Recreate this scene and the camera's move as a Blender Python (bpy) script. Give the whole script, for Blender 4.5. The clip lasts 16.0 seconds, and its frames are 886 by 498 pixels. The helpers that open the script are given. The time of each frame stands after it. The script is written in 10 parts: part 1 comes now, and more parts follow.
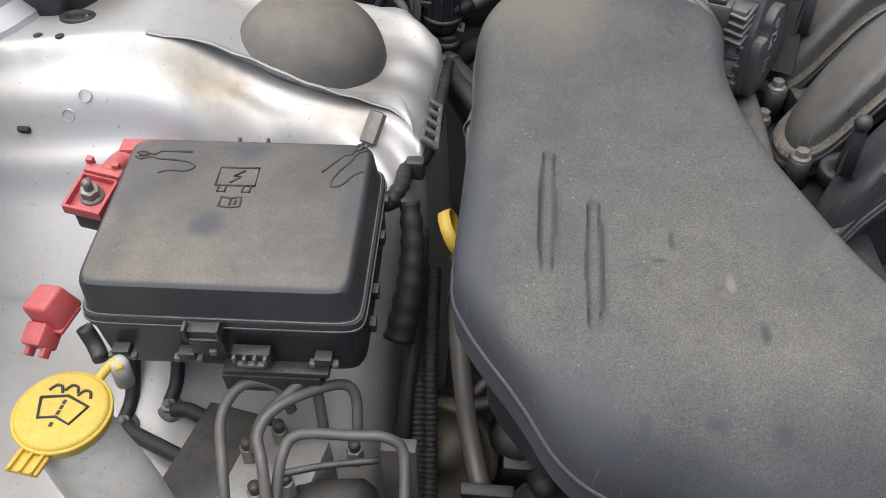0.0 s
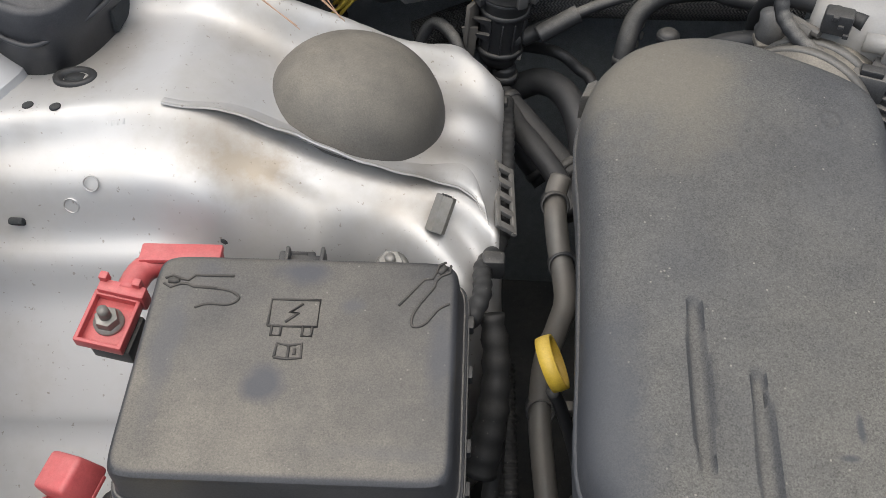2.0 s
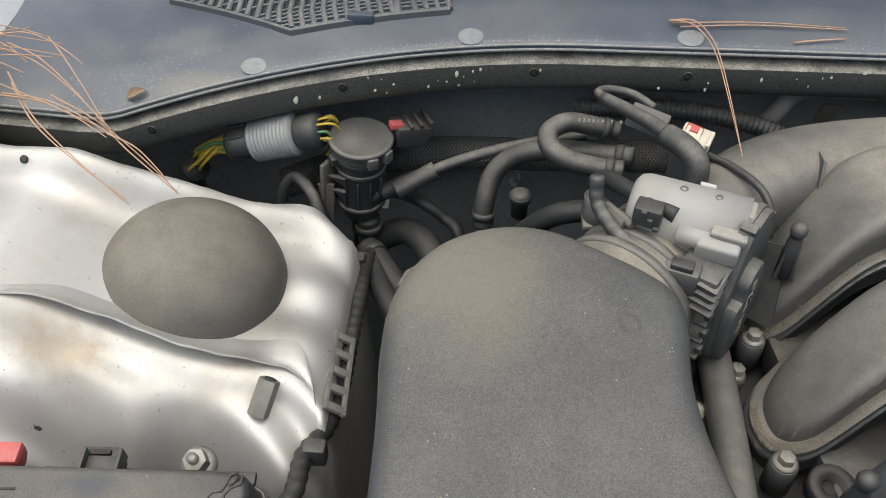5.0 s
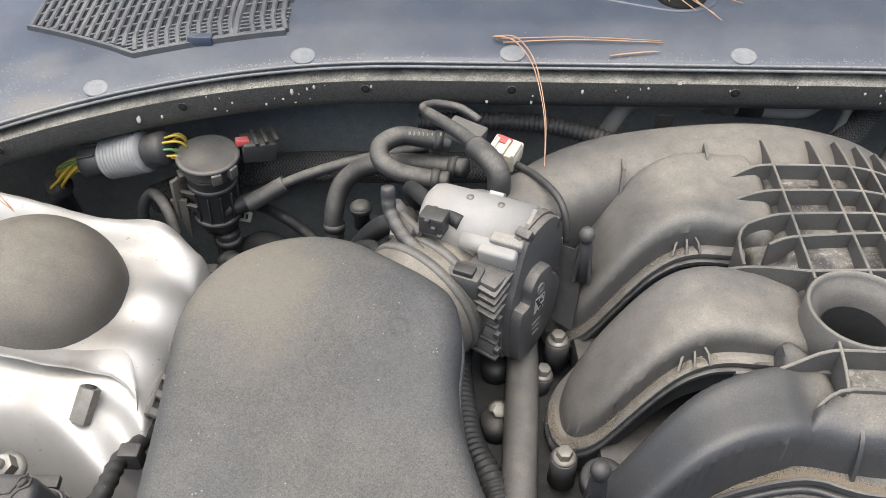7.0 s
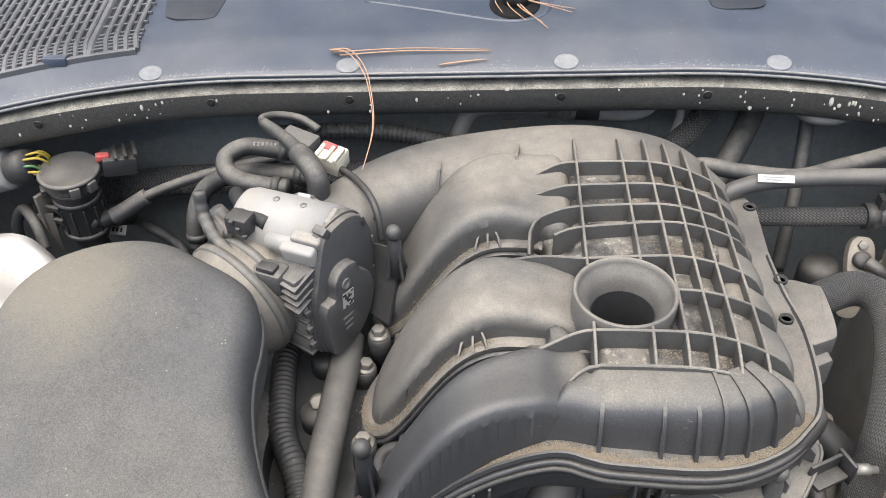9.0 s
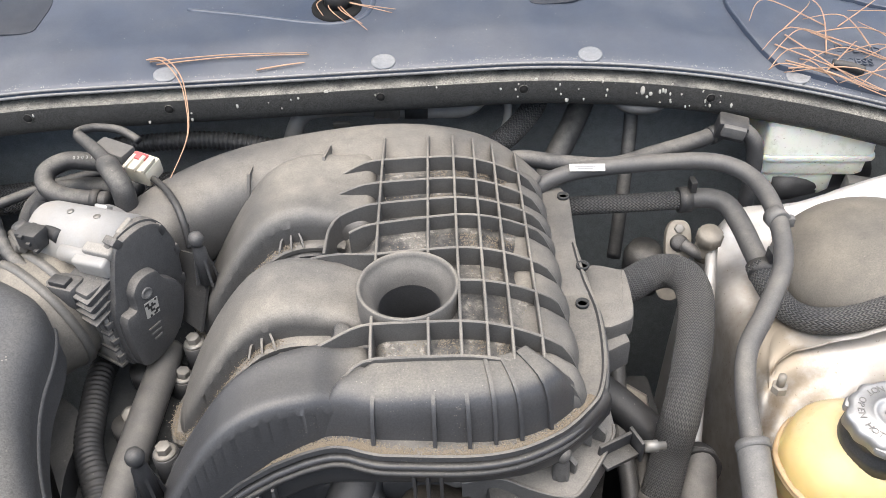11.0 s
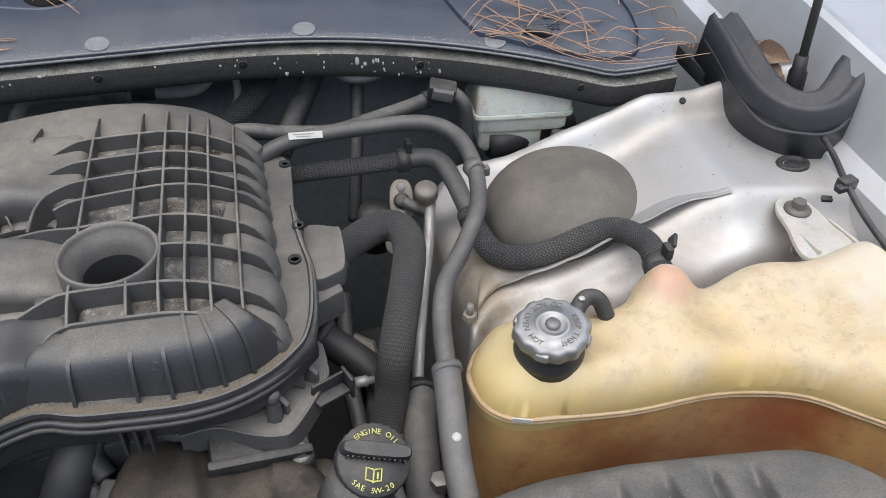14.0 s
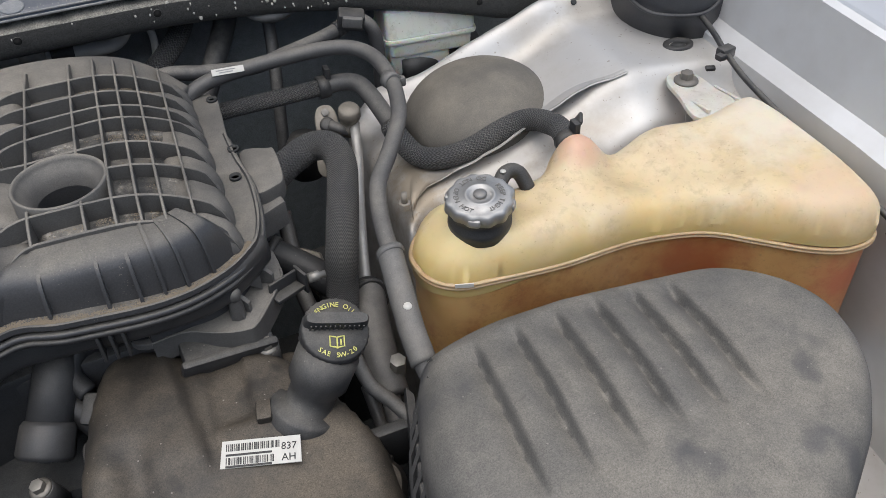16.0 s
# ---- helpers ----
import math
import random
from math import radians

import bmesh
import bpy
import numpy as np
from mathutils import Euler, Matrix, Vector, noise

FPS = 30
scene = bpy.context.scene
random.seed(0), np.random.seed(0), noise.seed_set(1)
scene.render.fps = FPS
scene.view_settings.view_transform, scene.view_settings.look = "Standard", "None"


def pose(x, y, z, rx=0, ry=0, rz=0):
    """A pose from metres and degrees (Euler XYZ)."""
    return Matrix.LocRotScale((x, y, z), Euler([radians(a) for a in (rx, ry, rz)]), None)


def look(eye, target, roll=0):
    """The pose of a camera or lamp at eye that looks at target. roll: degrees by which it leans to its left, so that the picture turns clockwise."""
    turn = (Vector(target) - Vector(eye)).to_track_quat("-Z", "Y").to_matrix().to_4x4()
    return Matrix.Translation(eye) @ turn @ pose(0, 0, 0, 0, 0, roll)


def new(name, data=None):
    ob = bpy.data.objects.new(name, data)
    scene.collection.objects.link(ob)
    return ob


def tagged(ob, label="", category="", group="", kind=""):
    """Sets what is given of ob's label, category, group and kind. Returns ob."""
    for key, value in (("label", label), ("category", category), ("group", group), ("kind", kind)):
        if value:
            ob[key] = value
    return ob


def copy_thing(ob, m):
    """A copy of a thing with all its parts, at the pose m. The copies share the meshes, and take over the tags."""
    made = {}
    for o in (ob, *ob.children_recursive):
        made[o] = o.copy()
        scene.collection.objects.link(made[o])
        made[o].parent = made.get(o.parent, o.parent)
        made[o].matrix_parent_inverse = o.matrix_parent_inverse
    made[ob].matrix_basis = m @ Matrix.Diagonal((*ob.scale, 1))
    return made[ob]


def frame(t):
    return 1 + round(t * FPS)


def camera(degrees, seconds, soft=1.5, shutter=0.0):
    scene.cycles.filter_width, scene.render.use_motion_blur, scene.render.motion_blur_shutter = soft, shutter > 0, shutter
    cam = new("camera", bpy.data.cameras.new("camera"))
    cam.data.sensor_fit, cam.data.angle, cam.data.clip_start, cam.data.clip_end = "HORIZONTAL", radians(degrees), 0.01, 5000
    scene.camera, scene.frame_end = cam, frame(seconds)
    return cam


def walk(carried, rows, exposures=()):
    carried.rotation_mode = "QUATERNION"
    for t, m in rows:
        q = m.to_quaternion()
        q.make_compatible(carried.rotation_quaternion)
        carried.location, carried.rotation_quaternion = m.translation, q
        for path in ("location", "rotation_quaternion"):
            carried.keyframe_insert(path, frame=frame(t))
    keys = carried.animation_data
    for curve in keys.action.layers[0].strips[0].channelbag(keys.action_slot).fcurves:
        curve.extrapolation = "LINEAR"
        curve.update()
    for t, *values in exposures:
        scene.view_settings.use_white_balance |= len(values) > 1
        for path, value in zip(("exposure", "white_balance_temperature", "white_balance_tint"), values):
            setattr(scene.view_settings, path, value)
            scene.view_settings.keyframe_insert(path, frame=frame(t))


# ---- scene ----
cam = camera(55.8, 16.0, soft=0.5)
METRES, SIDE, EYE, TILT, LEAN, TURN = 1.08, -0.318, 1.31, -42.0, 0.7, 5.3
ROWS = [
    (0.0, 0.0, 0.0, 0.0, 0.0, 0.0, -0.0),
    (0.5, -0.0388, 0.0732, 0.0454, 0.22, -3.53, 0.07),
    (1.0, -0.0638, 0.1063, 0.0814, -0.43, -4.67, -0.08),
    (1.5, -0.0742, 0.1261, 0.1107, -0.97, -4.89, 0.37),
    (2.0, -0.0753, 0.1229, 0.1332, -1.46, -4.81, 0.61),
    (2.5, -0.0706, 0.1222, 0.1511, -1.61, -3.91, 0.63),
    (3.0, -0.0602, 0.1364, 0.1725, -1.61, -3.13, 0.49),
    (3.5, -0.0465, 0.1417, 0.1891, -1.58, -2.45, 0.36),
    (4.0, -0.0216, 0.1416, 0.2075, -1.76, -1.68, 0.22),
    (4.5, 0.0103, 0.1434, 0.2179, -2.03, -1.34, 0.38),
    (5.0, 0.044, 0.1361, 0.2212, -2.33, -0.88, 0.73),
    (7.5, 0.2241, 0.0914, 0.2072, -1.69, 0.48, 2.05),
    (8.0, 0.2632, 0.0786, 0.1997, -1.29, 0.95, 2.32),
    (10.5, 0.4118, 0.0611, 0.1763, -3.75, 2.24, 5.78),
    (11.0, 0.4405, 0.0573, 0.1715, -4.83, 2.01, 6.5),
    (11.5, 0.4567, 0.0518, 0.1657, -6.99, 1.5, 7.4),
    (12.0, 0.4724, 0.0474, 0.1613, -9.32, 1.12, 7.6),
    (12.5, 0.4903, 0.0399, 0.1564, -9.8, 0.96, 7.77),
    (13.0, 0.5025, 0.028, 0.151, -11.04, 0.86, 8.77),
    (13.5, 0.5127, 0.0132, 0.1397, -13.21, 0.32, 10.05),
    (14.0, 0.523, -0.0004, 0.1281, -15.92, -0.2, 11.76),
    (14.5, 0.5232, -0.0093, 0.1137, -16.81, -0.54, 13.78),
    (15.0, 0.5218, -0.0224, 0.0958, -17.37, -0.75, 15.71),
    (15.5, 0.5075, -0.0313, 0.0751, -19.49, -1.52, 18.12),
    (16.0, 0.485, -0.0489, 0.0567, -20.91, -2.58, 19.52),
]
walk(cam, [(t, pose(SIDE, 0, EYE, TILT, LEAN, TURN) @ pose(METRES * x, METRES * y, METRES * z, 90 + pitch, roll, yaw)) for t, x, y, z, yaw, pitch, roll in ROWS],
     [(0.0, 0.22, 6550, 10), (1.0, 0.22, 6600, 10), (2.5, 0.0, 6750, 8), (4.5, 0.12, 6900, 6), (7.5, 0.75, 6850, 10), (8.0, 0.78, 6850, 10), (10.5, 1.05, 6850, 11), (11.5, 0.68, 6650, 11), (12.5, 0.35, 6500, 10), (13.5, 0.1, 6380, 11), (14.5, -0.06, 6420, 10), (16.0, -0.14, 6500, 10)])

# ---- world and light ----
SUN_DIR = Vector((-0.12, -0.13, 0.98)).normalized()
world = bpy.data.worlds.new("overcast_sky")
scene.world = world
world.use_nodes = True
_n = world.node_tree.nodes
_sky = _n.new("ShaderNodeTexSky")
_sky.sky_type, _sky.sun_disc = "NISHITA", False
_sky.sun_elevation = math.asin(SUN_DIR.z)
_sky.sun_rotation = math.atan2(SUN_DIR.x, SUN_DIR.y)
_sky.air_density, _sky.dust_density, _sky.ozone_density = 1.0, 4.0, 1.0
world.node_tree.links.new(_sky.outputs[0], _n["Background"].inputs[0])
_n["Background"].inputs[1].default_value = 0.145
sun = new("sun", bpy.data.lights.new("sun", "SUN"))
sun.data.energy, sun.data.angle, sun.data.color = 3.3, radians(100), (0.975, 0.985, 0.985)
sun.matrix_world = look(SUN_DIR * 10, (0, 0, 0))


# ---- building tools ----
def thing(name, label, category, base, group="", kind=""):
    """An Empty at the base of a thing made of parts."""
    ob = new(name)
    ob.empty_display_size = 0.02
    ob.location = base
    ob.matrix_world = Matrix.Translation(base)
    return tagged(ob, label, category, group, kind)


def world_of(ob):
    m = ob.matrix_basis.copy()
    while ob.parent:
        ob = ob.parent
        m = ob.matrix_basis @ m
    return m


def part(name, bm, material, parent, label="", smooth=35):
    """Links a bmesh, built in world coordinates, as one mesh under a thing or a part."""
    bm.transform(world_of(parent).inverted())
    me = bpy.data.meshes.new(name)
    finish(bm, me, material, smooth)
    ob = new(name, me)
    ob.parent = parent
    return tagged(ob, label)


def solo(name, bm, material, label, category, base, group="", kind="", smooth=35):
    """A thing that is a single mesh, with its origin at base."""
    bm.transform(Matrix.Translation(-Vector(base)))
    me = bpy.data.meshes.new(name)
    finish(bm, me, material, smooth)
    ob = new(name, me)
    ob.location = base
    return tagged(ob, label, category, group, kind)


def finish(bm, me, material, smooth):
    for f in bm.faces:
        f.smooth = smooth > 0
    if smooth > 0:
        lim = radians(smooth)
        for e in bm.edges:
            if len(e.link_faces) == 2 and e.calc_face_angle(0) > lim:
                e.smooth = False
    bm.to_mesh(me)
    bm.free()
    me.materials.append(material)


def catmull(pts, n=8, closed=False):
    """A smooth line through the points, n steps to a stretch."""
    p = [Vector(v) for v in pts]
    k = len(p)
    out = []
    for i in range(k if closed else k - 1):
        a, b, c, d = (p[(i + j) % k] if closed else p[min(max(i + j, 0), k - 1)] for j in (-1, 0, 1, 2))
        for s in range(n):
            t = s / n
            out.append(0.5 * (2 * b + (c - a) * t + (2 * a - 5 * b + 4 * c - d) * t * t + (3 * b - a - 3 * c + d) * t ** 3))
    if not closed:
        out.append(p[-1])
    return out


def sweep(bm, line, ring, caps=True, uv=False):
    """Sweeps the ring (a function of the place along the line, 0 to 1, giving 2D points) along a line."""
    n = len(line)
    tans = [(line[min(i + 1, n - 1)] - line[max(i - 1, 0)]).normalized() for i in range(n)]
    up = Vector((0, 0, 1)) if abs(tans[0].z) < 0.9 else Vector((0, 1, 0))
    side = tans[0].cross(up).normalized()
    rows, lens, run = [], [], 0.0
    for i in range(n):
        side = (side - tans[i] * side.dot(tans[i])).normalized()
        top = side.cross(tans[i])
        if i:
            run += (line[i] - line[i - 1]).length
        lens.append(run)
        rows.append([bm.verts.new(line[i] + side * a + top * b) for a, b in ring(i / (n - 1))])
    m = len(rows[0])
    lay = bm.loops.layers.uv.verify() if uv else None
    for i in range(n - 1):
        for j in range(m):
            f = bm.faces.new((rows[i][j], rows[i][(j + 1) % m], rows[i + 1][(j + 1) % m], rows[i + 1][j]))
            if uv:
                for lp, (a, b) in zip(f.loops, ((i, j), (i, j + 1), (i + 1, j + 1), (i + 1, j))):
                    lp[lay].uv = (b / m, lens[a])
    if caps:
        bm.faces.new(rows[0][::-1])
        bm.faces.new(rows[-1])
    return bm


def circle(r, seg):
    return [(r * math.cos(2 * math.pi * k / seg), -r * math.sin(2 * math.pi * k / seg)) for k in range(seg)]


def tube(pts, r, seg=14, n=8, bm=None, rib=0.0, pitch=0.004, uv=True):
    """A hose or pipe through the points. r: a radius, or one for either end; rib: depth of corrugation."""
    bm = bm or bmesh.new()
    line = catmull(pts, n) if len(pts) > 2 or rib else [Vector(p) for p in pts]
    if rib:
        total = sum((b - a).length for a, b in zip(line, line[1:]))
        want = max(8, int(total / pitch * 4))
        line = resample(line, want)
    r0, r1 = r if isinstance(r, tuple) else (r, r)

    def ring(t):
        rr = r0 + (r1 - r0) * t
        if rib:
            rr -= rib * (0, 0.5, 1, 0.5)[int(round(t * (len(line) - 1))) % 4]
        return circle(rr, seg)
    return sweep(bm, line, ring, uv=uv)


def resample(line, n, closed=False):
    pts = line + [line[0]] if closed else line
    cum = [0.0]
    for a, b in zip(pts, pts[1:]):
        cum.append(cum[-1] + (b - a).length)
    out, j = [], 0
    for k in range(n):
        s = cum[-1] * k / (n if closed else n - 1)
        while j < len(pts) - 2 and cum[j + 1] < s:
            j += 1
        w = (s - cum[j]) / max(cum[j + 1] - cum[j], 1e-9)
        out.append(pts[j].lerp(pts[j + 1], min(max(w, 0), 1)))
    return out


def lathe(profile, m=None, seg=24, bm=None, wave=None, caps=True):
    """Turns (radius, height) pairs about z; closed at both ends where the radius is 0 or by a cap."""
    bm = bm or bmesh.new()
    m = m or Matrix()
    rows = []
    for r, z in profile:
        rows.append([bm.verts.new(m @ Vector(((r + (wave(2 * math.pi * k / seg, r, z) if wave else 0)) * math.cos(2 * math.pi * k / seg),
                                              (r + (wave(2 * math.pi * k / seg, r, z) if wave else 0)) * math.sin(2 * math.pi * k / seg), z))) for k in range(seg)])
    for a, b in zip(rows, rows[1:]):
        for k in range(seg):
            bm.faces.new((a[k], a[(k + 1) % seg], b[(k + 1) % seg], b[k]))
    if caps:
        bm.faces.new(rows[0][::-1])
        bm.faces.new(rows[-1])
    return bm


def box(size, m=None, bevel=0.0, seg=2, bm=None, taper=1.0):
    """A box centred on m with rounded edges; taper: the top's size against the base's."""
    own = bmesh.new()
    bmesh.ops.create_cube(own, size=1.0)
    for v in own.verts:
        s = taper if v.co.z > 0 else 1.0
        v.co = Vector((v.co.x * size[0] * s, v.co.y * size[1] * s, v.co.z * size[2]))
    if bevel:
        bmesh.ops.bevel(own, geom=list(own.edges), offset=bevel, segments=seg, profile=0.5, affect="EDGES")
    if m:
        own.transform(m)
    if bm is None:
        return own
    return merge(bm, own)


def merge(bm, other):
    me = bpy.data.meshes.new("tmp")
    other.to_mesh(me)
    other.free()
    bm.from_mesh(me)
    bpy.data.meshes.remove(me)
    return bm


def slab(outline, z0, z1, bevel=0.0, seg=2, m=None):
    """A plate of the 2D outline between two heights, with rounded edges on top."""
    bm = bmesh.new()
    lo = [bm.verts.new((p[0], p[1], z0)) for p in outline]
    hi = [bm.verts.new((p[0], p[1], z1)) for p in outline]
    n = len(lo)
    bm.faces.new(lo[::-1])
    top = bm.faces.new(hi)
    for k in range(n):
        bm.faces.new((lo[k], lo[(k + 1) % n], hi[(k + 1) % n], hi[k]))
    bmesh.ops.recalc_face_normals(bm, faces=bm.faces)
    if bevel:
        bmesh.ops.bevel(bm, geom=list(top.edges), offset=bevel, segments=seg, profile=0.5, affect="EDGES")
    if m:
        bm.transform(m)
    return bm


def smooth01(t):
    t = min(max(t, 0.0), 1.0)
    return t * t * (3 - 2 * t)


def lerp_table(x, rows):
    """Reads a table of (x, y) pairs, in order of x."""
    if x <= rows[0][0]:
        return rows[0][1]
    for (a, b), (c, d) in zip(rows, rows[1:]):
        if x <= c:
            return b + (d - b) * (x - a) / (c - a)
    return rows[-1][1]


def pillow(outline, top, edge, depth, step=0.006, flare=0.0, n=6, curve=True):
    """A moulded shell over a rounded 2D outline: top(x, y) gives its height, edge the radius to which it is rounded
    at the rim, and depth the height of the skirt below the rim."""
    line = [Vector((p[0], p[1])) for p in (catmull([(q[0], q[1], 0) for q in outline], n, True) if curve else outline)]
    P = np.array([(p.x, p.y) for p in line])
    Q = np.roll(P, -1, axis=0)
    lo, hi = P.min(0) - step, P.max(0) + step
    nx, ny = int((hi[0] - lo[0]) / step) + 2, int((hi[1] - lo[1]) / step) + 2
    gx, gy = np.meshgrid(lo[0] + step * np.arange(nx), lo[1] + step * np.arange(ny), indexing="ij")
    G = np.stack([gx.ravel(), gy.ravel()], 1)
    best, near = np.full(len(G), 9.0), np.zeros_like(G)
    inside = np.zeros(len(G), bool)
    for a, b in zip(P, Q):
        d = b - a
        t = np.clip(((G - a) @ d) / max(d @ d, 1e-12), 0, 1)
        c = a + t[:, None] * d
        dist = np.hypot(*(G - c).T)
        m = dist < best
        best[m], near[m] = dist[m], c[m]
        cross = (a[1] > G[:, 1]) != (b[1] > G[:, 1])
        with np.errstate(divide="ignore", invalid="ignore"):
            xs = a[0] + (G[:, 1] - a[1]) * d[0] / (d[1] if d[1] else 1e-12)
        inside ^= cross & (G[:, 0] < xs)
    ins = inside.reshape(nx, ny)
    bm = bmesh.new()
    made = {}

    def vert(i, j):
        if (i, j) not in made:
            k = i * ny + j
            if inside[k] and best[k] > step * 0.35:
                x, y, d = G[k][0], G[k][1], best[k]
            else:
                x, y, d = near[k][0], near[k][1], 0.0
            s = 1 - min(d / edge, 1.0)
            made[i, j] = bm.verts.new((x, y, top(x, y) - edge * (1 - math.sqrt(max(0.0, 1 - s * s)))))
        return made[i, j]
    for i in range(nx - 1):
        for j in range(ny - 1):
            if ins[i, j] or ins[i + 1, j] or ins[i, j + 1] or ins[i + 1, j + 1]:
                bm.faces.new((vert(i, j), vert(i + 1, j), vert(i + 1, j + 1), vert(i, j + 1)))
    bmesh.ops.remove_doubles(bm, verts=bm.verts, dist=step * 0.12)
    rim = [e for e in bm.edges if len(e.link_faces) == 1]
    cx, cy = P.mean(0)
    for dz in (depth * 0.5, depth * 0.5):
        ret = bmesh.ops.extrude_edge_only(bm, edges=rim)
        for v in (g for g in ret["geom"] if isinstance(g, bmesh.types.BMVert)):
            v.co.z -= dz
            v.co.x += (v.co.x - cx) * flare
            v.co.y += (v.co.y - cy) * flare
        rim = [g for g in ret["geom"] if isinstance(g, bmesh.types.BMEdge) and len(g.link_faces) == 1]
    bmesh.ops.holes_fill(bm, edges=rim, sides=0)
    bmesh.ops.recalc_face_normals(bm, faces=bm.faces)
    return bm


def sheet(x0, x1, y0, y1, step, height):
    """A pressed sheet: a grid with its height a function of x and y."""
    nx, ny = max(2, round(abs(x1 - x0) / step)), max(2, round(abs(y1 - y0) / step))
    vs = [(x0 + (x1 - x0) * i / nx, y0 + (y1 - y0) * j / ny) for i in range(nx + 1) for j in range(ny + 1)]
    fs = [(i * (ny + 1) + j, (i + 1) * (ny + 1) + j, (i + 1) * (ny + 1) + j + 1, i * (ny + 1) + j + 1) for i in range(nx) for j in range(ny)]
    me = bpy.data.meshes.new("tmp")
    me.from_pydata([(x, y, height(x, y)) for x, y in vs], [], fs)
    bm = bmesh.new()
    bm.from_mesh(me)
    bpy.data.meshes.remove(me)
    return bm


def fin(points, thick, m=None):
    """A thin upright plate from a polygon of 3D points, given its thickness along its normal."""
    bm = bmesh.new()
    vs = [Vector(p) for p in points]
    nrm = Vector((0, 0, 0))
    for a, b in zip(vs, vs[1:] + vs[:1]):
        nrm += a.cross(b)
    nrm.normalize()
    a = [bm.verts.new(v - nrm * thick / 2) for v in vs]
    b = [bm.verts.new(v + nrm * thick / 2) for v in vs]
    bm.faces.new(a[::-1])
    bm.faces.new(b)
    k = len(vs)
    for i in range(k):
        bm.faces.new((a[i], a[(i + 1) % k], b[(i + 1) % k], b[i]))
    bmesh.ops.recalc_face_normals(bm, faces=bm.faces)
    return bm


def wall_strip(line, heights, thick, bm=None):
    """A thin rib along a line (2D or 3D points): from heights(k) = (low, high) at each of its points."""
    bm = bm or bmesh.new()
    n = len(line)
    rows = []
    for i, p in enumerate(line):
        a, b = line[max(i - 1, 0)], line[min(i + 1, n - 1)]
        d = Vector((b[0] - a[0], b[1] - a[1], 0)).normalized()
        s = Vector((-d.y, d.x, 0)) * thick / 2
        lo, hi = heights(i)
        c = Vector((p[0], p[1], 0))
        rows.append([bm.verts.new(c + s * k + Vector((0, 0, z))) for k, z in ((-1, lo), (-0.8, hi - thick * 0.2), (-0.4, hi), (0.4, hi), (0.8, hi - thick * 0.2), (1, lo))])
    for a, b in zip(rows, rows[1:]):
        for k in range(6):
            bm.faces.new((a[k], a[(k + 1) % 6], b[(k + 1) % 6], b[k]))
    bm.faces.new(rows[0])
    bm.faces.new(rows[-1][::-1])
    bmesh.ops.recalc_face_normals(bm, faces=bm.faces)
    return bm


def hexagon(r):
    return [(r * math.cos(math.pi / 3 * k), r * math.sin(math.pi / 3 * k)) for k in range(6)]


def lettering(name, text, size, m, mt, parent, depth=0.0003, spacing=1.0):
    """Text as a flat mesh in the built-in font."""
    cu = bpy.data.curves.new("tmp", "FONT")
    cu.body, cu.size, cu.extrude, cu.align_x, cu.align_y, cu.resolution_u = text, size, depth, "CENTER", "CENTER", 2
    ob = bpy.data.objects.new("tmp", cu)
    scene.collection.objects.link(ob)
    dg = bpy.context.evaluated_depsgraph_get()
    me = bpy.data.meshes.new_from_object(ob.evaluated_get(dg))
    bm = bmesh.new()
    bm.from_mesh(me)
    bpy.data.objects.remove(ob)
    bpy.data.meshes.remove(me)
    bpy.data.curves.remove(cu)
    bm.transform(m)
    return part(name, bm, mt, parent, smooth=0)



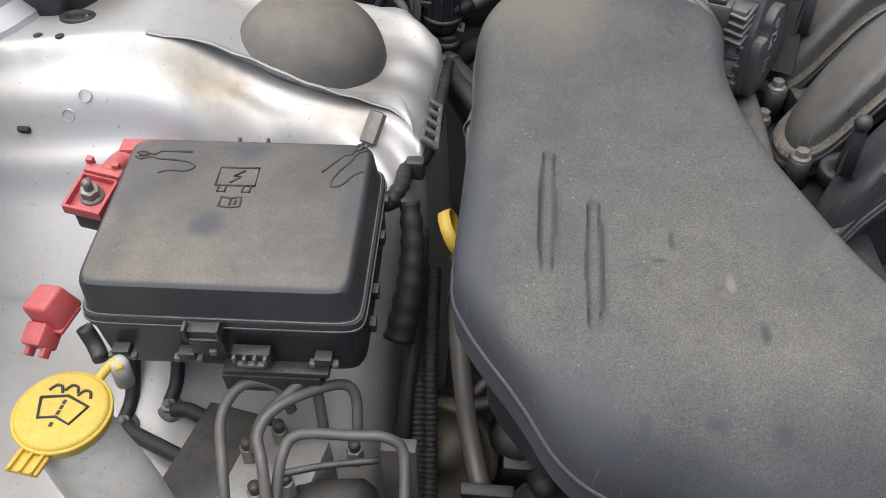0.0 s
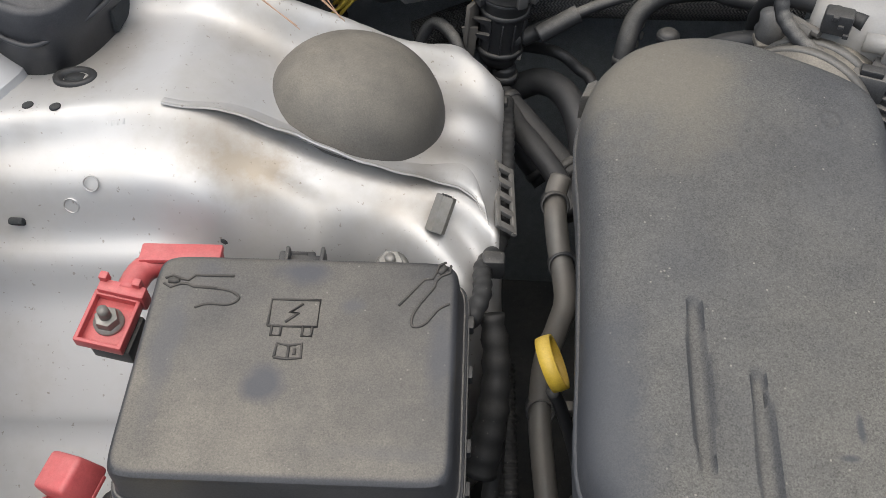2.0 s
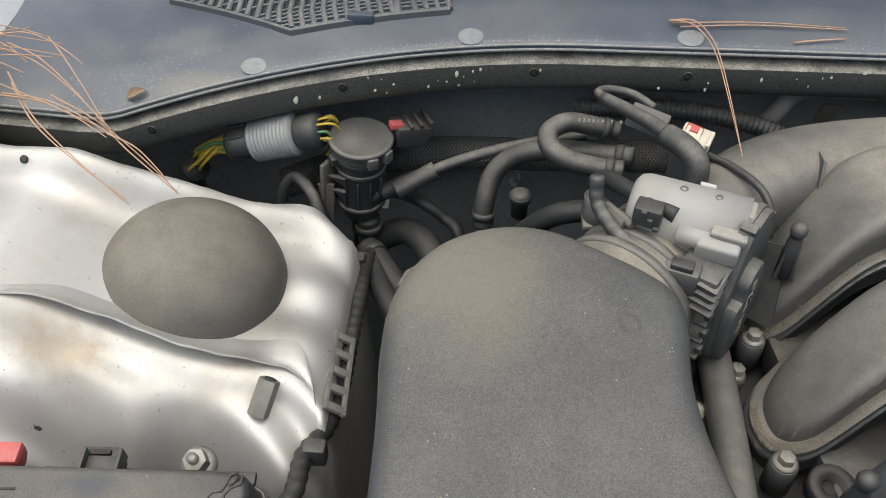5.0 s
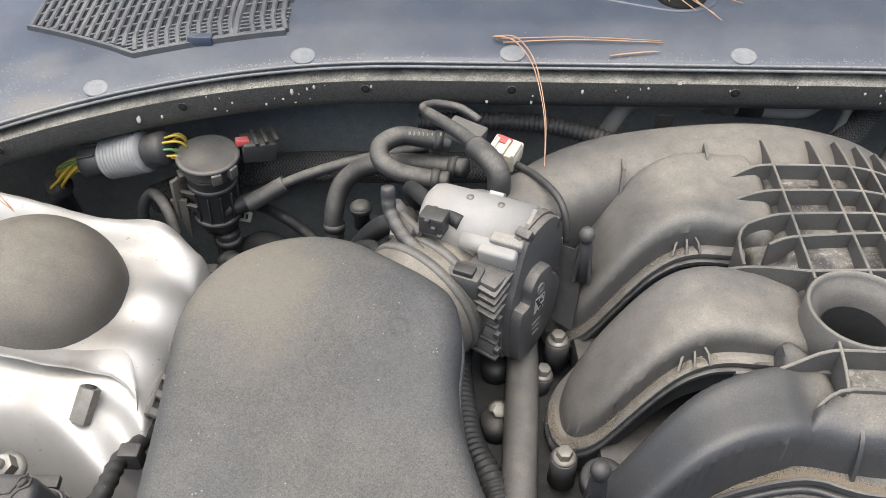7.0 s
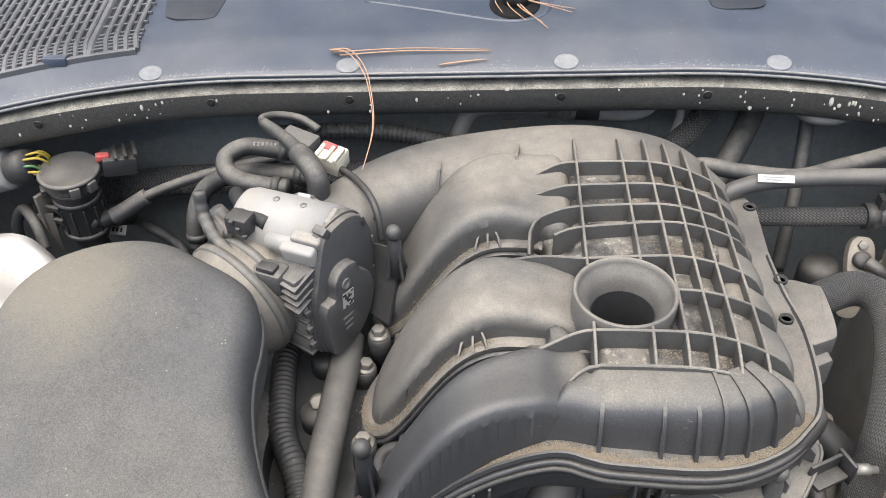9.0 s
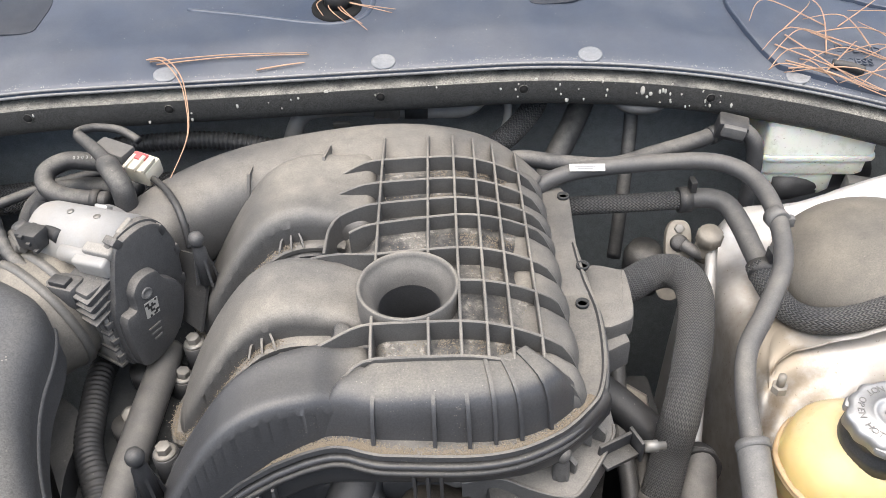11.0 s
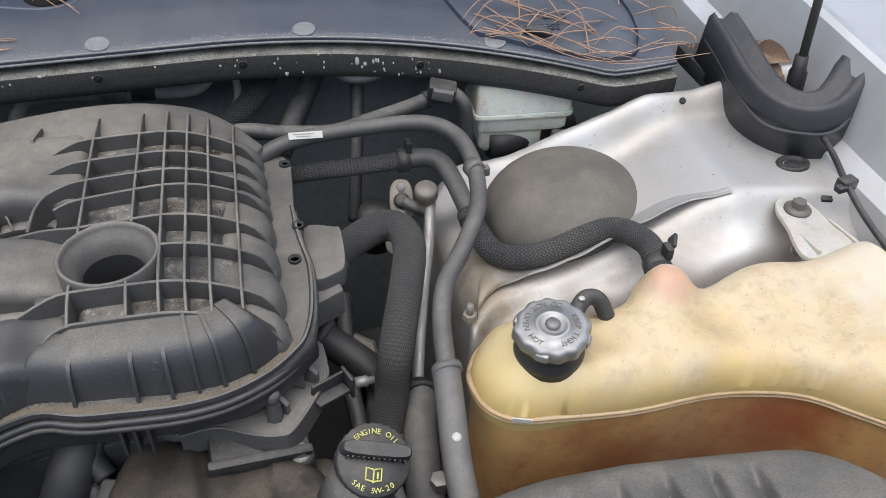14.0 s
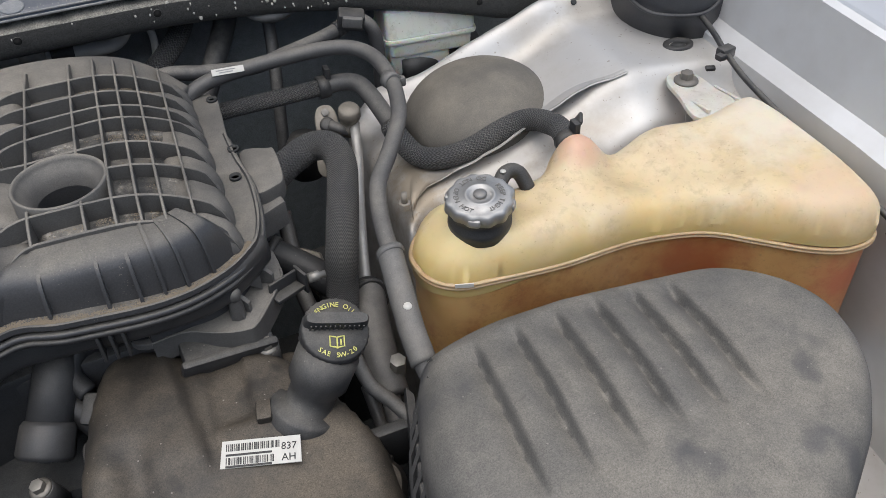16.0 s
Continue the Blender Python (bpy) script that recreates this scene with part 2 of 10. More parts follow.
# ---- materials ----
class Nodes:
    """A little help to write node materials."""

    def __init__(self, name):
        self.mat = bpy.data.materials.new(name)
        self.mat.use_nodes = True
        self.t = self.mat.node_tree
        self.bsdf = self.t.nodes["Principled BSDF"]
        self.pos = self.t.nodes.new("ShaderNodeNewGeometry").outputs["Position"]

    def node(self, kind, **ins):
        n = self.t.nodes.new(kind)
        for k, v in ins.items():
            self.set(n.inputs[k.replace("_", " ")], v)
        return n

    def set(self, socket, v):
        if isinstance(v, bpy.types.NodeSocket):
            self.t.links.new(v, socket)
        else:
            socket.default_value = v

    def noise(self, scale, detail=4.0, rough=0.55, vec=None):
        n = self.node("ShaderNodeTexNoise", Vector=vec or self.pos, Scale=scale, Detail=detail, Roughness=rough)
        return n.outputs["Fac"]

    def ramp(self, fac, lo, hi, a=0.0, b=1.0):
        n = self.node("ShaderNodeMapRange", Value=fac)
        for k, v in zip(("From Min", "From Max", "To Min", "To Max"), (lo, hi, a, b)):
            n.inputs[k].default_value = v
        return n.outputs[0]

    def math(self, op, a, b=0.0):
        n = self.t.nodes.new("ShaderNodeMath")
        n.operation = op
        self.set(n.inputs[0], a)
        self.set(n.inputs[1], b)
        return n.outputs[0]

    def mix(self, fac, a, b):
        n = self.t.nodes.new("ShaderNodeMix")
        n.data_type = "RGBA"
        for s, v in ((n.inputs[0], fac), (n.inputs[6], a), (n.inputs[7], b)):
            self.set(s, (*v, 1.0) if isinstance(v, tuple) and len(v) == 3 else v)
        return n.outputs[2]

    def up(self):
        g = self.t.nodes.new("ShaderNodeNewGeometry")
        s = self.t.nodes.new("ShaderNodeSeparateXYZ")
        self.t.links.new(g.outputs["Normal"], s.inputs[0])
        return s.outputs[2]

    def bump(self, height, strength=0.4, dist=0.001, base=None):
        n = self.node("ShaderNodeBump", Strength=strength, Distance=dist, Height=height)
        if base:
            self.t.links.new(base, n.inputs["Normal"])
        self.t.links.new(n.outputs[0], self.bsdf.inputs["Normal"])
        return n.outputs[0]

    def out(self, color=None, rough=None, metal=None, **more):
        for key, v in (("Base Color", color), ("Roughness", rough), ("Metallic", metal), *((k.replace("_", " "), v) for k, v in more.items())):
            if v is not None:
                self.set(self.bsdf.inputs[key], (*v, 1.0) if key == "Base Color" and isinstance(v, tuple) else v)
        return self.mat


def soiled(n, c, rough_edge, marks):
    """Stains and scuffs: each an ellipse (x, y, half widths, strength, colour) with a ragged edge."""
    for cx, cy, rx, ry, k, tint in marks:
        v = n.node("ShaderNodeMapping", Vector=n.pos, Location=(-cx / rx, -cy / ry, 0.0), Scale=(1 / rx, 1 / ry, 0.0)).outputs[0]
        ln = n.node("ShaderNodeVectorMath", Vector=v)
        ln.operation = "LENGTH"
        edge = n.math("ADD", ln.outputs["Value"], n.ramp(rough_edge, 0.2, 0.8, -0.45, 0.45))
        c = n.mix(n.math("MULTIPLY", n.ramp(edge, 1.0, 0.35), k), c, tint)
    return c


def dusty(name, col, dust, amount=0.6, rough=0.55, grain=0.5, scale=14.0, bumps=0.25, spec=0.5, stain=None, settle=(0.15, 0.92), marks=()):
    """Moulded plastic or rubber with settled dust, smears and grains of sand on it."""
    n = Nodes(name)
    big = n.noise(scale, 6.0, 0.6)
    mid = n.noise(scale * 6, 5.0, 0.6)
    fine = n.noise(950.0, 3.0, 0.7)
    lay = n.ramp(n.up(), *settle)
    f = n.math("MULTIPLY", n.ramp(big, 0.28, 0.62), lay)
    f = n.math("MULTIPLY", f, n.ramp(mid, 0.2, 0.7, 0.7, 1.0))
    f = n.math("MULTIPLY", f, amount)
    c = n.mix(f, col, dust)
    cell = n.node("ShaderNodeTexVoronoi", Vector=n.pos, Scale=1150.0)
    cell = n.node("ShaderNodeSeparateColor", Color=cell.outputs["Color"]).outputs[0]
    shade = n.math("ADD", n.math("MULTIPLY", n.ramp(cell, 0.0, 1.0, -0.24, 0.24), grain), n.math("MULTIPLY", n.ramp(fine, 0.3, 0.7, -0.36, 0.36), grain))
    shade = n.math("ADD", n.math("ADD", shade, 1.0), n.ramp(mid, 0.3, 0.7, -0.10, 0.10))
    c = n.node("ShaderNodeHueSaturation", Color=c, Value=shade).outputs[0]
    if stain:
        s = n.ramp(n.noise(scale * 1.7, 3.0, 0.5), 0.60, 0.68)
        c = n.mix(n.math("MULTIPLY", s, 0.75), c, stain)
    spots = n.node("ShaderNodeTexVoronoi", Vector=n.pos, Scale=170.0)
    spots = n.ramp(spots.outputs["Distance"], 0.14, 0.08)
    rare = n.ramp(n.noise(45.0, 2.0), 0.55, 0.60)
    c = n.mix(n.math("MULTIPLY", n.math("MULTIPLY", spots, rare), n.math("MULTIPLY", lay, grain * 0.5)), c, (0.42, 0.385, 0.33))
    pits = n.node("ShaderNodeTexVoronoi", Vector=n.pos, Scale=520.0)
    pits = n.math("MULTIPLY", n.ramp(pits.outputs["Distance"], 0.22, 0.10), n.ramp(n.noise(60.0, 3.0), 0.50, 0.62))
    c = n.mix(n.math("MULTIPLY", pits, min(0.5, 0.55 * grain)), c, tuple(0.45 * v for v in col))
    c = soiled(n, c, mid, marks)
    n.bump(n.math("ADD", n.math("MULTIPLY", fine, 0.6), n.math("MULTIPLY", mid, 0.8)), bumps * 0.45, 0.0010)
    return n.out(c, n.ramp(f, 0.0, 0.8, rough, min(1.0, rough + 0.3)), 0.0, Specular_IOR_Level=spec)


def metal(name, col, rough=0.35, dirt=(0.10, 0.08, 0.06), amount=0.35, scale=30.0, metallic=1.0, bumps=0.1):
    n = Nodes(name)
    d = n.math("MULTIPLY", n.ramp(n.noise(scale, 7.0, 0.65), 0.45, 0.75), amount)
    fine = n.noise(700.0, 3.0)
    c = n.mix(d, col, dirt)
    c = n.mix(n.ramp(fine, 0.3, 0.7, 0.0, 0.12), c, tuple(k * 0.5 for k in col))
    n.bump(fine, bumps, 0.0006)
    return n.out(c, n.ramp(n.noise(scale * 2.5, 5.0), 0.3, 0.7, rough * 0.8, min(1.0, rough * 1.35)), n.math("SUBTRACT", metallic, n.math("MULTIPLY", d, 0.8)))


def braid(name, col, dust, around=26.0, pitch=0.0042):
    """Woven sleeve: herringbone bumps along the hose's own coordinates."""
    n = Nodes(name)
    uv = n.t.nodes.new("ShaderNodeTexCoord").outputs["UV"]
    s = n.node("ShaderNodeSeparateXYZ", Vector=uv)
    u, v = n.math("MULTIPLY", s.outputs[0], around), n.math("MULTIPLY", s.outputs[1], 1.0 / pitch)
    zig = n.math("PINGPONG", u, 0.5)
    h = n.math("PINGPONG", n.math("ADD", v, n.math("MULTIPLY", zig, 1.6)), 0.5)
    h2 = n.math("MULTIPLY", n.ramp(h, 0.05, 0.40), n.ramp(n.math("PINGPONG", n.math("MULTIPLY", u, 2.0), 0.5), 0.02, 0.2, 0.5, 1.0))
    d = n.math("MULTIPLY", n.ramp(n.noise(18.0, 5.0), 0.35, 0.7), 0.6)
    c = n.mix(h2, tuple(k * 0.35 for k in col), n.mix(d, col, dust))
    n.bump(h2, 0.9, 0.0012)
    return n.out(c, 0.75, 0.0)


DUST = (0.175, 0.155, 0.125)
M_DUCT = dusty("dusty_duct_plastic", (0.058, 0.0595, 0.062), (0.126, 0.120, 0.105), 0.95, 0.6, 0.8, 4.5, 0.5, settle=(0.50, 0.965), marks=(
    (-0.30, 0.68, 0.07, 0.08, 0.45, (0.205, 0.182, 0.14)), (-0.345, 0.43, 0.035, 0.10, 0.7, (0.060, 0.064, 0.072)), (-0.20, 0.278, 0.12, 0.030, 0.75, (0.055, 0.060, 0.070)), (-0.275, 0.33, 0.05, 0.035, 0.5, (0.070, 0.074, 0.082)),
    (-0.207, 0.441, 0.003, 0.012, 0.8, (0.050, 0.054, 0.062)), (-0.215, 0.425, 0.008, 0.003, 0.7, (0.050, 0.054, 0.062)), (-0.152, 0.374, 0.004, 0.010, 0.8, (0.050, 0.054, 0.062)), (-0.184, 0.322, 0.010, 0.006, 0.8, (0.050, 0.054, 0.062)),
    (-0.145, 0.319, 0.007, 0.005, 0.8, (0.050, 0.054, 0.062)), (-0.139, 0.290, 0.010, 0.004, 0.7, (0.050, 0.054, 0.062)), (-0.242, 0.309, 0.012, 0.005, 0.8, (0.050, 0.054, 0.062)), (-0.228, 0.318, 0.006, 0.010, 0.8, (0.050, 0.054, 0.062)), (-0.170, 0.41, 0.004, 0.009, 0.5, (0.24, 0.225, 0.19)), (-0.125, 0.46, 0.05, 0.03, 0.35, (0.075, 0.078, 0.086))))
M_LID = dusty("dusty_black_lid", (0.040, 0.041, 0.044), (0.168, 0.152, 0.126), 1.0, 0.45, 0.5, 4.0, 0.3, settle=(0.80, 0.975), marks=((-0.548, 0.47, 0.016, 0.016, 0.85, (0.062, 0.064, 0.072)), (-0.535, 0.552, 0.022, 0.012, 0.8, (0.060, 0.062, 0.072)), (-0.50, 0.528, 0.010, 0.007, 0.6, (0.075, 0.077, 0.084)), (-0.44, 0.50, 0.014, 0.05, 0.6, (0.07, 0.072, 0.08)), (-0.615, 0.50, 0.012, 0.06, 0.5, (0.08, 0.082, 0.09)), (-0.60, 0.55, 0.014, 0.012, 0.5, (0.07, 0.072, 0.08)), (-0.47, 0.43, 0.05, 0.008, 0.4, (0.09, 0.09, 0.092))))
# darker than the lid, painting the shaded edges of the moulded symbols
M_SYM = dusty("shaded_symbol", (0.045, 0.043, 0.040), (0.11, 0.098, 0.08), 0.6, 0.6, 0.3, 20.0, 0.1)
M_BLACK = dusty("black_plastic", (0.031, 0.032, 0.034), (0.135, 0.125, 0.107), 0.6, 0.42, 0.5, 20.0, 0.12)
M_MANI = dusty("manifold_plastic", (0.085, 0.084, 0.082), (0.238, 0.219, 0.186), 0.9, 0.45, 0.4, 9.0, 0.3)
M_MANIC = dusty("cleaner_manifold_plastic", (0.055, 0.056, 0.058), (0.15, 0.138, 0.115), 0.45, 0.34, 0.6, 12.0, 0.18)
M_RUB = dusty("dark_rubber", (0.020, 0.021, 0.0225), (0.062, 0.059, 0.053), 0.5, 0.5, 0.4, 22.0, 0.15)
M_RUBD = dusty("dusty_rubber_hose", (0.036, 0.037, 0.039), (0.20, 0.188, 0.165), 0.8, 0.45, 0.5, 26.0, 0.15)
M_RUBG = dusty("grey_rubber_hose", (0.072, 0.072, 0.073), (0.185, 0.173, 0.15), 0.7, 0.42, 0.3, 16.0, 0.12)
M_AIRBOX = dusty("airbox_plastic", (0.062, 0.062, 0.062), (0.195, 0.180, 0.153), 0.9, 0.5, 0.6, 8.0, 0.3, stain=(0.055, 0.055, 0.058))
M_COVER = dusty("valve_cover_plastic", (0.020, 0.0185, 0.0165), (0.125, 0.102, 0.074), 0.85, 0.45, 0.9, 13.0, 0.35, stain=(0.016, 0.014, 0.012))
M_DOME = dusty("strut_cap_plastic", (0.075, 0.072, 0.066), (0.205, 0.185, 0.15), 0.85, 0.55, 0.4, 6.0, 0.15)
M_FIREWALL = dusty("grimy_insulation", (0.20, 0.218, 0.225), (0.30, 0.30, 0.285), 0.7, 0.8, 0.5, 16.0, 0.6, 0.2)
# for grimy parts, and for discs and sheets that paint shade in openings
M_DARK = dusty("grime_and_shade_black", (0.034, 0.037, 0.039), (0.085, 0.082, 0.076), 0.5, 0.75, 0.4, 20.0, 0.2, 0.2)
M_TAPE = dusty("black_cloth_tape", (0.013, 0.0135, 0.014), (0.042, 0.040, 0.036), 0.5, 0.6, 0.6, 30.0, 0.3)
M_COIL = dusty("coil_plastic", (0.045, 0.046, 0.048), (0.13, 0.118, 0.10), 0.5, 0.45, 0.3, 20.0, 0.1)
M_COWL = dusty("cowl_plastic", (0.043, 0.059, 0.090), (0.165, 0.165, 0.16), 0.42, 0.34, 0.25, 5.0, 0.10, 0.7, marks=((-0.63, 0.865, 0.055, 0.022, 0.85, (0.20, 0.165, 0.12)), (-0.55, 0.905, 0.05, 0.020, 0.5, (0.20, 0.18, 0.15)), (-0.70, 0.88, 0.05, 0.05, 0.6, (0.17, 0.17, 0.165)), (-0.57, 0.96, 0.04, 0.03, 0.35, (0.24, 0.23, 0.21))))
# cowl plastic darkened to stand for the shade in its recesses
M_RECESS = dusty("recess_shade_plastic", (0.024, 0.030, 0.042), (0.08, 0.082, 0.085), 0.4, 0.5, 0.2, 12.0, 0.1)
M_VENT = dusty("vent_plastic", (0.070, 0.075, 0.084), (0.22, 0.22, 0.215), 0.75, 0.5, 0.4, 12.0, 0.15)
M_BAND = dusty("dirty_cowl_flange", (0.050, 0.050, 0.048), (0.25, 0.24, 0.208), 1.0, 0.55, 1.6, 34.0, 0.6, settle=(0.16, 0.75))
M_BEAD = dusty("worn_cowl_edge", (0.16, 0.165, 0.17), (0.30, 0.295, 0.28), 0.8, 0.5, 0.8, 40.0, 0.2)
M_SEAL = dusty("seal_rubber", (0.035, 0.037, 0.042), (0.12, 0.115, 0.11), 0.5, 0.5, 0.4, 18.0, 0.15)
M_RED = dusty("red_plastic", (0.47, 0.080, 0.082), (0.42, 0.20, 0.18), 0.4, 0.4, 0.15, 30.0, 0.05)
M_YELLOW = dusty("yellow_plastic", (0.58, 0.40, 0.045), (0.46, 0.33, 0.11), 0.55, 0.45, 0.18, 25.0, 0.1)
M_ALU = metal("cast_aluminium", (0.44, 0.435, 0.42), 0.55, (0.20, 0.17, 0.13), 0.5, 30.0, 0.75, 0.2)
M_STEEL = metal("zinc_steel", (0.28, 0.272, 0.25), 0.55, (0.12, 0.09, 0.06), 0.55, 60.0, 0.75)
M_CORR = metal("corroded_fitting", (0.30, 0.275, 0.235), 0.6, (0.13, 0.11, 0.085), 0.7, 45.0, 0.6, 0.4)
M_PIPE = metal("grey_steel_pipe", (0.165, 0.158, 0.145), 0.55, (0.12, 0.095, 0.07), 0.55, 20.0, 0.5)
M_LINE = metal("coated_brake_line", (0.115, 0.113, 0.108), 0.5, (0.14, 0.11, 0.08), 0.5, 30.0, 0.3)
M_CAP = metal("pressed_cap_metal", (0.40, 0.40, 0.395), 0.5, (0.24, 0.225, 0.20), 0.45, 60.0, 0.8)
M_CAPTXT = metal("stamped_letters", (0.24, 0.235, 0.225), 0.5, (0.15, 0.14, 0.12), 0.4, 60.0, 0.7)
M_BRAID = braid("braided_sleeve", (0.095, 0.097, 0.10), (0.21, 0.20, 0.18), 46.0, 0.0029)
M_TBC = dusty("dusty_grey_housing", (0.060, 0.061, 0.063), (0.20, 0.185, 0.16), 0.8, 0.45, 0.5, 25.0, 0.15)
M_BANDC = dusty("dull_clamp_band", (0.10, 0.098, 0.092), (0.25, 0.23, 0.195), 0.7, 0.4, 0.3, 20.0, 0.1)
M_BOOT = dusty("dusty_boot_rubber", (0.12, 0.112, 0.098), (0.30, 0.27, 0.22), 0.85, 0.5, 0.4, 14.0, 0.15)
M_MOTOR = metal("motor_aluminium", (0.335, 0.33, 0.318), 0.62, (0.24, 0.21, 0.16), 0.6, 22.0, 0.25, 0.15)
M_CLIPG = dusty("pale_grey_clip", (0.20, 0.195, 0.185), (0.34, 0.315, 0.27), 0.8, 0.5, 0.3, 20.0, 0.1)
M_BRAIDS = braid("fine_braided_sleeve", (0.080, 0.082, 0.085), (0.19, 0.182, 0.162), 18.0, 0.0036)


def pocket_dirt():
    """Floor of the manifold's pockets: oily dark plastic with crusts of pale dust along the ribs."""
    n = Nodes("pocket_dirt")
    big, mid, fine = n.noise(26.0, 6.0, 0.62), n.noise(120.0, 6.0, 0.7), n.noise(800.0, 3.0, 0.7)
    dry = n.ramp(n.math("ADD", n.math("MULTIPLY", big, 0.7), n.math("MULTIPLY", mid, 0.3)), 0.44, 0.56)
    x = n.node("ShaderNodeSeparateXYZ", Vector=n.pos).outputs[0]
    dry = n.math("MAXIMUM", dry, n.math("MULTIPLY", n.ramp(x, 0.208, 0.220), 0.72))
    c = n.mix(dry, (0.040, 0.040, 0.040), (0.175, 0.166, 0.148))
    crust = n.math("MULTIPLY", n.ramp(mid, 0.56, 0.62), n.math("MULTIPLY", n.ramp(big, 0.46, 0.52), n.ramp(x, 0.216, 0.208)))
    c = n.mix(n.math("MULTIPLY", crust, 0.8), c, (0.34, 0.32, 0.285))
    c = n.node("ShaderNodeHueSaturation", Color=c, Value=n.ramp(fine, 0.3, 0.7, 0.78, 1.22)).outputs[0]
    n.bump(n.math("ADD", fine, mid), 0.4, 0.0012)
    return n.out(c, n.ramp(dry, 0.0, 1.0, 0.42, 0.85), 0.0)


M_POCKET = pocket_dirt()


def wiped_plastic():
    """Front of the manifold: wiped dark towards the throttle side, dusty towards the other, specked with grit."""
    n = Nodes("wiped_manifold_plastic")
    x = n.node("ShaderNodeSeparateXYZ", Vector=n.pos).outputs[0]
    big, mid, fine = n.noise(14.0, 6.0, 0.6), n.noise(90.0, 5.0, 0.6), n.noise(750.0, 3.0, 0.7)
    d = n.math("MULTIPLY", n.ramp(n.up(), 0.66, 0.97), n.ramp(n.math("ADD", x, n.math("MULTIPLY", big, 0.06)), 0.10, 0.14, 0.22, 0.75))
    d = n.math("MULTIPLY", d, n.ramp(big, 0.30, 0.62, 0.45, 1.0))
    d = n.math("MULTIPLY", d, n.ramp(mid, 0.25, 0.65, 0.6, 1.0))
    c = n.mix(d, (0.052, 0.053, 0.056), (0.225, 0.208, 0.175))
    c = n.node("ShaderNodeHueSaturation", Color=c, Value=n.ramp(fine, 0.3, 0.7, 0.78, 1.22)).outputs[0]
    spots = n.ramp(n.node("ShaderNodeTexVoronoi", Vector=n.pos, Scale=420.0).outputs["Distance"], 0.20, 0.10)
    rare = n.ramp(n.noise(38.0, 3.0), 0.54, 0.68)
    c = n.mix(n.math("MULTIPLY", spots, n.math("MULTIPLY", rare, 0.6)), c, (0.36, 0.32, 0.26))
    n.bump(n.math("ADD", n.math("MULTIPLY", fine, 0.6), n.math("MULTIPLY", mid, 0.5)), 0.18, 0.0012)
    return n.out(c, n.ramp(d, 0.0, 0.8, 0.36, 0.75), 0.0)


M_MANIC = wiped_plastic()


def paint_silver():
    n = Nodes("silver_paint")
    big, mid, fine = n.noise(9.0, 6.0, 0.6), n.noise(45.0, 6.0, 0.65), n.noise(500.0, 3.0)
    d = n.math("MULTIPLY", n.ramp(big, 0.42, 0.72), n.ramp(mid, 0.25, 0.7, 0.4, 1.0))
    c = n.mix(n.math("MULTIPLY", d, 0.6), (0.52, 0.516, 0.505), (0.32, 0.28, 0.22))
    for cx, cy, rx, ry, k in ((-0.605, 0.672, 0.060, 0.030, 0.75), (-0.475, 0.668, 0.050, 0.028, 0.45), (-0.62, 0.812, 0.05, 0.035, 0.35), (-0.46, 0.73, 0.03, 0.06, 0.35), (0.60, 0.672, 0.07, 0.03, 0.5), (0.62, 0.812, 0.05, 0.035, 0.35), (0.43, 0.70, 0.045, 0.14, 0.85), (0.45, 0.62, 0.05, 0.06, 0.7), (-0.735, 0.76, 0.04, 0.06, 0.3), (0.70, 0.83, 0.05, 0.03, 0.45), (0.50, 0.60, 0.10, 0.09, 0.6), (0.47, 0.52, 0.06, 0.08, 0.6)):
        v = n.node("ShaderNodeMapping", Vector=n.pos, Location=(-cx / rx, -cy / ry, 0.0), Scale=(1 / rx, 1 / ry, 0.0)).outputs[0]
        ln = n.node("ShaderNodeVectorMath", Vector=v)
        ln.operation = "LENGTH"
        edge = n.math("ADD", ln.outputs["Value"], n.ramp(mid, 0.2, 0.8, -0.45, 0.45))
        c = n.mix(n.math("MULTIPLY", n.ramp(edge, 1.0, 0.2), k), c, (0.27, 0.22, 0.155))
    sp = n.ramp(n.noise(240.0, 2.0), 0.68, 0.74)
    c = n.mix(n.math("MULTIPLY", sp, 0.5), c, (0.16, 0.12, 0.08))
    n.bump(fine, 0.06, 0.0004)
    return n.out(c, n.ramp(d, 0.0, 1.0, 0.54, 0.70), n.ramp(d, 0.0, 0.8, 0.70, 0.40), Coat_Weight=0.05, Coat_Roughness=0.3)


M_SILVER = paint_silver()


def fender_paint():
    n = Nodes("fender_paint")
    c = n.mix(n.math("MULTIPLY", n.ramp(n.noise(12.0, 6.0), 0.4, 0.75), 0.4), (0.60, 0.61, 0.62), (0.36, 0.34, 0.31))
    n.bump(n.noise(400.0, 2.0), 0.04, 0.0004)
    return n.out(c, 0.40, 0.45, Coat_Weight=0.25)


M_FENDER = fender_paint()


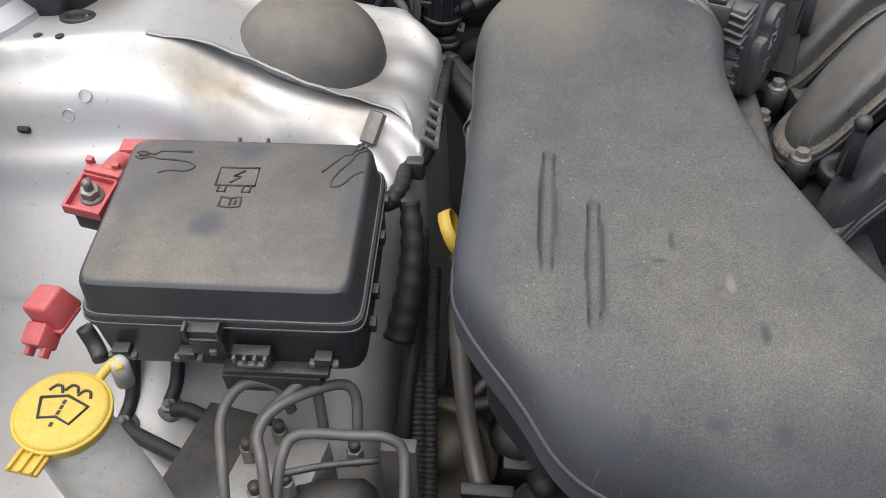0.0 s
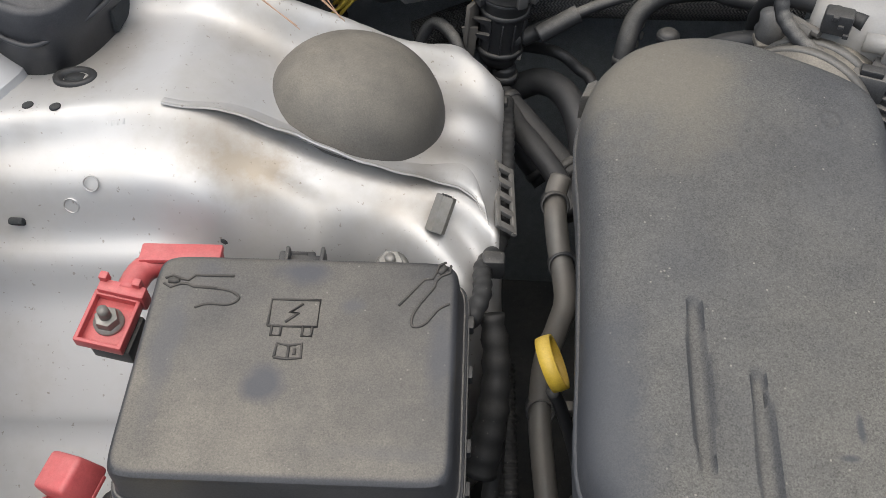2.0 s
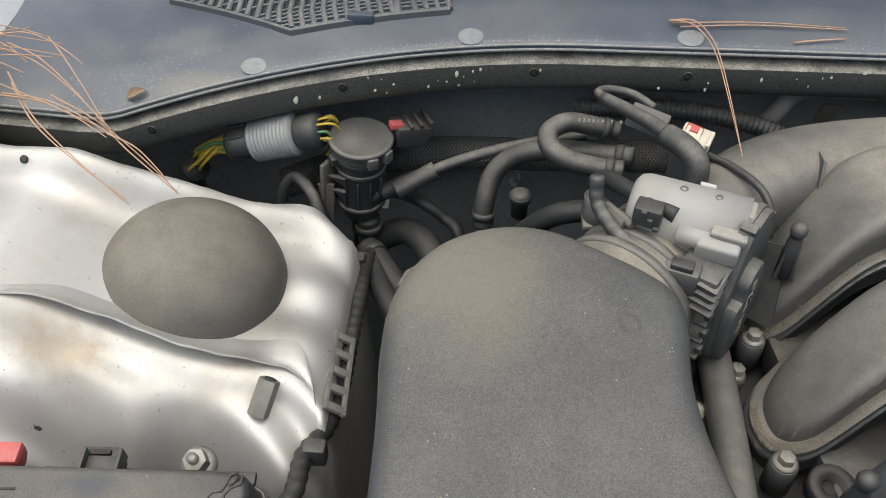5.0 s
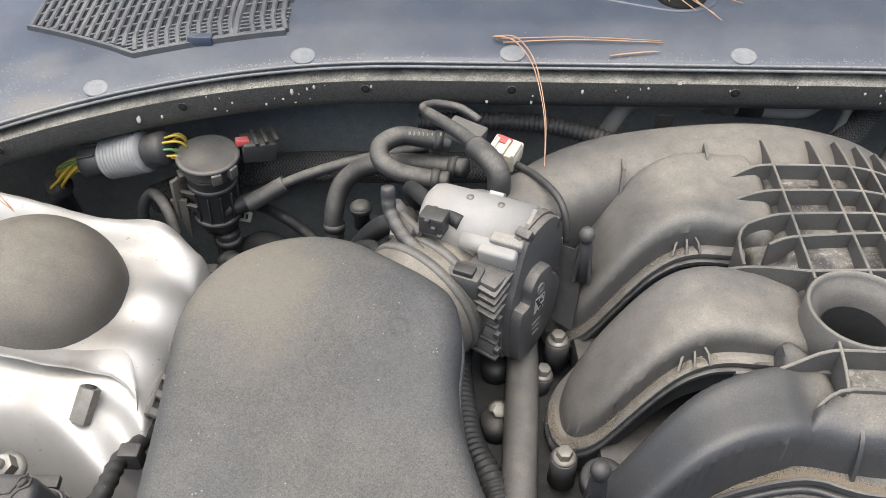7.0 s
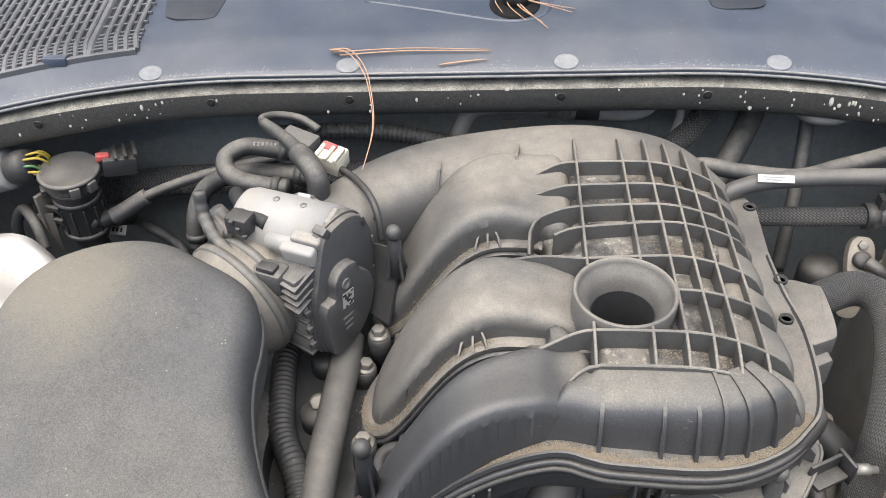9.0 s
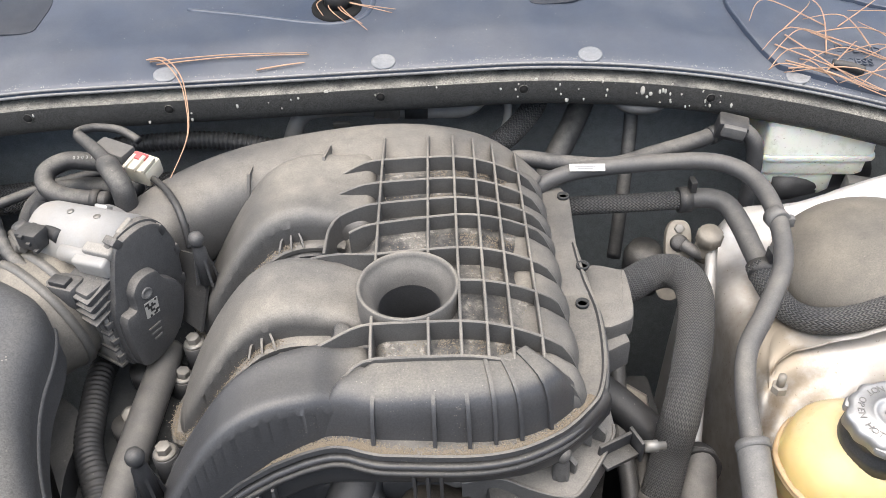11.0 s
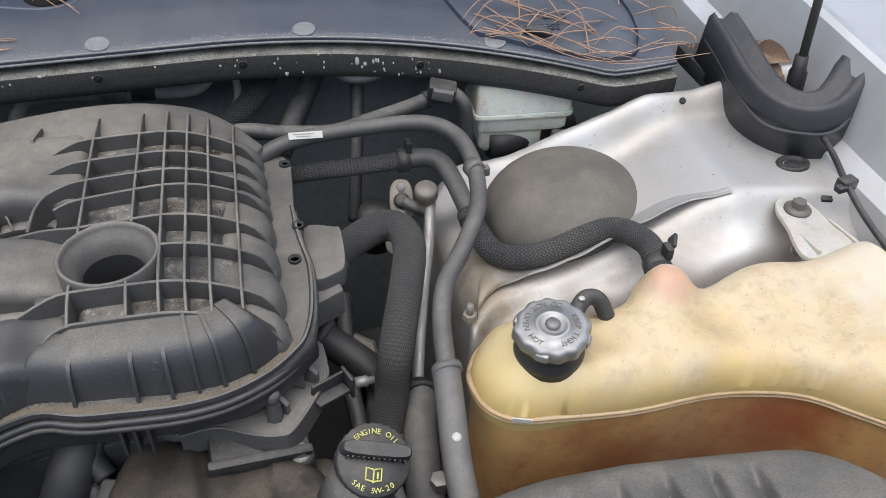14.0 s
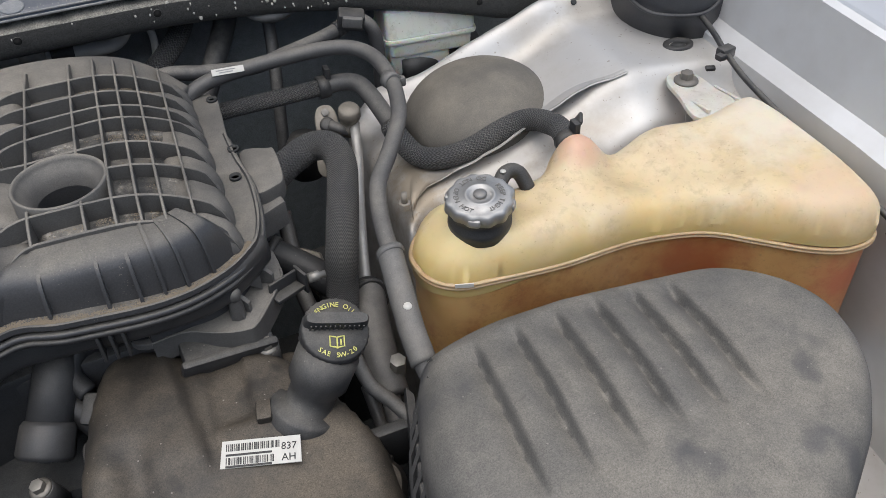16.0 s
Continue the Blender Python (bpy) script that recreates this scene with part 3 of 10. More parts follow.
def tank_plastic(name, a, b, c2, rough=0.38, sss=0.5, spots=(), level=None):
    n = Nodes(name)
    g = n.ramp(n.noise(11.0, 4.0, 0.5), 0.35, 0.65)
    c = n.mix(g, a, b)
    c = n.mix(n.math("MULTIPLY", n.ramp(n.noise(26.0, 7.0, 0.68), 0.48, 0.70), 0.75), c, c2)
    c = n.mix(n.math("MULTIPLY", n.ramp(n.noise(90.0, 6.0, 0.7), 0.52, 0.72), 0.45), c, tuple(k * 0.62 for k in c2))
    c = n.mix(n.math("MULTIPLY", n.ramp(n.noise(300.0, 2.0), 0.66, 0.72), 0.5), c, (0.25, 0.18, 0.10))
    for at, size, tint in spots:
        d = n.node("ShaderNodeVectorMath", Vector=n.pos)
        d.operation = "DISTANCE"
        d.inputs[1].default_value = at
        c = n.mix(n.ramp(n.math("ADD", d.outputs["Value"], n.ramp(n.noise(40.0, 4.0), 0.3, 0.7, -size * 0.25, size * 0.25)), size, size * 0.3, 0.0, 0.8), c, tint)
    if level:
        z = n.node("ShaderNodeSeparateXYZ", Vector=n.pos).outputs[2]
        z = n.math("ADD", z, n.ramp(n.noise(22.0, 4.0), 0.3, 0.7, -0.006, 0.006))
        c = n.mix(n.ramp(z, level[1], level[0], 0.0, 0.75), c, level[2])
    n.bump(n.noise(120.0, 3.0), 0.08, 0.0008)
    return n.out(c, rough, 0.0, Subsurface_Weight=sss, Subsurface_Radius=(0.02, 0.011, 0.005), Subsurface_Scale=0.6)


M_TANK = tank_plastic("yellowed_tank_plastic", (0.55, 0.425, 0.235), (0.60, 0.505, 0.345), (0.43, 0.33, 0.20), 0.42, 0.40,
                      (((0.548, 0.585, 0.95), 0.034, (0.60, 0.36, 0.26)), ((0.40, 0.53, 0.92), 0.075, (0.58, 0.49, 0.25)), ((0.74, 0.56, 0.95), 0.09, (0.62, 0.58, 0.48)), ((0.50, 0.50, 0.905), 0.040, (0.68, 0.54, 0.28)), ((0.58, 0.495, 0.905), 0.040, (0.66, 0.50, 0.24)), ((0.66, 0.455, 0.905), 0.04, (0.66, 0.46, 0.20)), ((0.72, 0.45, 0.93), 0.05, (0.56, 0.42, 0.29))), (0.896, 0.926, (0.56, 0.40, 0.14)))
M_SEAM = tank_plastic("tank_weld_seam", (0.42, 0.29, 0.16), (0.52, 0.38, 0.23), (0.38, 0.24, 0.12), 0.5, 0.3)
M_TANKLOW = tank_plastic("coolant_tank_plastic", (0.414, 0.211, 0.075), (0.53, 0.32, 0.13), (0.32, 0.12, 0.05), 0.32, 0.40,
                         (((0.62, 0.49, 0.86), 0.06, (0.30, 0.08, 0.03)), ((0.48, 0.50, 0.82), 0.05, (0.30, 0.11, 0.045)), ((0.74, 0.42, 0.85), 0.05, (0.44, 0.12, 0.06)), ((0.39, 0.53, 0.87), 0.05, (0.56, 0.36, 0.15)), ((0.55, 0.50, 0.80), 0.035, (0.30, 0.09, 0.035)), ((0.43, 0.51, 0.80), 0.03, (0.40, 0.18, 0.07))))
M_PINK = tank_plastic("stained_tank_plastic", (0.58, 0.36, 0.25), (0.56, 0.40, 0.29), (0.5, 0.38, 0.28))
M_CLEAR = tank_plastic("milky_plastic", (0.47, 0.46, 0.42), (0.52, 0.51, 0.47), (0.40, 0.37, 0.32))
M_RES = tank_plastic("brake_reservoir_plastic", (0.78, 0.79, 0.72), (0.82, 0.82, 0.75), (0.70, 0.66, 0.52))


def plain(name, col, rough=0.5, metallic=0.0):
    n = Nodes(name)
    c = n.mix(n.ramp(n.noise(80.0, 5.0), 0.35, 0.7, 0.0, 0.35), col, tuple(k * 0.6 for k in col))
    return n.out(c, rough, metallic)


M_NEEDLE = plain("pine_needle", (0.46, 0.29, 0.19), 0.55)
M_LEAF = dusty("dead_leaf", (0.19, 0.125, 0.085), (0.30, 0.22, 0.15), 0.6, 0.8, 0.6, 40.0, 0.4)
M_SAND = plain("sand_grit", (0.27, 0.228, 0.17), 0.9)
M_WIREY = plain("yellow_wire", (0.50, 0.37, 0.055), 0.45)
M_WIREG = plain("green_wire", (0.10, 0.25, 0.12), 0.4)
M_WIREB = plain("blue_wire", (0.06, 0.10, 0.40), 0.4)
M_WIRER = plain("red_wire", (0.45, 0.05, 0.05), 0.4)
M_GREYCONN = plain("grey_connector", (0.26, 0.265, 0.265), 0.5)
M_WHITE = plain("white_label", (0.56, 0.55, 0.51), 0.6)
M_INK = plain("black_print", (0.03, 0.03, 0.03), 0.6)
M_PRINTY = plain("yellow_print", (0.62, 0.60, 0.18), 0.5)
M_PRINTW = plain("pale_print", (0.36, 0.355, 0.33), 0.6)
M_DROP = plain("white_droppings", (0.42, 0.41, 0.37), 0.8)
M_GREYPL = dusty("grey_sleeve_plastic", (0.12, 0.12, 0.118), (0.20, 0.185, 0.16), 0.6, 0.5, 0.3, 15.0, 0.1)
M_CREAM = plain("cream_connector", (0.60, 0.56, 0.46), 0.5)
M_BELT = dusty("bronze_pulley", (0.09, 0.08, 0.06), (0.15, 0.12, 0.08), 0.5, 0.4, 0.3, 20.0, 0.1)
M_CLIP = dusty("faded_clip", (0.165, 0.18, 0.20), (0.33, 0.325, 0.31), 0.6, 0.5, 0.3, 30.0, 0.1)
# near-black for discs that take the place of the shade in holes
M_HOLE = plain("unlit_hole", (0.006, 0.006, 0.006), 1.0)
M_GROUND = plain("asphalt", (0.05, 0.05, 0.05), 0.9)

# ---- the setting ----
def lip_y(x):
    m = min(0.42, max(0.0, abs(x) - 0.20))
    return 0.941 - 0.36 * m * m + 0.10 * max(0.0, abs(x) - 0.65)


def lip_z(x):
    m = min(0.42, max(0.0, abs(x) - 0.20))
    return 0.995 - 0.27 * m * m


def cowl_top(x, y):
    """Height of the cowl panel: a sloping front strip, then a flatter top."""
    d = y - lip_y(x)
    return lip_z(x) + 0.022 + 0.34 * min(d, 0.052) + 0.16 * max(0.0, d - 0.052)


def ribbon(xs, profile):
    """A strip along x with a cross-section of (back, up) steps from the cowl's lip."""
    bm = bmesh.new()
    rows = [[bm.verts.new((x, lip_y(x) + a, lip_z(x) + b)) for a, b in profile(x)] for x in xs]
    for r, s in zip(rows, rows[1:]):
        for k in range(len(r) - 1):
            bm.faces.new((r[k], s[k], s[k + 1], r[k + 1]))
    bmesh.ops.recalc_face_normals(bm, faces=bm.faces)
    return bm


XS = [-0.75 + 0.0125 * k for k in range(117)]
flange = solo("cowl_flange", ribbon(XS, lambda x: [(0.03, -0.024), (0.010, -0.024), (0.004, -0.0225), (0.0, -0.019), (-0.0022, -0.012), (-0.0030, -0.003), (-0.0032, 0.0045), (-0.0030, 0.0066), (-0.0016, 0.0076), (0.004, 0.0092), (0.016, 0.0118), (0.0165, 0.004)]),
              M_BAND, "dirty black steel flange under the cowl with sand on its ledge", "body panel", (0, 0.94, 0.97), kind="structure")
cowl = solo("cowl_panel", ribbon(XS, lambda x: [(0.020, 0.0150), (0.006, 0.0160), (0.0035, 0.0175), (0.0035, 0.0215), (0.006, 0.0235)] +
                                 [(d, cowl_top(x, lip_y(x) + d) - lip_z(x)) for d in (0.010, 0.02, 0.03, 0.045, 0.052, 0.058, 0.07, 0.1, 0.15, 0.2, 0.3, 0.42)]),
            M_COWL, "blue-black plastic cowl panel below the windscreen, dusty", "cowl panel", (0, 0.95, 1.02), kind="structure", smooth=50)

# worn pale double bead along the cowl's edge
for a, b, r in ((0.0028, 0.0178, 0.0015), (0.0040, 0.0220, 0.0014)):
    line = [Vector((x, lip_y(x) + a, lip_z(x) + b)) for x in XS]
    part("edge_bead", sweep(bmesh.new(), line, lambda t, r=r: circle(r, 8)), M_BEAD, cowl, "worn pale edge")

# small drilled holes with rims in the flange; black discs paint their shade
for hx in (-0.588, -0.418, -0.246, -0.109, 0.097, 0.237, 0.418, 0.588):
    m = Matrix.Translation((hx, lip_y(hx) - 0.0036, lip_z(hx) - 0.002)) @ pose(0, 0, 0, 90)
    part("hole", lathe([(0.0047, 0), (0.0047, 0.0005), (0.0042, 0.0006), (0.0042, 0.0001)], m, 16), M_BAND, flange)
    part("bore_shade", lathe([(0.0042, 0.0), (0.0042, 0.0004), (0.0, 0.0004)], m, 16), M_HOLE, flange, "black disc painting the shade inside the hole")

# round push clips along the cowl's edge
for cx in (-0.497, -0.304, -0.109, 0.102, 0.303, 0.50):
    y = lip_y(cx) + 0.0135
    tilt = pose(0, 0, 0, math.degrees(math.atan(0.34)))
    m = Matrix.Translation((cx, y, cowl_top(cx, y))) @ tilt @ Matrix.Diagonal((1.0, 0.82, 1.0, 1.0))
    part("clip", lathe([(0.0122, -0.001), (0.0120, 0.0006), (0.0108, 0.0012), (0.0098, 0.0008), (0.004, 0.0014), (0.0, 0.0014)], m, 28), M_CLIP, cowl, "faded round push clip")

# vent grille: crossed slats over a dark sheet that paints the shaded openings
vent = thing("cowl_vent", "dark plastic air vent grille of crossed slats in the cowl", "air vent", (-0.43, 1.03, 1.06))
VX0, VX1 = -0.60, -0.322


def vent_front(x):
    return lip_y(x) + 0.042 + max(0.0, -0.47 - x) * 0.75


part("opening_shade", ribbon([VX0 + 0.0105 * k for k in range(27)], lambda x: [(d, cowl_top(x, lip_y(x) + d) - lip_z(x) + 0.0008) for d in [vent_front(x) - lip_y(x) + (0.30 - vent_front(x) + lip_y(x)) * j / 5 for j in range(6)]]), M_DARK, vent)
x = VX0 + 0.004
while x < VX1 - 0.003:
    if abs(x + 0.374) > 0.006:
        line = [(x + 0.010 * smooth01((lip_y(x) + 0.075 - y) / 0.05), y) for y in [vent_front(x) + 0.002 + 0.02 * j for j in range(12)]]
        part("slat", wall_strip(line, lambda i, line=line: (cowl_top(*line[i]) - 0.001, cowl_top(*line[i]) + 0.0050), 0.0066), M_VENT, vent)
    x += 0.0102
for d in (0.0460, 0.0515, 0.0570, 0.0625, 0.0685, 0.0750, 0.0900, 0.1060, 0.1225, 0.1395, 0.1570, 0.1750, 0.1935, 0.2125, 0.2320, 0.2520, 0.2725):
    line = [(VX0 + 0.012 * i, lip_y(VX0 + 0.012 * i) + d) for i in range(24)]
    line = [p for p in line if p[1] > vent_front(p[0]) and VX0 <= p[0] <= VX1]
    if len(line) > 2:
        part("slat", wall_strip(line, lambda i, line=line: (cowl_top(*line[i]) - 0.001, cowl_top(*line[i]) + 0.0034), 0.0030), M_VENT, vent)
rimline = [(VX0 + 0.012 * i, vent_front(VX0 + 0.012 * i)) for i in range(24)]
part("frame", wall_strip(rimline, lambda i: (cowl_top(*rimline[i]) - 0.002, cowl_top(*rimline[i]) + 0.0054), 0.0045), M_VENT, vent)
bar = [(-0.374 + 0.004 * smooth01((1.0 - y) / 0.05), y) for y in [vent_front(-0.374) + 0.02 * j for j in range(9)]]
part("frame", wall_strip(bar, lambda i: (cowl_top(*bar[i]) - 0.002, cowl_top(*bar[i]) + 0.0054), 0.010), M_VENT, vent)
part("latch", box((0.024, 0.010, 0.010), Matrix.Translation((-0.405, vent_front(-0.405) + 0.002, cowl_top(-0.405, vent_front(-0.405)) + 0.004)), 0.002), M_COWL, vent)

# recessed pockets, painted as dark patches for their shade, and wiper spindle in the cowl
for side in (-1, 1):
    solo("cowl_recess_shade", slab(catmull([(side * 0.300, 1.028, 0), (side * 0.281, 1.0255, 0), (side * 0.259, 1.027, 0), (side * 0.252, 1.040, 0), (side * 0.252, 1.09, 0), (side * 0.31, 1.09, 0), (side * 0.309, 1.040, 0)][::side], 6, True), 0, 0.001, 0.0008,
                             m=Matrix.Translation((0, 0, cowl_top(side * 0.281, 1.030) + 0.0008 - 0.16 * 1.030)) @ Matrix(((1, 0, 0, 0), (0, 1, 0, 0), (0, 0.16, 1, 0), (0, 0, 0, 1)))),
         M_RECESS, "thin dark patch on the cowl, painting the shade of a shallow recess", "cowl panel", (side * 0.281, 1.05, 1.04), kind="structure")
WY = 1.040
wz = cowl_top(0.055, WY)
wp = thing("wiper_pivot", "black wiper spindle rising through the cowl", "wiper", (0.055, WY, wz))
# flat black disc in place of a shaded opening
part("grommet", lathe([(0.026, -0.004), (0.026, 0.0015), (0.0235, 0.0022), (0.0215, 0.0012), (0.0, 0.0010)], Matrix.Translation((0.055, WY, wz)) @ pose(0, 0, 0, 9), 32), M_HOLE, wp, "black disc painting the shaded opening round the spindle")
part("spindle", lathe([(0.015, 0.0), (0.015, 0.012), (0.013, 0.016), (0.0, 0.017)], Matrix.Translation((0.057, WY + 0.006, wz)), 20), M_BLACK, wp)
part("arm", tube([(0.057, WY + 0.01, wz + 0.03), (0.02, WY + 0.05, wz + 0.05), (-0.06, WY + 0.12, wz + 0.07)], 0.009), M_BLACK, wp)
crease = [(-0.10, 1.052), (-0.04, 1.036), (0.0, 1.024), (0.030, 1.0155), (0.055, 1.0115), (0.078, 1.018), (0.090, 1.034), (0.094, 1.06)]
part("surround", tube([(x, y, cowl_top(x, y) - 0.0012) for x, y in crease], 0.003, 10, 6), M_COWL, wp, "raised rim in the cowl")

# flat access panel at the right of the cowl, with a raised edge
ap = thing("access_panel", "black plastic access panel with embossed lettering, needles on it", "access panel", (0.56, 0.94, 1.02), kind="structure")
apo = [(0.462, 0.985), (0.480, 0.938), (0.50, 0.926), (0.60, 0.897), (0.66, 0.905), (0.67, 1.0), (0.60, 1.05), (0.47, 1.05)]
apl = [(p.x, p.y) for p in catmull([(*p, 0) for p in apo], 6, True)]
part("panel", pillow(apo, lambda x, y: cowl_top(x, y) + 0.0035, 0.0025, 0.003, 0.008), M_COWL, ap)
apc = apl + apl[:1]
part("raised_edge", wall_strip(apc, lambda i: (cowl_top(*apc[i]) - 0.001, cowl_top(*apc[i]) + 0.0055), 0.003), M_COWL, ap)
for r, (text, xa) in enumerate((("BRAKE FLUID", 0.553), ("ACCESS", 0.556))):
    py = 0.955 - 0.017 * r
    lettering("embossed_words", text, 0.0135, Matrix.Translation((xa, py, cowl_top(xa, py) + 0.0040)) @ pose(0, 0, 0, 12, 4, -4), M_COWL, ap, 0.0008)

# the raised bonnet over the back of the bay
bonnet = thing("bonnet", "raised silver bonnet with a dark inner frame above the bay", "car bonnet", (0, 1.06, 1.10), kind="structure")
tiltb = Matrix.Translation((0, 1.10, 1.12)) @ pose(0, 0, 0, -96, 0, 0)
bm = sheet(-0.80, 0.80, -1.10, 0.0, 0.05, lambda x, y: 0.03 - 0.05 * x * x)
bm.transform(tiltb)
part("skin", bm, M_FENDER, bonnet)
part("inner_frame", box((1.50, 1.04, 0.03), tiltb @ Matrix.Translation((0, -0.55, 0.0)), 0.01), M_BLACK, bonnet)

# firewall, floor and side walls that close the bay
solo("firewall", box((1.5, 0.02, 0.66), Matrix.Translation((0, 1.055, 0.64)), 0.004), M_FIREWALL, "grimy black insulated firewall behind the engine", "firewall", (0, 1.055, 0.47), kind="structure")
solo("bay_floor", box((1.7, 1.3, 0.02), Matrix.Translation((0, 0.48, 0.34)), 0.002), M_DARK, "dark splash tray deep under the engine", "floor", (0, 0.48, 0.33), kind="structure")
solo("front_panel", box((1.66, 0.03, 0.52), Matrix.Translation((0, 0.11, 0.60)), 0.006), M_DARK, "black radiator support at the front of the bay", "body panel", (0, 0.11, 0.34), kind="structure")
solo("ground", sheet(-60, 60, -60, 60, 6.0, lambda x, y: 0.0), M_GROUND, "asphalt ground under the car", "ground", (0, 0, 0), kind="structure")


# ---- wheel aprons with the strut towers ----
SEAM = ((0.400, 0.640), (0.416, 0.657), (0.423, 0.668), (0.442, 0.677), (0.481, 0.674), (0.525, 0.678), (0.569, 0.686), (0.613, 0.692), (0.664, 0.695), (0.72, 0.684), (0.80, 0.670))
SHOULDER = ((0.40, 0.590), (0.432, 0.600), (0.451, 0.616), (0.478, 0.634), (0.50, 0.642), (0.52, 0.640), (0.535, 0.632), (0.547, 0.626), (0.575, 0.636), (0.61, 0.646), (0.638, 0.654), (0.652, 0.659), (0.664, 0.650), (0.685, 0.648), (0.72, 0.654), (0.80, 0.660))
LIP_Y = ((0.412, 0.658), (0.416, 0.672), (0.425, 0.684), (0.439, 0.689), (0.465, 0.687), (0.490, 0.684), (0.515, 0.683), (0.540, 0.686), (0.566, 0.691), (0.583, 0.692), (0.604, 0.694), (0.626, 0.697), (0.668, 0.692))
LIP_Z = ((0.412, 0.848), (0.425, 0.8615), (0.451, 0.8725), (0.499, 0.8905), (0.556, 0.9110), (0.615, 0.9305), (0.645, 0.9400), (0.668, 0.9445))
RIDGE_Y = ((0.40, 0.84), (0.414, 0.852), (0.445, 0.866), (0.506, 0.857), (0.544, 0.850), (0.607, 0.842), (0.644, 0.846), (0.725, 0.850), (0.80, 0.85))
RIDGE_Z = ((0.40, 0.868), (0.445, 0.882), (0.506, 0.900), (0.544, 0.922), (0.607, 0.950), (0.644, 0.962), (0.70, 0.958), (0.76, 0.970), (0.80, 0.975))


def tower_plane(u, y):
    return lerp_table(u, ((0.38, 0.8495), (0.455, 0.866), (0.50, 0.8760), (0.55, 0.8890), (0.60, 0.9100), (0.64, 0.9290), (0.67, 0.9385), (0.70, 0.9370), (0.75, 0.9325), (0.80, 0.9300)))


DROP = ((0.590, 0.104), (0.603, 0.102), (0.609, 0.088), (0.620, 0.084), (0.627, 0.079), (0.632, 0.066), (0.637, 0.046), (0.642, 0.035), (0.655, 0.029), (0.668, 0.022), (0.677, 0.014), (0.685, 0.004), (0.692, 0.0))


def apron(u, y):
    """Height of the pressed apron at u metres from the car's middle."""
    ys = lerp_table(u, SEAM)
    z = tower_plane(u, y)
    # rolled ridge along the back edge, and a soft bead inside it
    yb, zb = lerp_table(u, RIDGE_Y), lerp_table(u, RIDGE_Z)
    w = smooth01((y - (yb - 0.045)) / 0.040)
    z = z + (zb - z) * w
    z -= 0.0075 * math.exp(-((y - yb + 0.026) / 0.008) ** 2) * smooth01((u - 0.42) / 0.03)
    if y > yb + 0.004:
        z -= 0.9 * (y - yb - 0.004) ** 0.9 * 3.0
    # beads on the inner corner
    if u < 0.47 and ys < y < yb - 0.045:
        z += 0.0075 * smooth01((0.472 - u) / 0.035) * (0.5 + 0.5 * math.sin((y - 0.70) * 95.0))
    # front face below the seam
    f = ys - y
    if f > 0:
        fall = 0.010 * smooth01(f / 0.008) + 0.14 * f + 0.105 * smooth01((lerp_table(u, SHOULDER) + 0.024 - y) / 0.062)
        z -= fall + (lerp_table(y, DROP) - fall) * smooth01((u - 0.575) / 0.06)
    z -= 0.95 * max(0.0, 0.612 - y) * smooth01((0.615 - y) / 0.02)
    if z < 0.70:
        z = 0.645 + 0.055 * math.exp((z - 0.70) / 0.055)
    # inner wall
    ui = 0.402 + 0.02 * smooth01((0.62 - y) / 0.05)
    rad = 0.034 + 0.040 * smooth01((ys + 0.012 - y) / 0.03)
    if u < ui + rad:
        k = (ui + rad - u) / rad
        z -= 0.8 * rad * (1 - math.sqrt(max(0.0, 1 - min(k, 1.0) ** 2))) + (0.35 * min(1.0, (k - 1) * rad / 0.012) if k > 1 else 0)
    return z


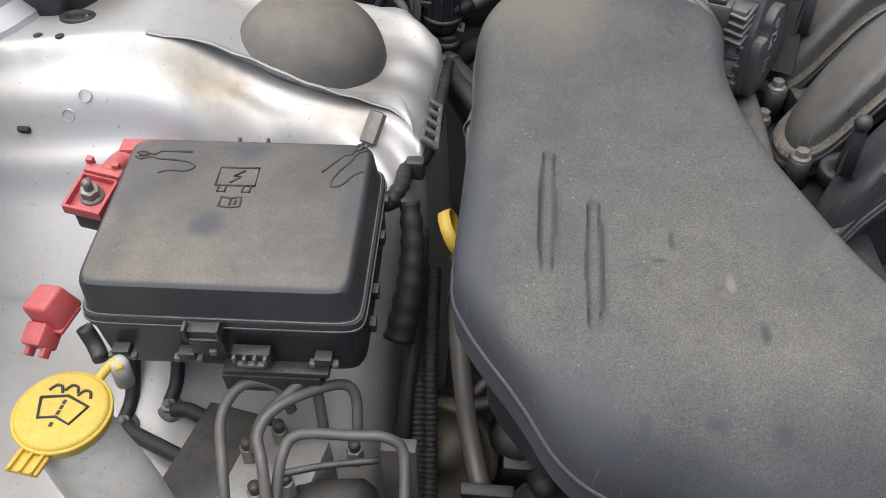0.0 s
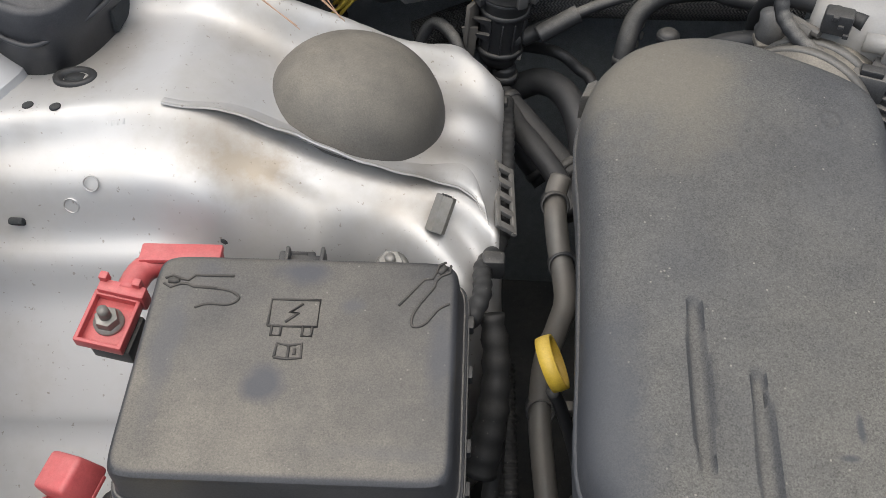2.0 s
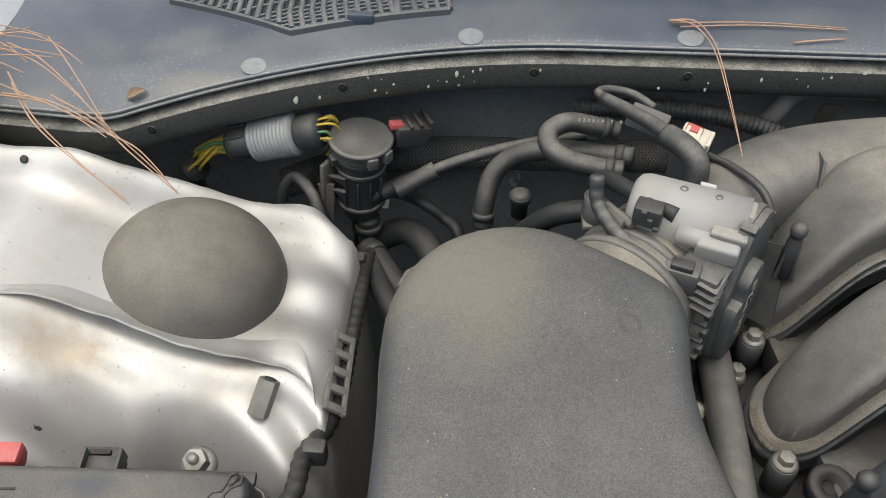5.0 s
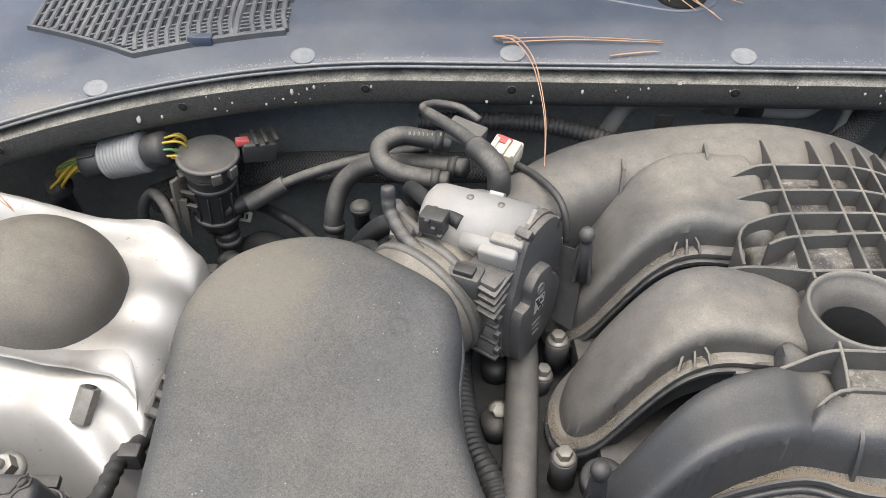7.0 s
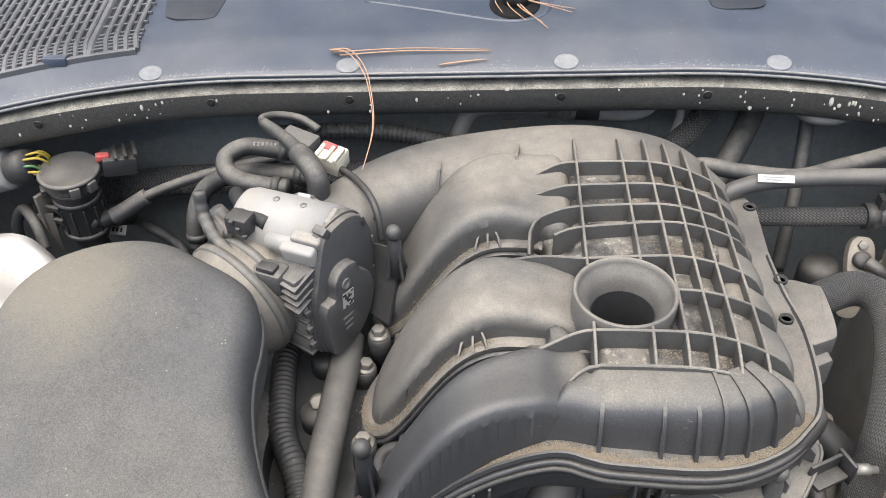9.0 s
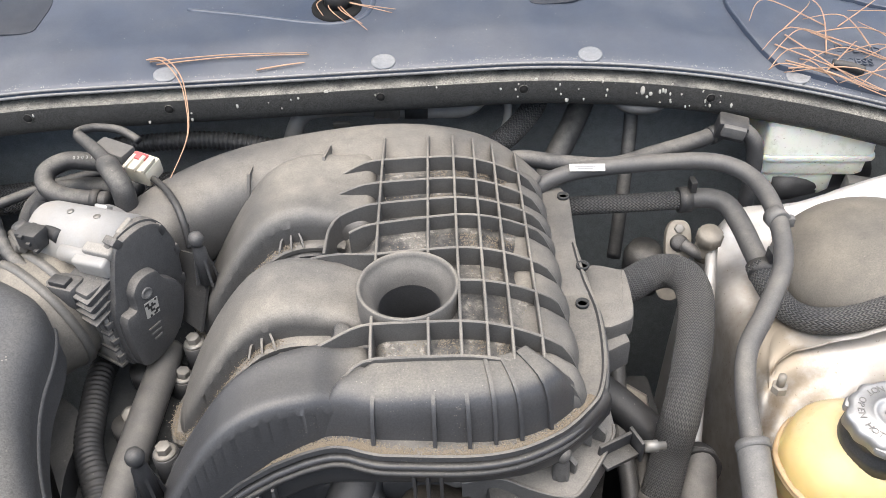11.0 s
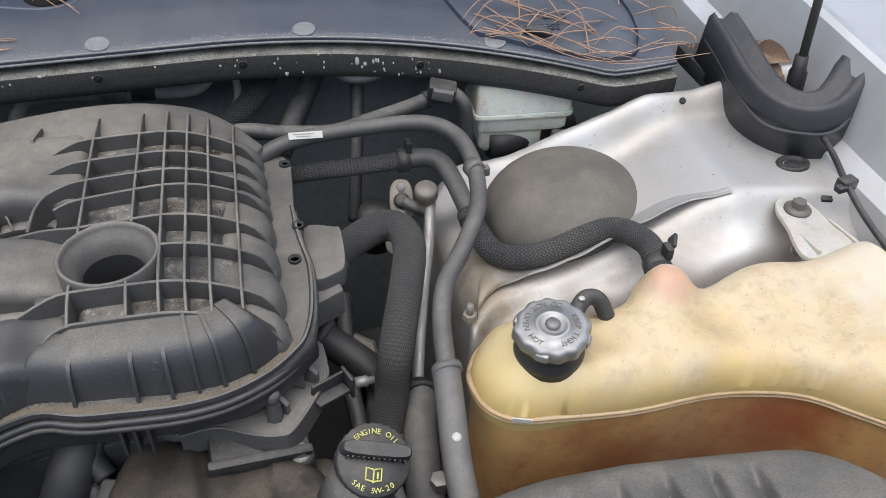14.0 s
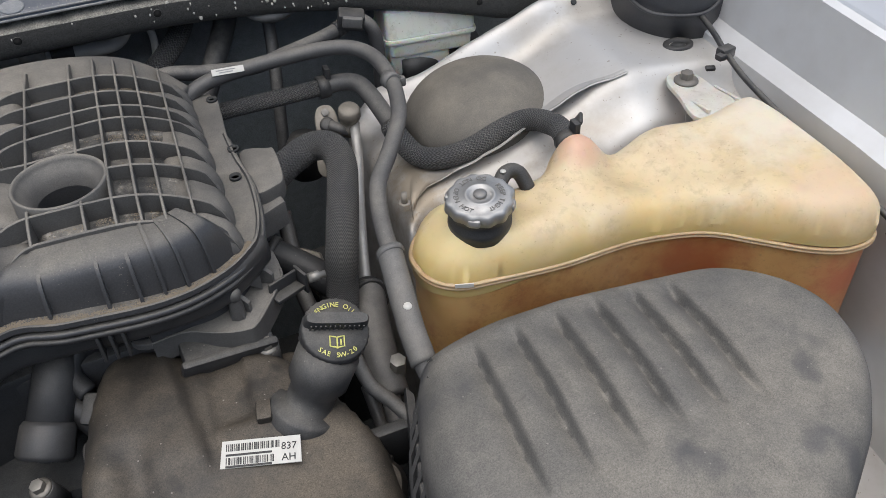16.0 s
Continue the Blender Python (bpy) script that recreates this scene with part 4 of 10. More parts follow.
def make_apron(sign, name, label):
    bm = bmesh.new()
    us = [0.388 + 0.004 * i for i in range(110)]
    ys = [0.10 + 0.012 * j for j in range(35)] + [0.52 + 0.004 * j for j in range(88)]
    H = np.array([[apron(u, y) for y in ys] for u in us])
    for _ in range(7):
        P = np.pad(H, 1, mode="edge")
        H[6:, :] = (0.5 * H + 0.125 * (P[:-2, 1:-1] + P[2:, 1:-1] + P[1:-1, :-2] + P[1:-1, 2:]))[6:, :]
    rows = [[bm.verts.new((sign * u, y, H[i, j])) for j, y in enumerate(ys)] for i, u in enumerate(us)]
    for a, b in zip(rows, rows[1:]):
        for k in range(len(ys) - 1):
            bm.faces.new((a[k], b[k], b[k + 1], a[k + 1]) if sign > 0 else (a[k], a[k + 1], b[k + 1], b[k]))
    ob = solo(name, bm, M_SILVER, label, "body panel", (sign * 0.6, 0.6, 0.6), kind="structure", smooth=70)
    # free edge of the upper sheet, flared up above the lower one
    bm = bmesh.new()
    rows = []
    for i in range(70):
        u = 0.413 + (0.668 - 0.413) * i / 69
        y, top = lerp_table(u, LIP_Y), lerp_table(u, LIP_Z) + 0.0006 * math.sin(u * 190.0)
        base = apron(u, y + 0.026)
        rise = (top - base) * (1 - 0.75 * smooth01((u - 0.61) / 0.05))
        top = base + rise
        back = 0.026 * smooth01((u - 0.405) / 0.03) * (1 - 0.7 * smooth01((u - 0.60) / 0.06))
        rows.append([bm.verts.new((sign * u, y + a, z)) for a, z in ((back, base + 0.0004), (back * 0.55, base + 0.22 * rise + 0.0012), (back * 0.2, base + 0.66 * rise), (0.0015, top - 0.0004), (-0.0006, top), (-0.0014, top - 0.0012), (0.0004, top - 0.0026),
                                                                    (back * 0.25, base + 0.56 * rise - 0.002), (back * 0.7, base - 0.004))])
    for a, b in zip(rows, rows[1:]):
        for k in range(8):
            bm.faces.new((a[k], b[k], b[k + 1], a[k + 1]))
    bm.faces.new(rows[0])
    bm.faces.new(rows[-1][::-1])
    bmesh.ops.recalc_face_normals(bm, faces=bm.faces)
    part("seam_lip", bm, M_SILVER, ob, smooth=50)
    # drilled holes, as raised dark discs that paint the shade inside
    for u, y, r in ((0.683, 0.832, 0.0036), (0.623, 0.631, 0.0042)) + (((0.776, 0.692, 0.0045), (0.753, 0.690, 0.0045)) if sign < 0 else ()):
        z = apron(u, y)
        nrm = Vector((apron(u - 0.004, y) - apron(u + 0.004, y), apron(u, y - 0.004) - apron(u, y + 0.004), 0.008))
        nrm.x *= sign
        m = Matrix.Translation((sign * u, y, z)) @ nrm.to_track_quat("Z", "Y").to_matrix().to_4x4()
        part("hole", lathe([(r, -0.0005), (r, 0.0007), (r * 0.5, 0.0009), (0.0, 0.0009)], m, 16), M_DARK, ob)
    # pressed circles
    for u, y in ((0.718, 0.641), (0.737, 0.635)):
        z = apron(u, y)
        nrm = Vector((0, apron(u, y - 0.004) - apron(u, y + 0.004), 0.008))
        m = Matrix.Translation((sign * u, y, z)) @ nrm.to_track_quat("Z", "Y").to_matrix().to_4x4()
        part("spot_weld", lathe([(0.0064, -0.001), (0.0063, 0.0003), (0.0060, 0.0005), (0.0056, 0.0003), (0.0055, -0.001)], m, 22, caps=False), M_SILVER, ob)
    return ob


wing_left = make_apron(-1, "apron_left", "silver-painted wheel apron with strut tower, dust-stained")
wing_right = make_apron(1, "apron_right", "silver-painted wheel apron with strut tower beside the coolant tank")


for k in range(13):
    u = 0.697 + 0.0045 * k
    y = 0.681 - 0.10 * (u - 0.697)
    part("stamped_bar", box((0.0018, 0.0050, 0.0006), Matrix.Translation((-u, y, apron(u, y))) @ pose(0, 0, 0, math.degrees(math.atan((apron(u, y + 0.003) - apron(u, y - 0.003)) / 0.006)), 0, 0), 0.0003), M_SILVER, wing_left)
# solid dark block that stands for the shade in a slot
part("slot", box((0.012, 0.006, 0.014), Matrix.Translation((-0.783, 0.631, apron(0.783, 0.631) + 0.001)) @ pose(0, 0, 0, 40, 0, 0), 0.002), M_DARK, wing_left)


def make_fender(sign, name):
    """Inner fender wall with its rolled top edge and the outer skin."""
    bm = bmesh.new()
    ys = [-0.05 + 0.025 * i for i in range(50)]

    def section(y):
        top = 1.005 + 0.05 * (y - 0.4) - 0.25 * max(0.0, 0.3 - y) ** 2
        edge = 0.800 - 0.05 * max(0.0, 0.5 - y) + 0.04 * max(0.0, y - 0.7)
        edge += 0.03 * smooth01((0.74 - y) / 0.10) * (sign < 0)
        zb = 0.93 + 0.03 * (y - 0.5)
        return [(edge - 0.012, zb - 0.30), (edge - 0.012, zb - 0.02), (edge - 0.008, zb), (edge + 0.010, zb + 0.012), (edge + 0.030, top - 0.012), (edge + 0.033, top - 0.004), (edge + 0.040, top), (edge + 0.050, top - 0.002),
                (edge + 0.056, top - 0.008), (edge + 0.066, top - 0.010), (edge + 0.10, top - 0.004), (edge + 0.16, top - 0.02), (edge + 0.21, top - 0.10), (edge + 0.22, top - 0.5)]
    rows = [[bm.verts.new((sign * u, y, z)) for u, z in section(y)] for y in ys]
    for a, b in zip(rows, rows[1:]):
        for k in range(len(a) - 1):
            bm.faces.new((a[k], a[k + 1], b[k + 1], b[k]))
    bmesh.ops.recalc_face_normals(bm, faces=bm.faces)
    return solo(name, bm, M_FENDER, "light silver front fender with its folded inner edge", "fender", (sign * 0.83, 0.5, 0.6), kind="structure", smooth=30)


fender_left = make_fender(-1, "fender_left")
fender_right = make_fender(1, "fender_right")


# rubber grommets in the aprons
def grommet(sign, u, y):
    z = apron(u, y)
    m = Matrix.Translation((sign * u, y, z)) @ Matrix.Diagonal((1.35, 1.0, 1.0, 1.0))
    g = solo("rubber_grommet", lathe([(0.0135, -0.002), (0.0132, 0.0022), (0.0110, 0.0036), (0.0085, 0.0030), (0.0072, -0.001), (0.0068, -0.003)], m, 28), M_RUB,
             "oval black rubber grommet set in the silver apron", "grommet", (sign * u, y, z), group="apron grommets")
    # dark disc for the shade in the grommet's middle
    part("hollow_shade", lathe([(0.0068, -0.0004), (0.0068, 0.0006), (0.0, 0.0006)], m, 20), M_DARK, g)


grommet(-1, 0.751, 0.728)
grommet(1, 0.755, 0.726)


# strut tower caps
def strut_cap(sign):
    c = Vector((sign * 0.535, 0.775, 0.868))
    tilt = pose(0, 0, 0, 0, -sign * 11, 0)
    m = Matrix.Translation(c) @ tilt @ Matrix.Diagonal((0.080 + 0.003 * (sign + 1), 0.080 + 0.003 * (sign + 1), 0.064 - 0.004 * sign, 1.0))
    prof = [(1.0, -0.25), (1.01, 0.0)] + [(math.cos(a) ** 0.82, math.sin(a)) for a in [math.pi / 2 * k / 14 for k in range(1, 14)]] + [(0.0, 1.0)]
    prof[-1] = (0.03, 0.999)
    cap = solo("strut_tower_cap", lathe(prof, m, 48), M_DOME, "dusty dark grey domed plastic cap on the strut tower", "strut cap", c, group="strut tower caps", smooth=60)
    part("rim", lathe([(1.0, -0.3), (1.035, -0.2), (1.04, -0.06), (1.01, 0.03)], m, 48), M_DOME, cap, "rolled lower rim")
    return cap


strut_cap(-1)
strut_cap(1)

# ---- fuse box ----
def loft(sections, m, k=0.13, seg=64):
    """A moulded box: rounded rectangles of (half width, half depth, height) one over another."""
    bm = bmesh.new()
    rows = []
    for w, d, z in sections:
        ring = []
        for i in range(seg):
            a = 2 * math.pi * (i + 0.5) / seg
            c, s = math.cos(a), math.sin(a)
            ring.append(bm.verts.new(m @ Vector((w * math.copysign(abs(c) ** k, c), d * math.copysign(abs(s) ** k, s), z))))
        rows.append(ring)
    for a, b in zip(rows, rows[1:]):
        for i in range(seg):
            bm.faces.new((a[i], b[i], b[(i + 1) % seg], a[(i + 1) % seg]))
    bm.faces.new(rows[0])
    bm.faces.new(rows[-1][::-1])
    bmesh.ops.recalc_face_normals(bm, faces=bm.faces)
    return bm


FB = Matrix.Translation((-0.532, 0.487, 0.900)) @ pose(0, 0, 0, 8, 0, 1.5)
fuse = thing("fuse_box", "black fuse box with a dusty lid and embossed symbols", "fuse box", (-0.53, 0.48, 0.80))
lid = part("lid", loft([(0.096, 0.0725, 0.0006), (0.0985, 0.0752, 0.0), (0.1008, 0.0778, -0.0022), (0.1022, 0.0790, -0.006), (0.1045, 0.0805, -0.030), (0.1060, 0.0815, -0.033), (0.1085, 0.083, -0.0345), (0.1090, 0.0835, -0.041)], FB), M_LID, fuse, smooth=32)
part("base", loft([(0.1065, 0.0815, -0.041), (0.1065, 0.0815, -0.044), (0.1085, 0.083, -0.0445), (0.1085, 0.083, -0.049), (0.1065, 0.0815, -0.052), (0.1055, 0.0810, -0.092), (0.102, 0.078, -0.102)], FB), M_BLACK, fuse, smooth=32)


def stroke(pts, z=0.0008, r=0.0010, parent=lid, m=FB, mt=None, name="embossing", smooth_line=False):
    line = [m @ Vector((x, y, z)) for x, y in pts]
    line = catmull(line, 5) if smooth_line else line
    bm = sweep(bmesh.new(), line, lambda t: circle(r, 6))
    part(name, bm, mt or M_SYM, parent)


# thin moulded rims round the lid and the base, pale to paint their highlights
for w, d, z, r in ((0.1062, 0.0817, -0.0335, 0.0011), (0.1090, 0.0836, -0.0415, 0.0010)):
    ringl = [FB @ Vector((w * math.copysign(abs(math.cos(a)) ** 0.13, math.cos(a)), d * math.copysign(abs(math.sin(a)) ** 0.13, math.sin(a)), z)) for a in [2 * math.pi * (i + 0.5) / 64 for i in range(64)]]
    part("rim", sweep(bmesh.new(), ringl + ringl[:1], lambda t, r=r: circle(r, 6), caps=False), M_TBC, lid, "moulded rim, pale to paint its highlight")

rear = part("rear_clip", box((0.027, 0.010, 0.016), Matrix.Translation((-0.5535, 0.598, 0.868)) @ pose(0, 0, 0, 8, 0, 1.5), 0.0015), M_BLACK, fuse)
# dark bar laid on the clip for the shade of its slot
part("clip_slot", box((0.017, 0.004, 0.004), Matrix.Translation((-0.5535, 0.5965, 0.8765)) @ pose(0, 0, 0, 8, 0, 1.5), 0.0008), M_TAPE, rear)
# battery, book and jumper cable symbols
bx, by = -0.004, 0.030
stroke([(bx - 0.016, by - 0.006), (bx - 0.016, by + 0.014), (bx + 0.016, by + 0.014), (bx + 0.016, by - 0.006), (bx - 0.016, by - 0.006)])
for s in (-1, 1):
    stroke([(bx + s * 0.013, by - 0.006), (bx + s * 0.013, by - 0.013), (bx + s * 0.007, by - 0.013), (bx + s * 0.007, by - 0.006)])
stroke([(bx + 0.005, by + 0.011), (bx - 0.003, by + 0.004), (bx + 0.003, by + 0.004), (bx - 0.005, by - 0.003)])
stroke([(bx - 0.0085, by - 0.0285), (bx - 0.0080, by - 0.0185), (bx, by - 0.0200), (bx + 0.0080, by - 0.0185), (bx + 0.0085, by - 0.0285), (bx, by - 0.0295), (bx - 0.0085, by - 0.0285)])
stroke([(bx, by - 0.020), (bx, by - 0.029)])
stroke([(bx + 0.004, by - 0.022), (bx + 0.004, by - 0.0265)])
for ox, oy, rot, side, flip in ((-0.078, 0.055, 0, 1, 1), (0.086, 0.062, -127, 1, -1)):
    c, s = math.cos(radians(rot)), math.sin(radians(rot))
    q = lambda pts: [(ox + (a * c - b * flip * s), oy + (a * s + b * flip * c)) for a, b in pts]
    stroke(q([(-0.016 * side, 0.003), (-0.011 * side, 0.0055), (-0.005 * side, 0.003), (0.0, 0.002), (0.004 * side, 0.006), (0.030 * side, 0.006)]))
    stroke(q([(-0.016 * side, -0.001), (-0.011 * side, -0.004), (-0.005 * side, -0.001), (0.0, -0.001), (0.004 * side, -0.003), (0.020 * side, -0.004)]))
    stroke(q([(0.020 * side, -0.004), (0.030 * side, -0.006), (0.036 * side, -0.011), (0.030 * side, -0.016), (0.016 * side, -0.016), (0.008 * side, -0.019)]), smooth_line=True)
    stroke(q([(-0.013 * side, 0.001), (-0.006 * side, 0.001)]), r=0.0022)

# latches, cable clips and ledges round the box
YF, YB = -0.084, 0.084


def fb_box(name, x, y, z, size, mt=M_BLACK, bev=0.0012, parent=fuse):
    return part(name, box(size, FB @ pose(x, y, z), bev), mt, parent)


lt = fb_box("latch", -0.010, YF - 0.005, -0.048, (0.026, 0.010, 0.030))
for s in (-1, 1):
    fb_box("latch_arm", -0.010 + s * 0.0125, YF - 0.008, -0.036, (0.003, 0.010, 0.016), parent=lt)
fb_box("latch_bar", -0.010, YF - 0.011, -0.043, (0.024, 0.003, 0.005), parent=lt)
fb_box("latch_tooth", -0.006, YF - 0.011, -0.058, (0.006, 0.004, 0.006), M_GREYPL, parent=lt)
lt2 = fb_box("lower_latch", 0.020, YF - 0.004, -0.072, (0.030, 0.010, 0.018))
for k in range(4):
    fb_box("latch_tooth", 0.008 + 0.008 * k, YF - 0.011, -0.067, (0.003, 0.005, 0.008), M_GREYPL, parent=lt2)
fb_box("latch_bar", 0.020, YF - 0.011, -0.073, (0.022, 0.005, 0.004), M_GREYPL, parent=lt2)
for x in (-0.085, -0.032, 0.075):
    c = fb_box("side_clip", x, YF - 0.002, -0.074, (0.014, 0.010, 0.008))
    for s in (-1, 1):
        fb_box("clip_tooth", x + s * 0.009, YF - 0.004, -0.079, (0.005, 0.006, 0.006), M_GREYPL, parent=c)
bl = fb_box("rear_latch", -0.008, YB + 0.006, -0.030, (0.026, 0.014, 0.012))
for s in (-1, 1):
    fb_box("latch_arm", -0.008 + s * 0.0125, YB + 0.008, -0.024, (0.003, 0.016, 0.014), parent=bl)
for y, z in ((0.02, -0.052), (-0.03, -0.06), (-0.055, -0.07), (0.055, -0.045)):
    fb_box("side_lug", 0.110, y, z, (0.006, 0.010, 0.010))
for y in (-0.045, 0.0, 0.05):
    fb_box("side_lug", -0.108, y, -0.055, (0.004, 0.020, 0.012))
fb_box("ledge", 0.035, YF - 0.002, -0.092, (0.085, 0.012, 0.006))
fb_box("under_tray", 0.03, YF + 0.012, -0.108, (0.080, 0.04, 0.022))
fb_box("rear_rail", 0.02, YB + 0.006, -0.042, (0.15, 0.010, 0.006))
# rear mounting nut on the apron side
nut = thing("mounting_nut", "zinc nut and bolt that holds the fuse box bracket", "nut", (-0.475, 0.612, 0.87))
nm = Matrix.Translation((-0.483, 0.596, 0.868)) @ pose(0, 0, 0, 20)
part("washer", lathe([(0.013, 0), (0.013, 0.003), (0.009, 0.005), (0, 0.005)], nm, 20), M_STEEL, nut)
part("hexagon", slab(hexagon(0.009), 0.004, 0.016, 0.0015, m=nm), M_STEEL, nut)
part("stud", lathe([(0.004, 0.0), (0.004, 0.022), (0.0, 0.022)], nm, 12), M_STEEL, nut)

# ---- red battery terminal and loose red cover ----
term = thing("battery_terminal", "red plastic jump-start terminal with a steel stud and nut", "terminal", (-0.678, 0.535, 0.83))
tm = Matrix.Translation((-0.677, 0.536, 0.862)) @ pose(0, 0, 0, 12, 8, -6)
part("insulator", box((0.030, 0.030, 0.020), tm @ pose(0.004, -0.002, -0.014), 0.002), M_BLACK, term)
tray = part("tray", box((0.032, 0.038, 0.006), tm, 0.002), M_RED, term)
for dx, dy, sx, sy in ((-0.0155, 0, 0.003, 0.038), (0.0155, 0, 0.003, 0.038), (0, -0.0185, 0.034, 0.003), (0, 0.0185, 0.034, 0.004)):
    part("tray_wall", box((sx, sy, 0.011), tm @ pose(dx, dy, 0.004), 0.001), M_RED, tray)
part("back_wall", box((0.034, 0.010, 0.020), tm @ pose(0.002, 0.023, 0.004), 0.002), M_RED, tray)
for dx in (-0.012, 0.012):
    part("hinge", box((0.006, 0.006, 0.010), tm @ pose(dx, 0.028, 0.014), 0.001), M_RED, tray)
part("washer", lathe([(0.0105, 0.002), (0.0105, 0.006), (0.0, 0.006)], tm, 20), M_STEEL, term)
part("nut", slab(hexagon(0.0085), 0.005, 0.014, 0.0015, m=tm), M_STEEL, term)
part("stud", lathe([(0.0042, 0.0), (0.0042, 0.014), (0.0036, 0.015), (0.0042, 0.016), (0.0036, 0.018), (0.0042, 0.020), (0.0038, 0.024), (0.0, 0.025)], tm, 14), M_STEEL, term)
part("cable_cover", tube([(-0.668, 0.556, 0.872), (-0.664, 0.580, 0.872), (-0.645, 0.590, 0.872), (-0.610, 0.590, 0.874)], 0.010, 10, 5), M_RED, term)
part("cable_shield", box((0.060, 0.016, 0.006), Matrix.Translation((-0.636, 0.588, 0.882)) @ pose(0, 0, 0, 8, 0, 2), 0.002), M_RED, term)
rc = thing("terminal_cover", "loose red plastic battery terminal cover hanging open", "terminal cover", (-0.672, 0.425, 0.80))
rm = Matrix.Translation((-0.675, 0.430, 0.838)) @ pose(0, 0, 0, 12, -14, -18) @ Matrix.Scale(0.87, 4)
part("hood", box((0.036, 0.034, 0.030), rm, 0.004, 3, taper=0.84), M_RED, rc)
part("hood_rim", box((0.040, 0.030, 0.004), rm @ pose(-0.002, -0.004, -0.014), 0.001), M_RED, rc)
spout = part("spout", box((0.026, 0.022, 0.022), rm @ pose(-0.004, -0.024, -0.014, 18), 0.003), M_RED, rc)
for s in (-1, 1):
    part("tooth", box((0.006, 0.010, 0.008), rm @ pose(-0.004 + s * 0.010, -0.037, -0.020, 18), 0.001), M_RED, spout)
part("strap", tube([(-0.655, 0.430, 0.815), (-0.648, 0.425, 0.800), (-0.640, 0.415, 0.795)], 0.007, 8, 4), M_BLACK, rc)

# ---- washer filler ----
wf = thing("washer_filler", "milky plastic washer filler neck with a dirty yellow cap", "washer filler", (-0.60, 0.31, 0.66))
wm = Matrix.Translation((-0.6228, 0.333, 0.8360)) @ pose(0, 0, 0, 3, 4, -6) @ Matrix.Scale(0.89, 4)
neck = catmull([(-0.622, 0.332, 0.828), (-0.614, 0.327, 0.795), (-0.600, 0.322, 0.75), (-0.588, 0.318, 0.66)], 6)
part("neck", sweep(bmesh.new(), neck, lambda t: circle(0.027 + 0.006 * t, 28)), M_CLEAR, wf, "milky translucent neck")
cap = part("cap", lathe([(0.034, -0.012), (0.0365, -0.010), (0.0368, 0.0), (0.0355, 0.003), (0.033, 0.004), (0.0, 0.0045)], wm, 48), M_YELLOW, wf, "dirty yellow cap")
part("rim", lathe([(0.0372, -0.0025), (0.0385, -0.002), (0.0385, 0.0005), (0.0372, 0.001)], wm, 48), M_YELLOW, cap)
tab = part("pull_tab", box((0.026, 0.020, 0.004), wm @ pose(-0.004, -0.045, -0.004, -8), 0.001), M_YELLOW, cap)
for s in (-0.009, 0.0, 0.009):
    part("tab_rib", box((0.0025, 0.020, 0.004), wm @ pose(-0.004 + s, -0.045, -0.001, -8), 0.0006), M_YELLOW, tab)
part("tether", tube([wm @ Vector((0.010, 0.034, -0.004)), wm @ Vector((0.014, 0.046, 0.0)), wm @ Vector((0.020, 0.052, 0.004)), wm @ Vector((0.026, 0.046, 0.002))], 0.0035, 8, 5), M_YELLOW, cap)
part("tether_post", lathe([(0.008, -0.02), (0.008, 0.004), (0.006, 0.010), (0.0, 0.012)], wm @ pose(0.022, 0.052, -0.004), 16), M_CLEAR, wf)
for pts in ([(-0.020, 0.006), (-0.013, -0.012), (0.0, -0.008), (0.013, -0.012), (0.020, 0.006), (0.0, 0.012), (-0.020, 0.006)],):
    stroke(pts, 0.0050, 0.0010, cap, wm, M_INK, "symbol")
for y in (0.006, 0.001, -0.004, -0.015):
    part("symbol", box((0.0024, 0.0036, 0.0008), wm @ pose(0.0, y, 0.0048)), M_INK, cap)
for dx in (-0.012, 0.0, 0.012):
    stroke([(dx - 0.005, 0.016 - abs(dx) * 0.2), (dx - 0.002, 0.0215 - abs(dx) * 0.2), (dx + 0.003, 0.0215 - abs(dx) * 0.2), (dx + 0.006, 0.016 - abs(dx) * 0.2)], 0.0048, 0.0010, cap, wm, M_INK, "symbol", True)

# ---- ground studs and cables on the apron ----
for x, y, tgt in ((-0.660, 0.436, ((-0.648, 0.424), (-0.622, 0.413), (-0.596, 0.404))), (-0.624, 0.457, ((-0.605, 0.452), (-0.592, 0.447), (-0.572, 0.444)))):
    z = apron(-x, y)
    g = thing("ground_stud", "steel earth stud with a nut and a taped black cable", "ground stud", (x, y, z), group="earth studs")
    m = Matrix.Translation((x, y, z)) @ pose(0, 0, 0, 14)
    part("ring_lug", lathe([(0.012, -0.002), (0.012, 0.005), (0.0, 0.006)], m, 24), M_STEEL, g)
    part("nut", slab(hexagon(0.0072), 0.004, 0.012, 0.0012, m=m), M_STEEL, g)
    part("stud", lathe([(0.0038, 0.0), (0.0038, 0.017), (0.0, 0.0175)], m, 12), M_STEEL, g)
    part("cable", tube([(x - 0.002, y + 0.004, z + 0.006), (x + 0.001, y + 0.022, z + 0.016), (x + 0.003, y + 0.040, z + 0.045), (x + 0.010, y + 0.050, z + 0.085)], 0.0065, 12, 6), M_RUB, g)
    (a, b), (c, d), (e, h) = tgt
    part("cable", tube([(x + 0.004, y - 0.004, z + 0.006), (a, b, z + 0.008), (c, d, z + 0.008), (e, h, z + 0.004)], 0.0072, 12, 6), M_RUB, g)
    part("wire", tube([(e - 0.004, h + 0.002, z + 0.006), (e + 0.02, h - 0.014, z), (e + 0.04, h - 0.03, z - 0.02)], 0.003, 8, 4), M_BLACK, g)

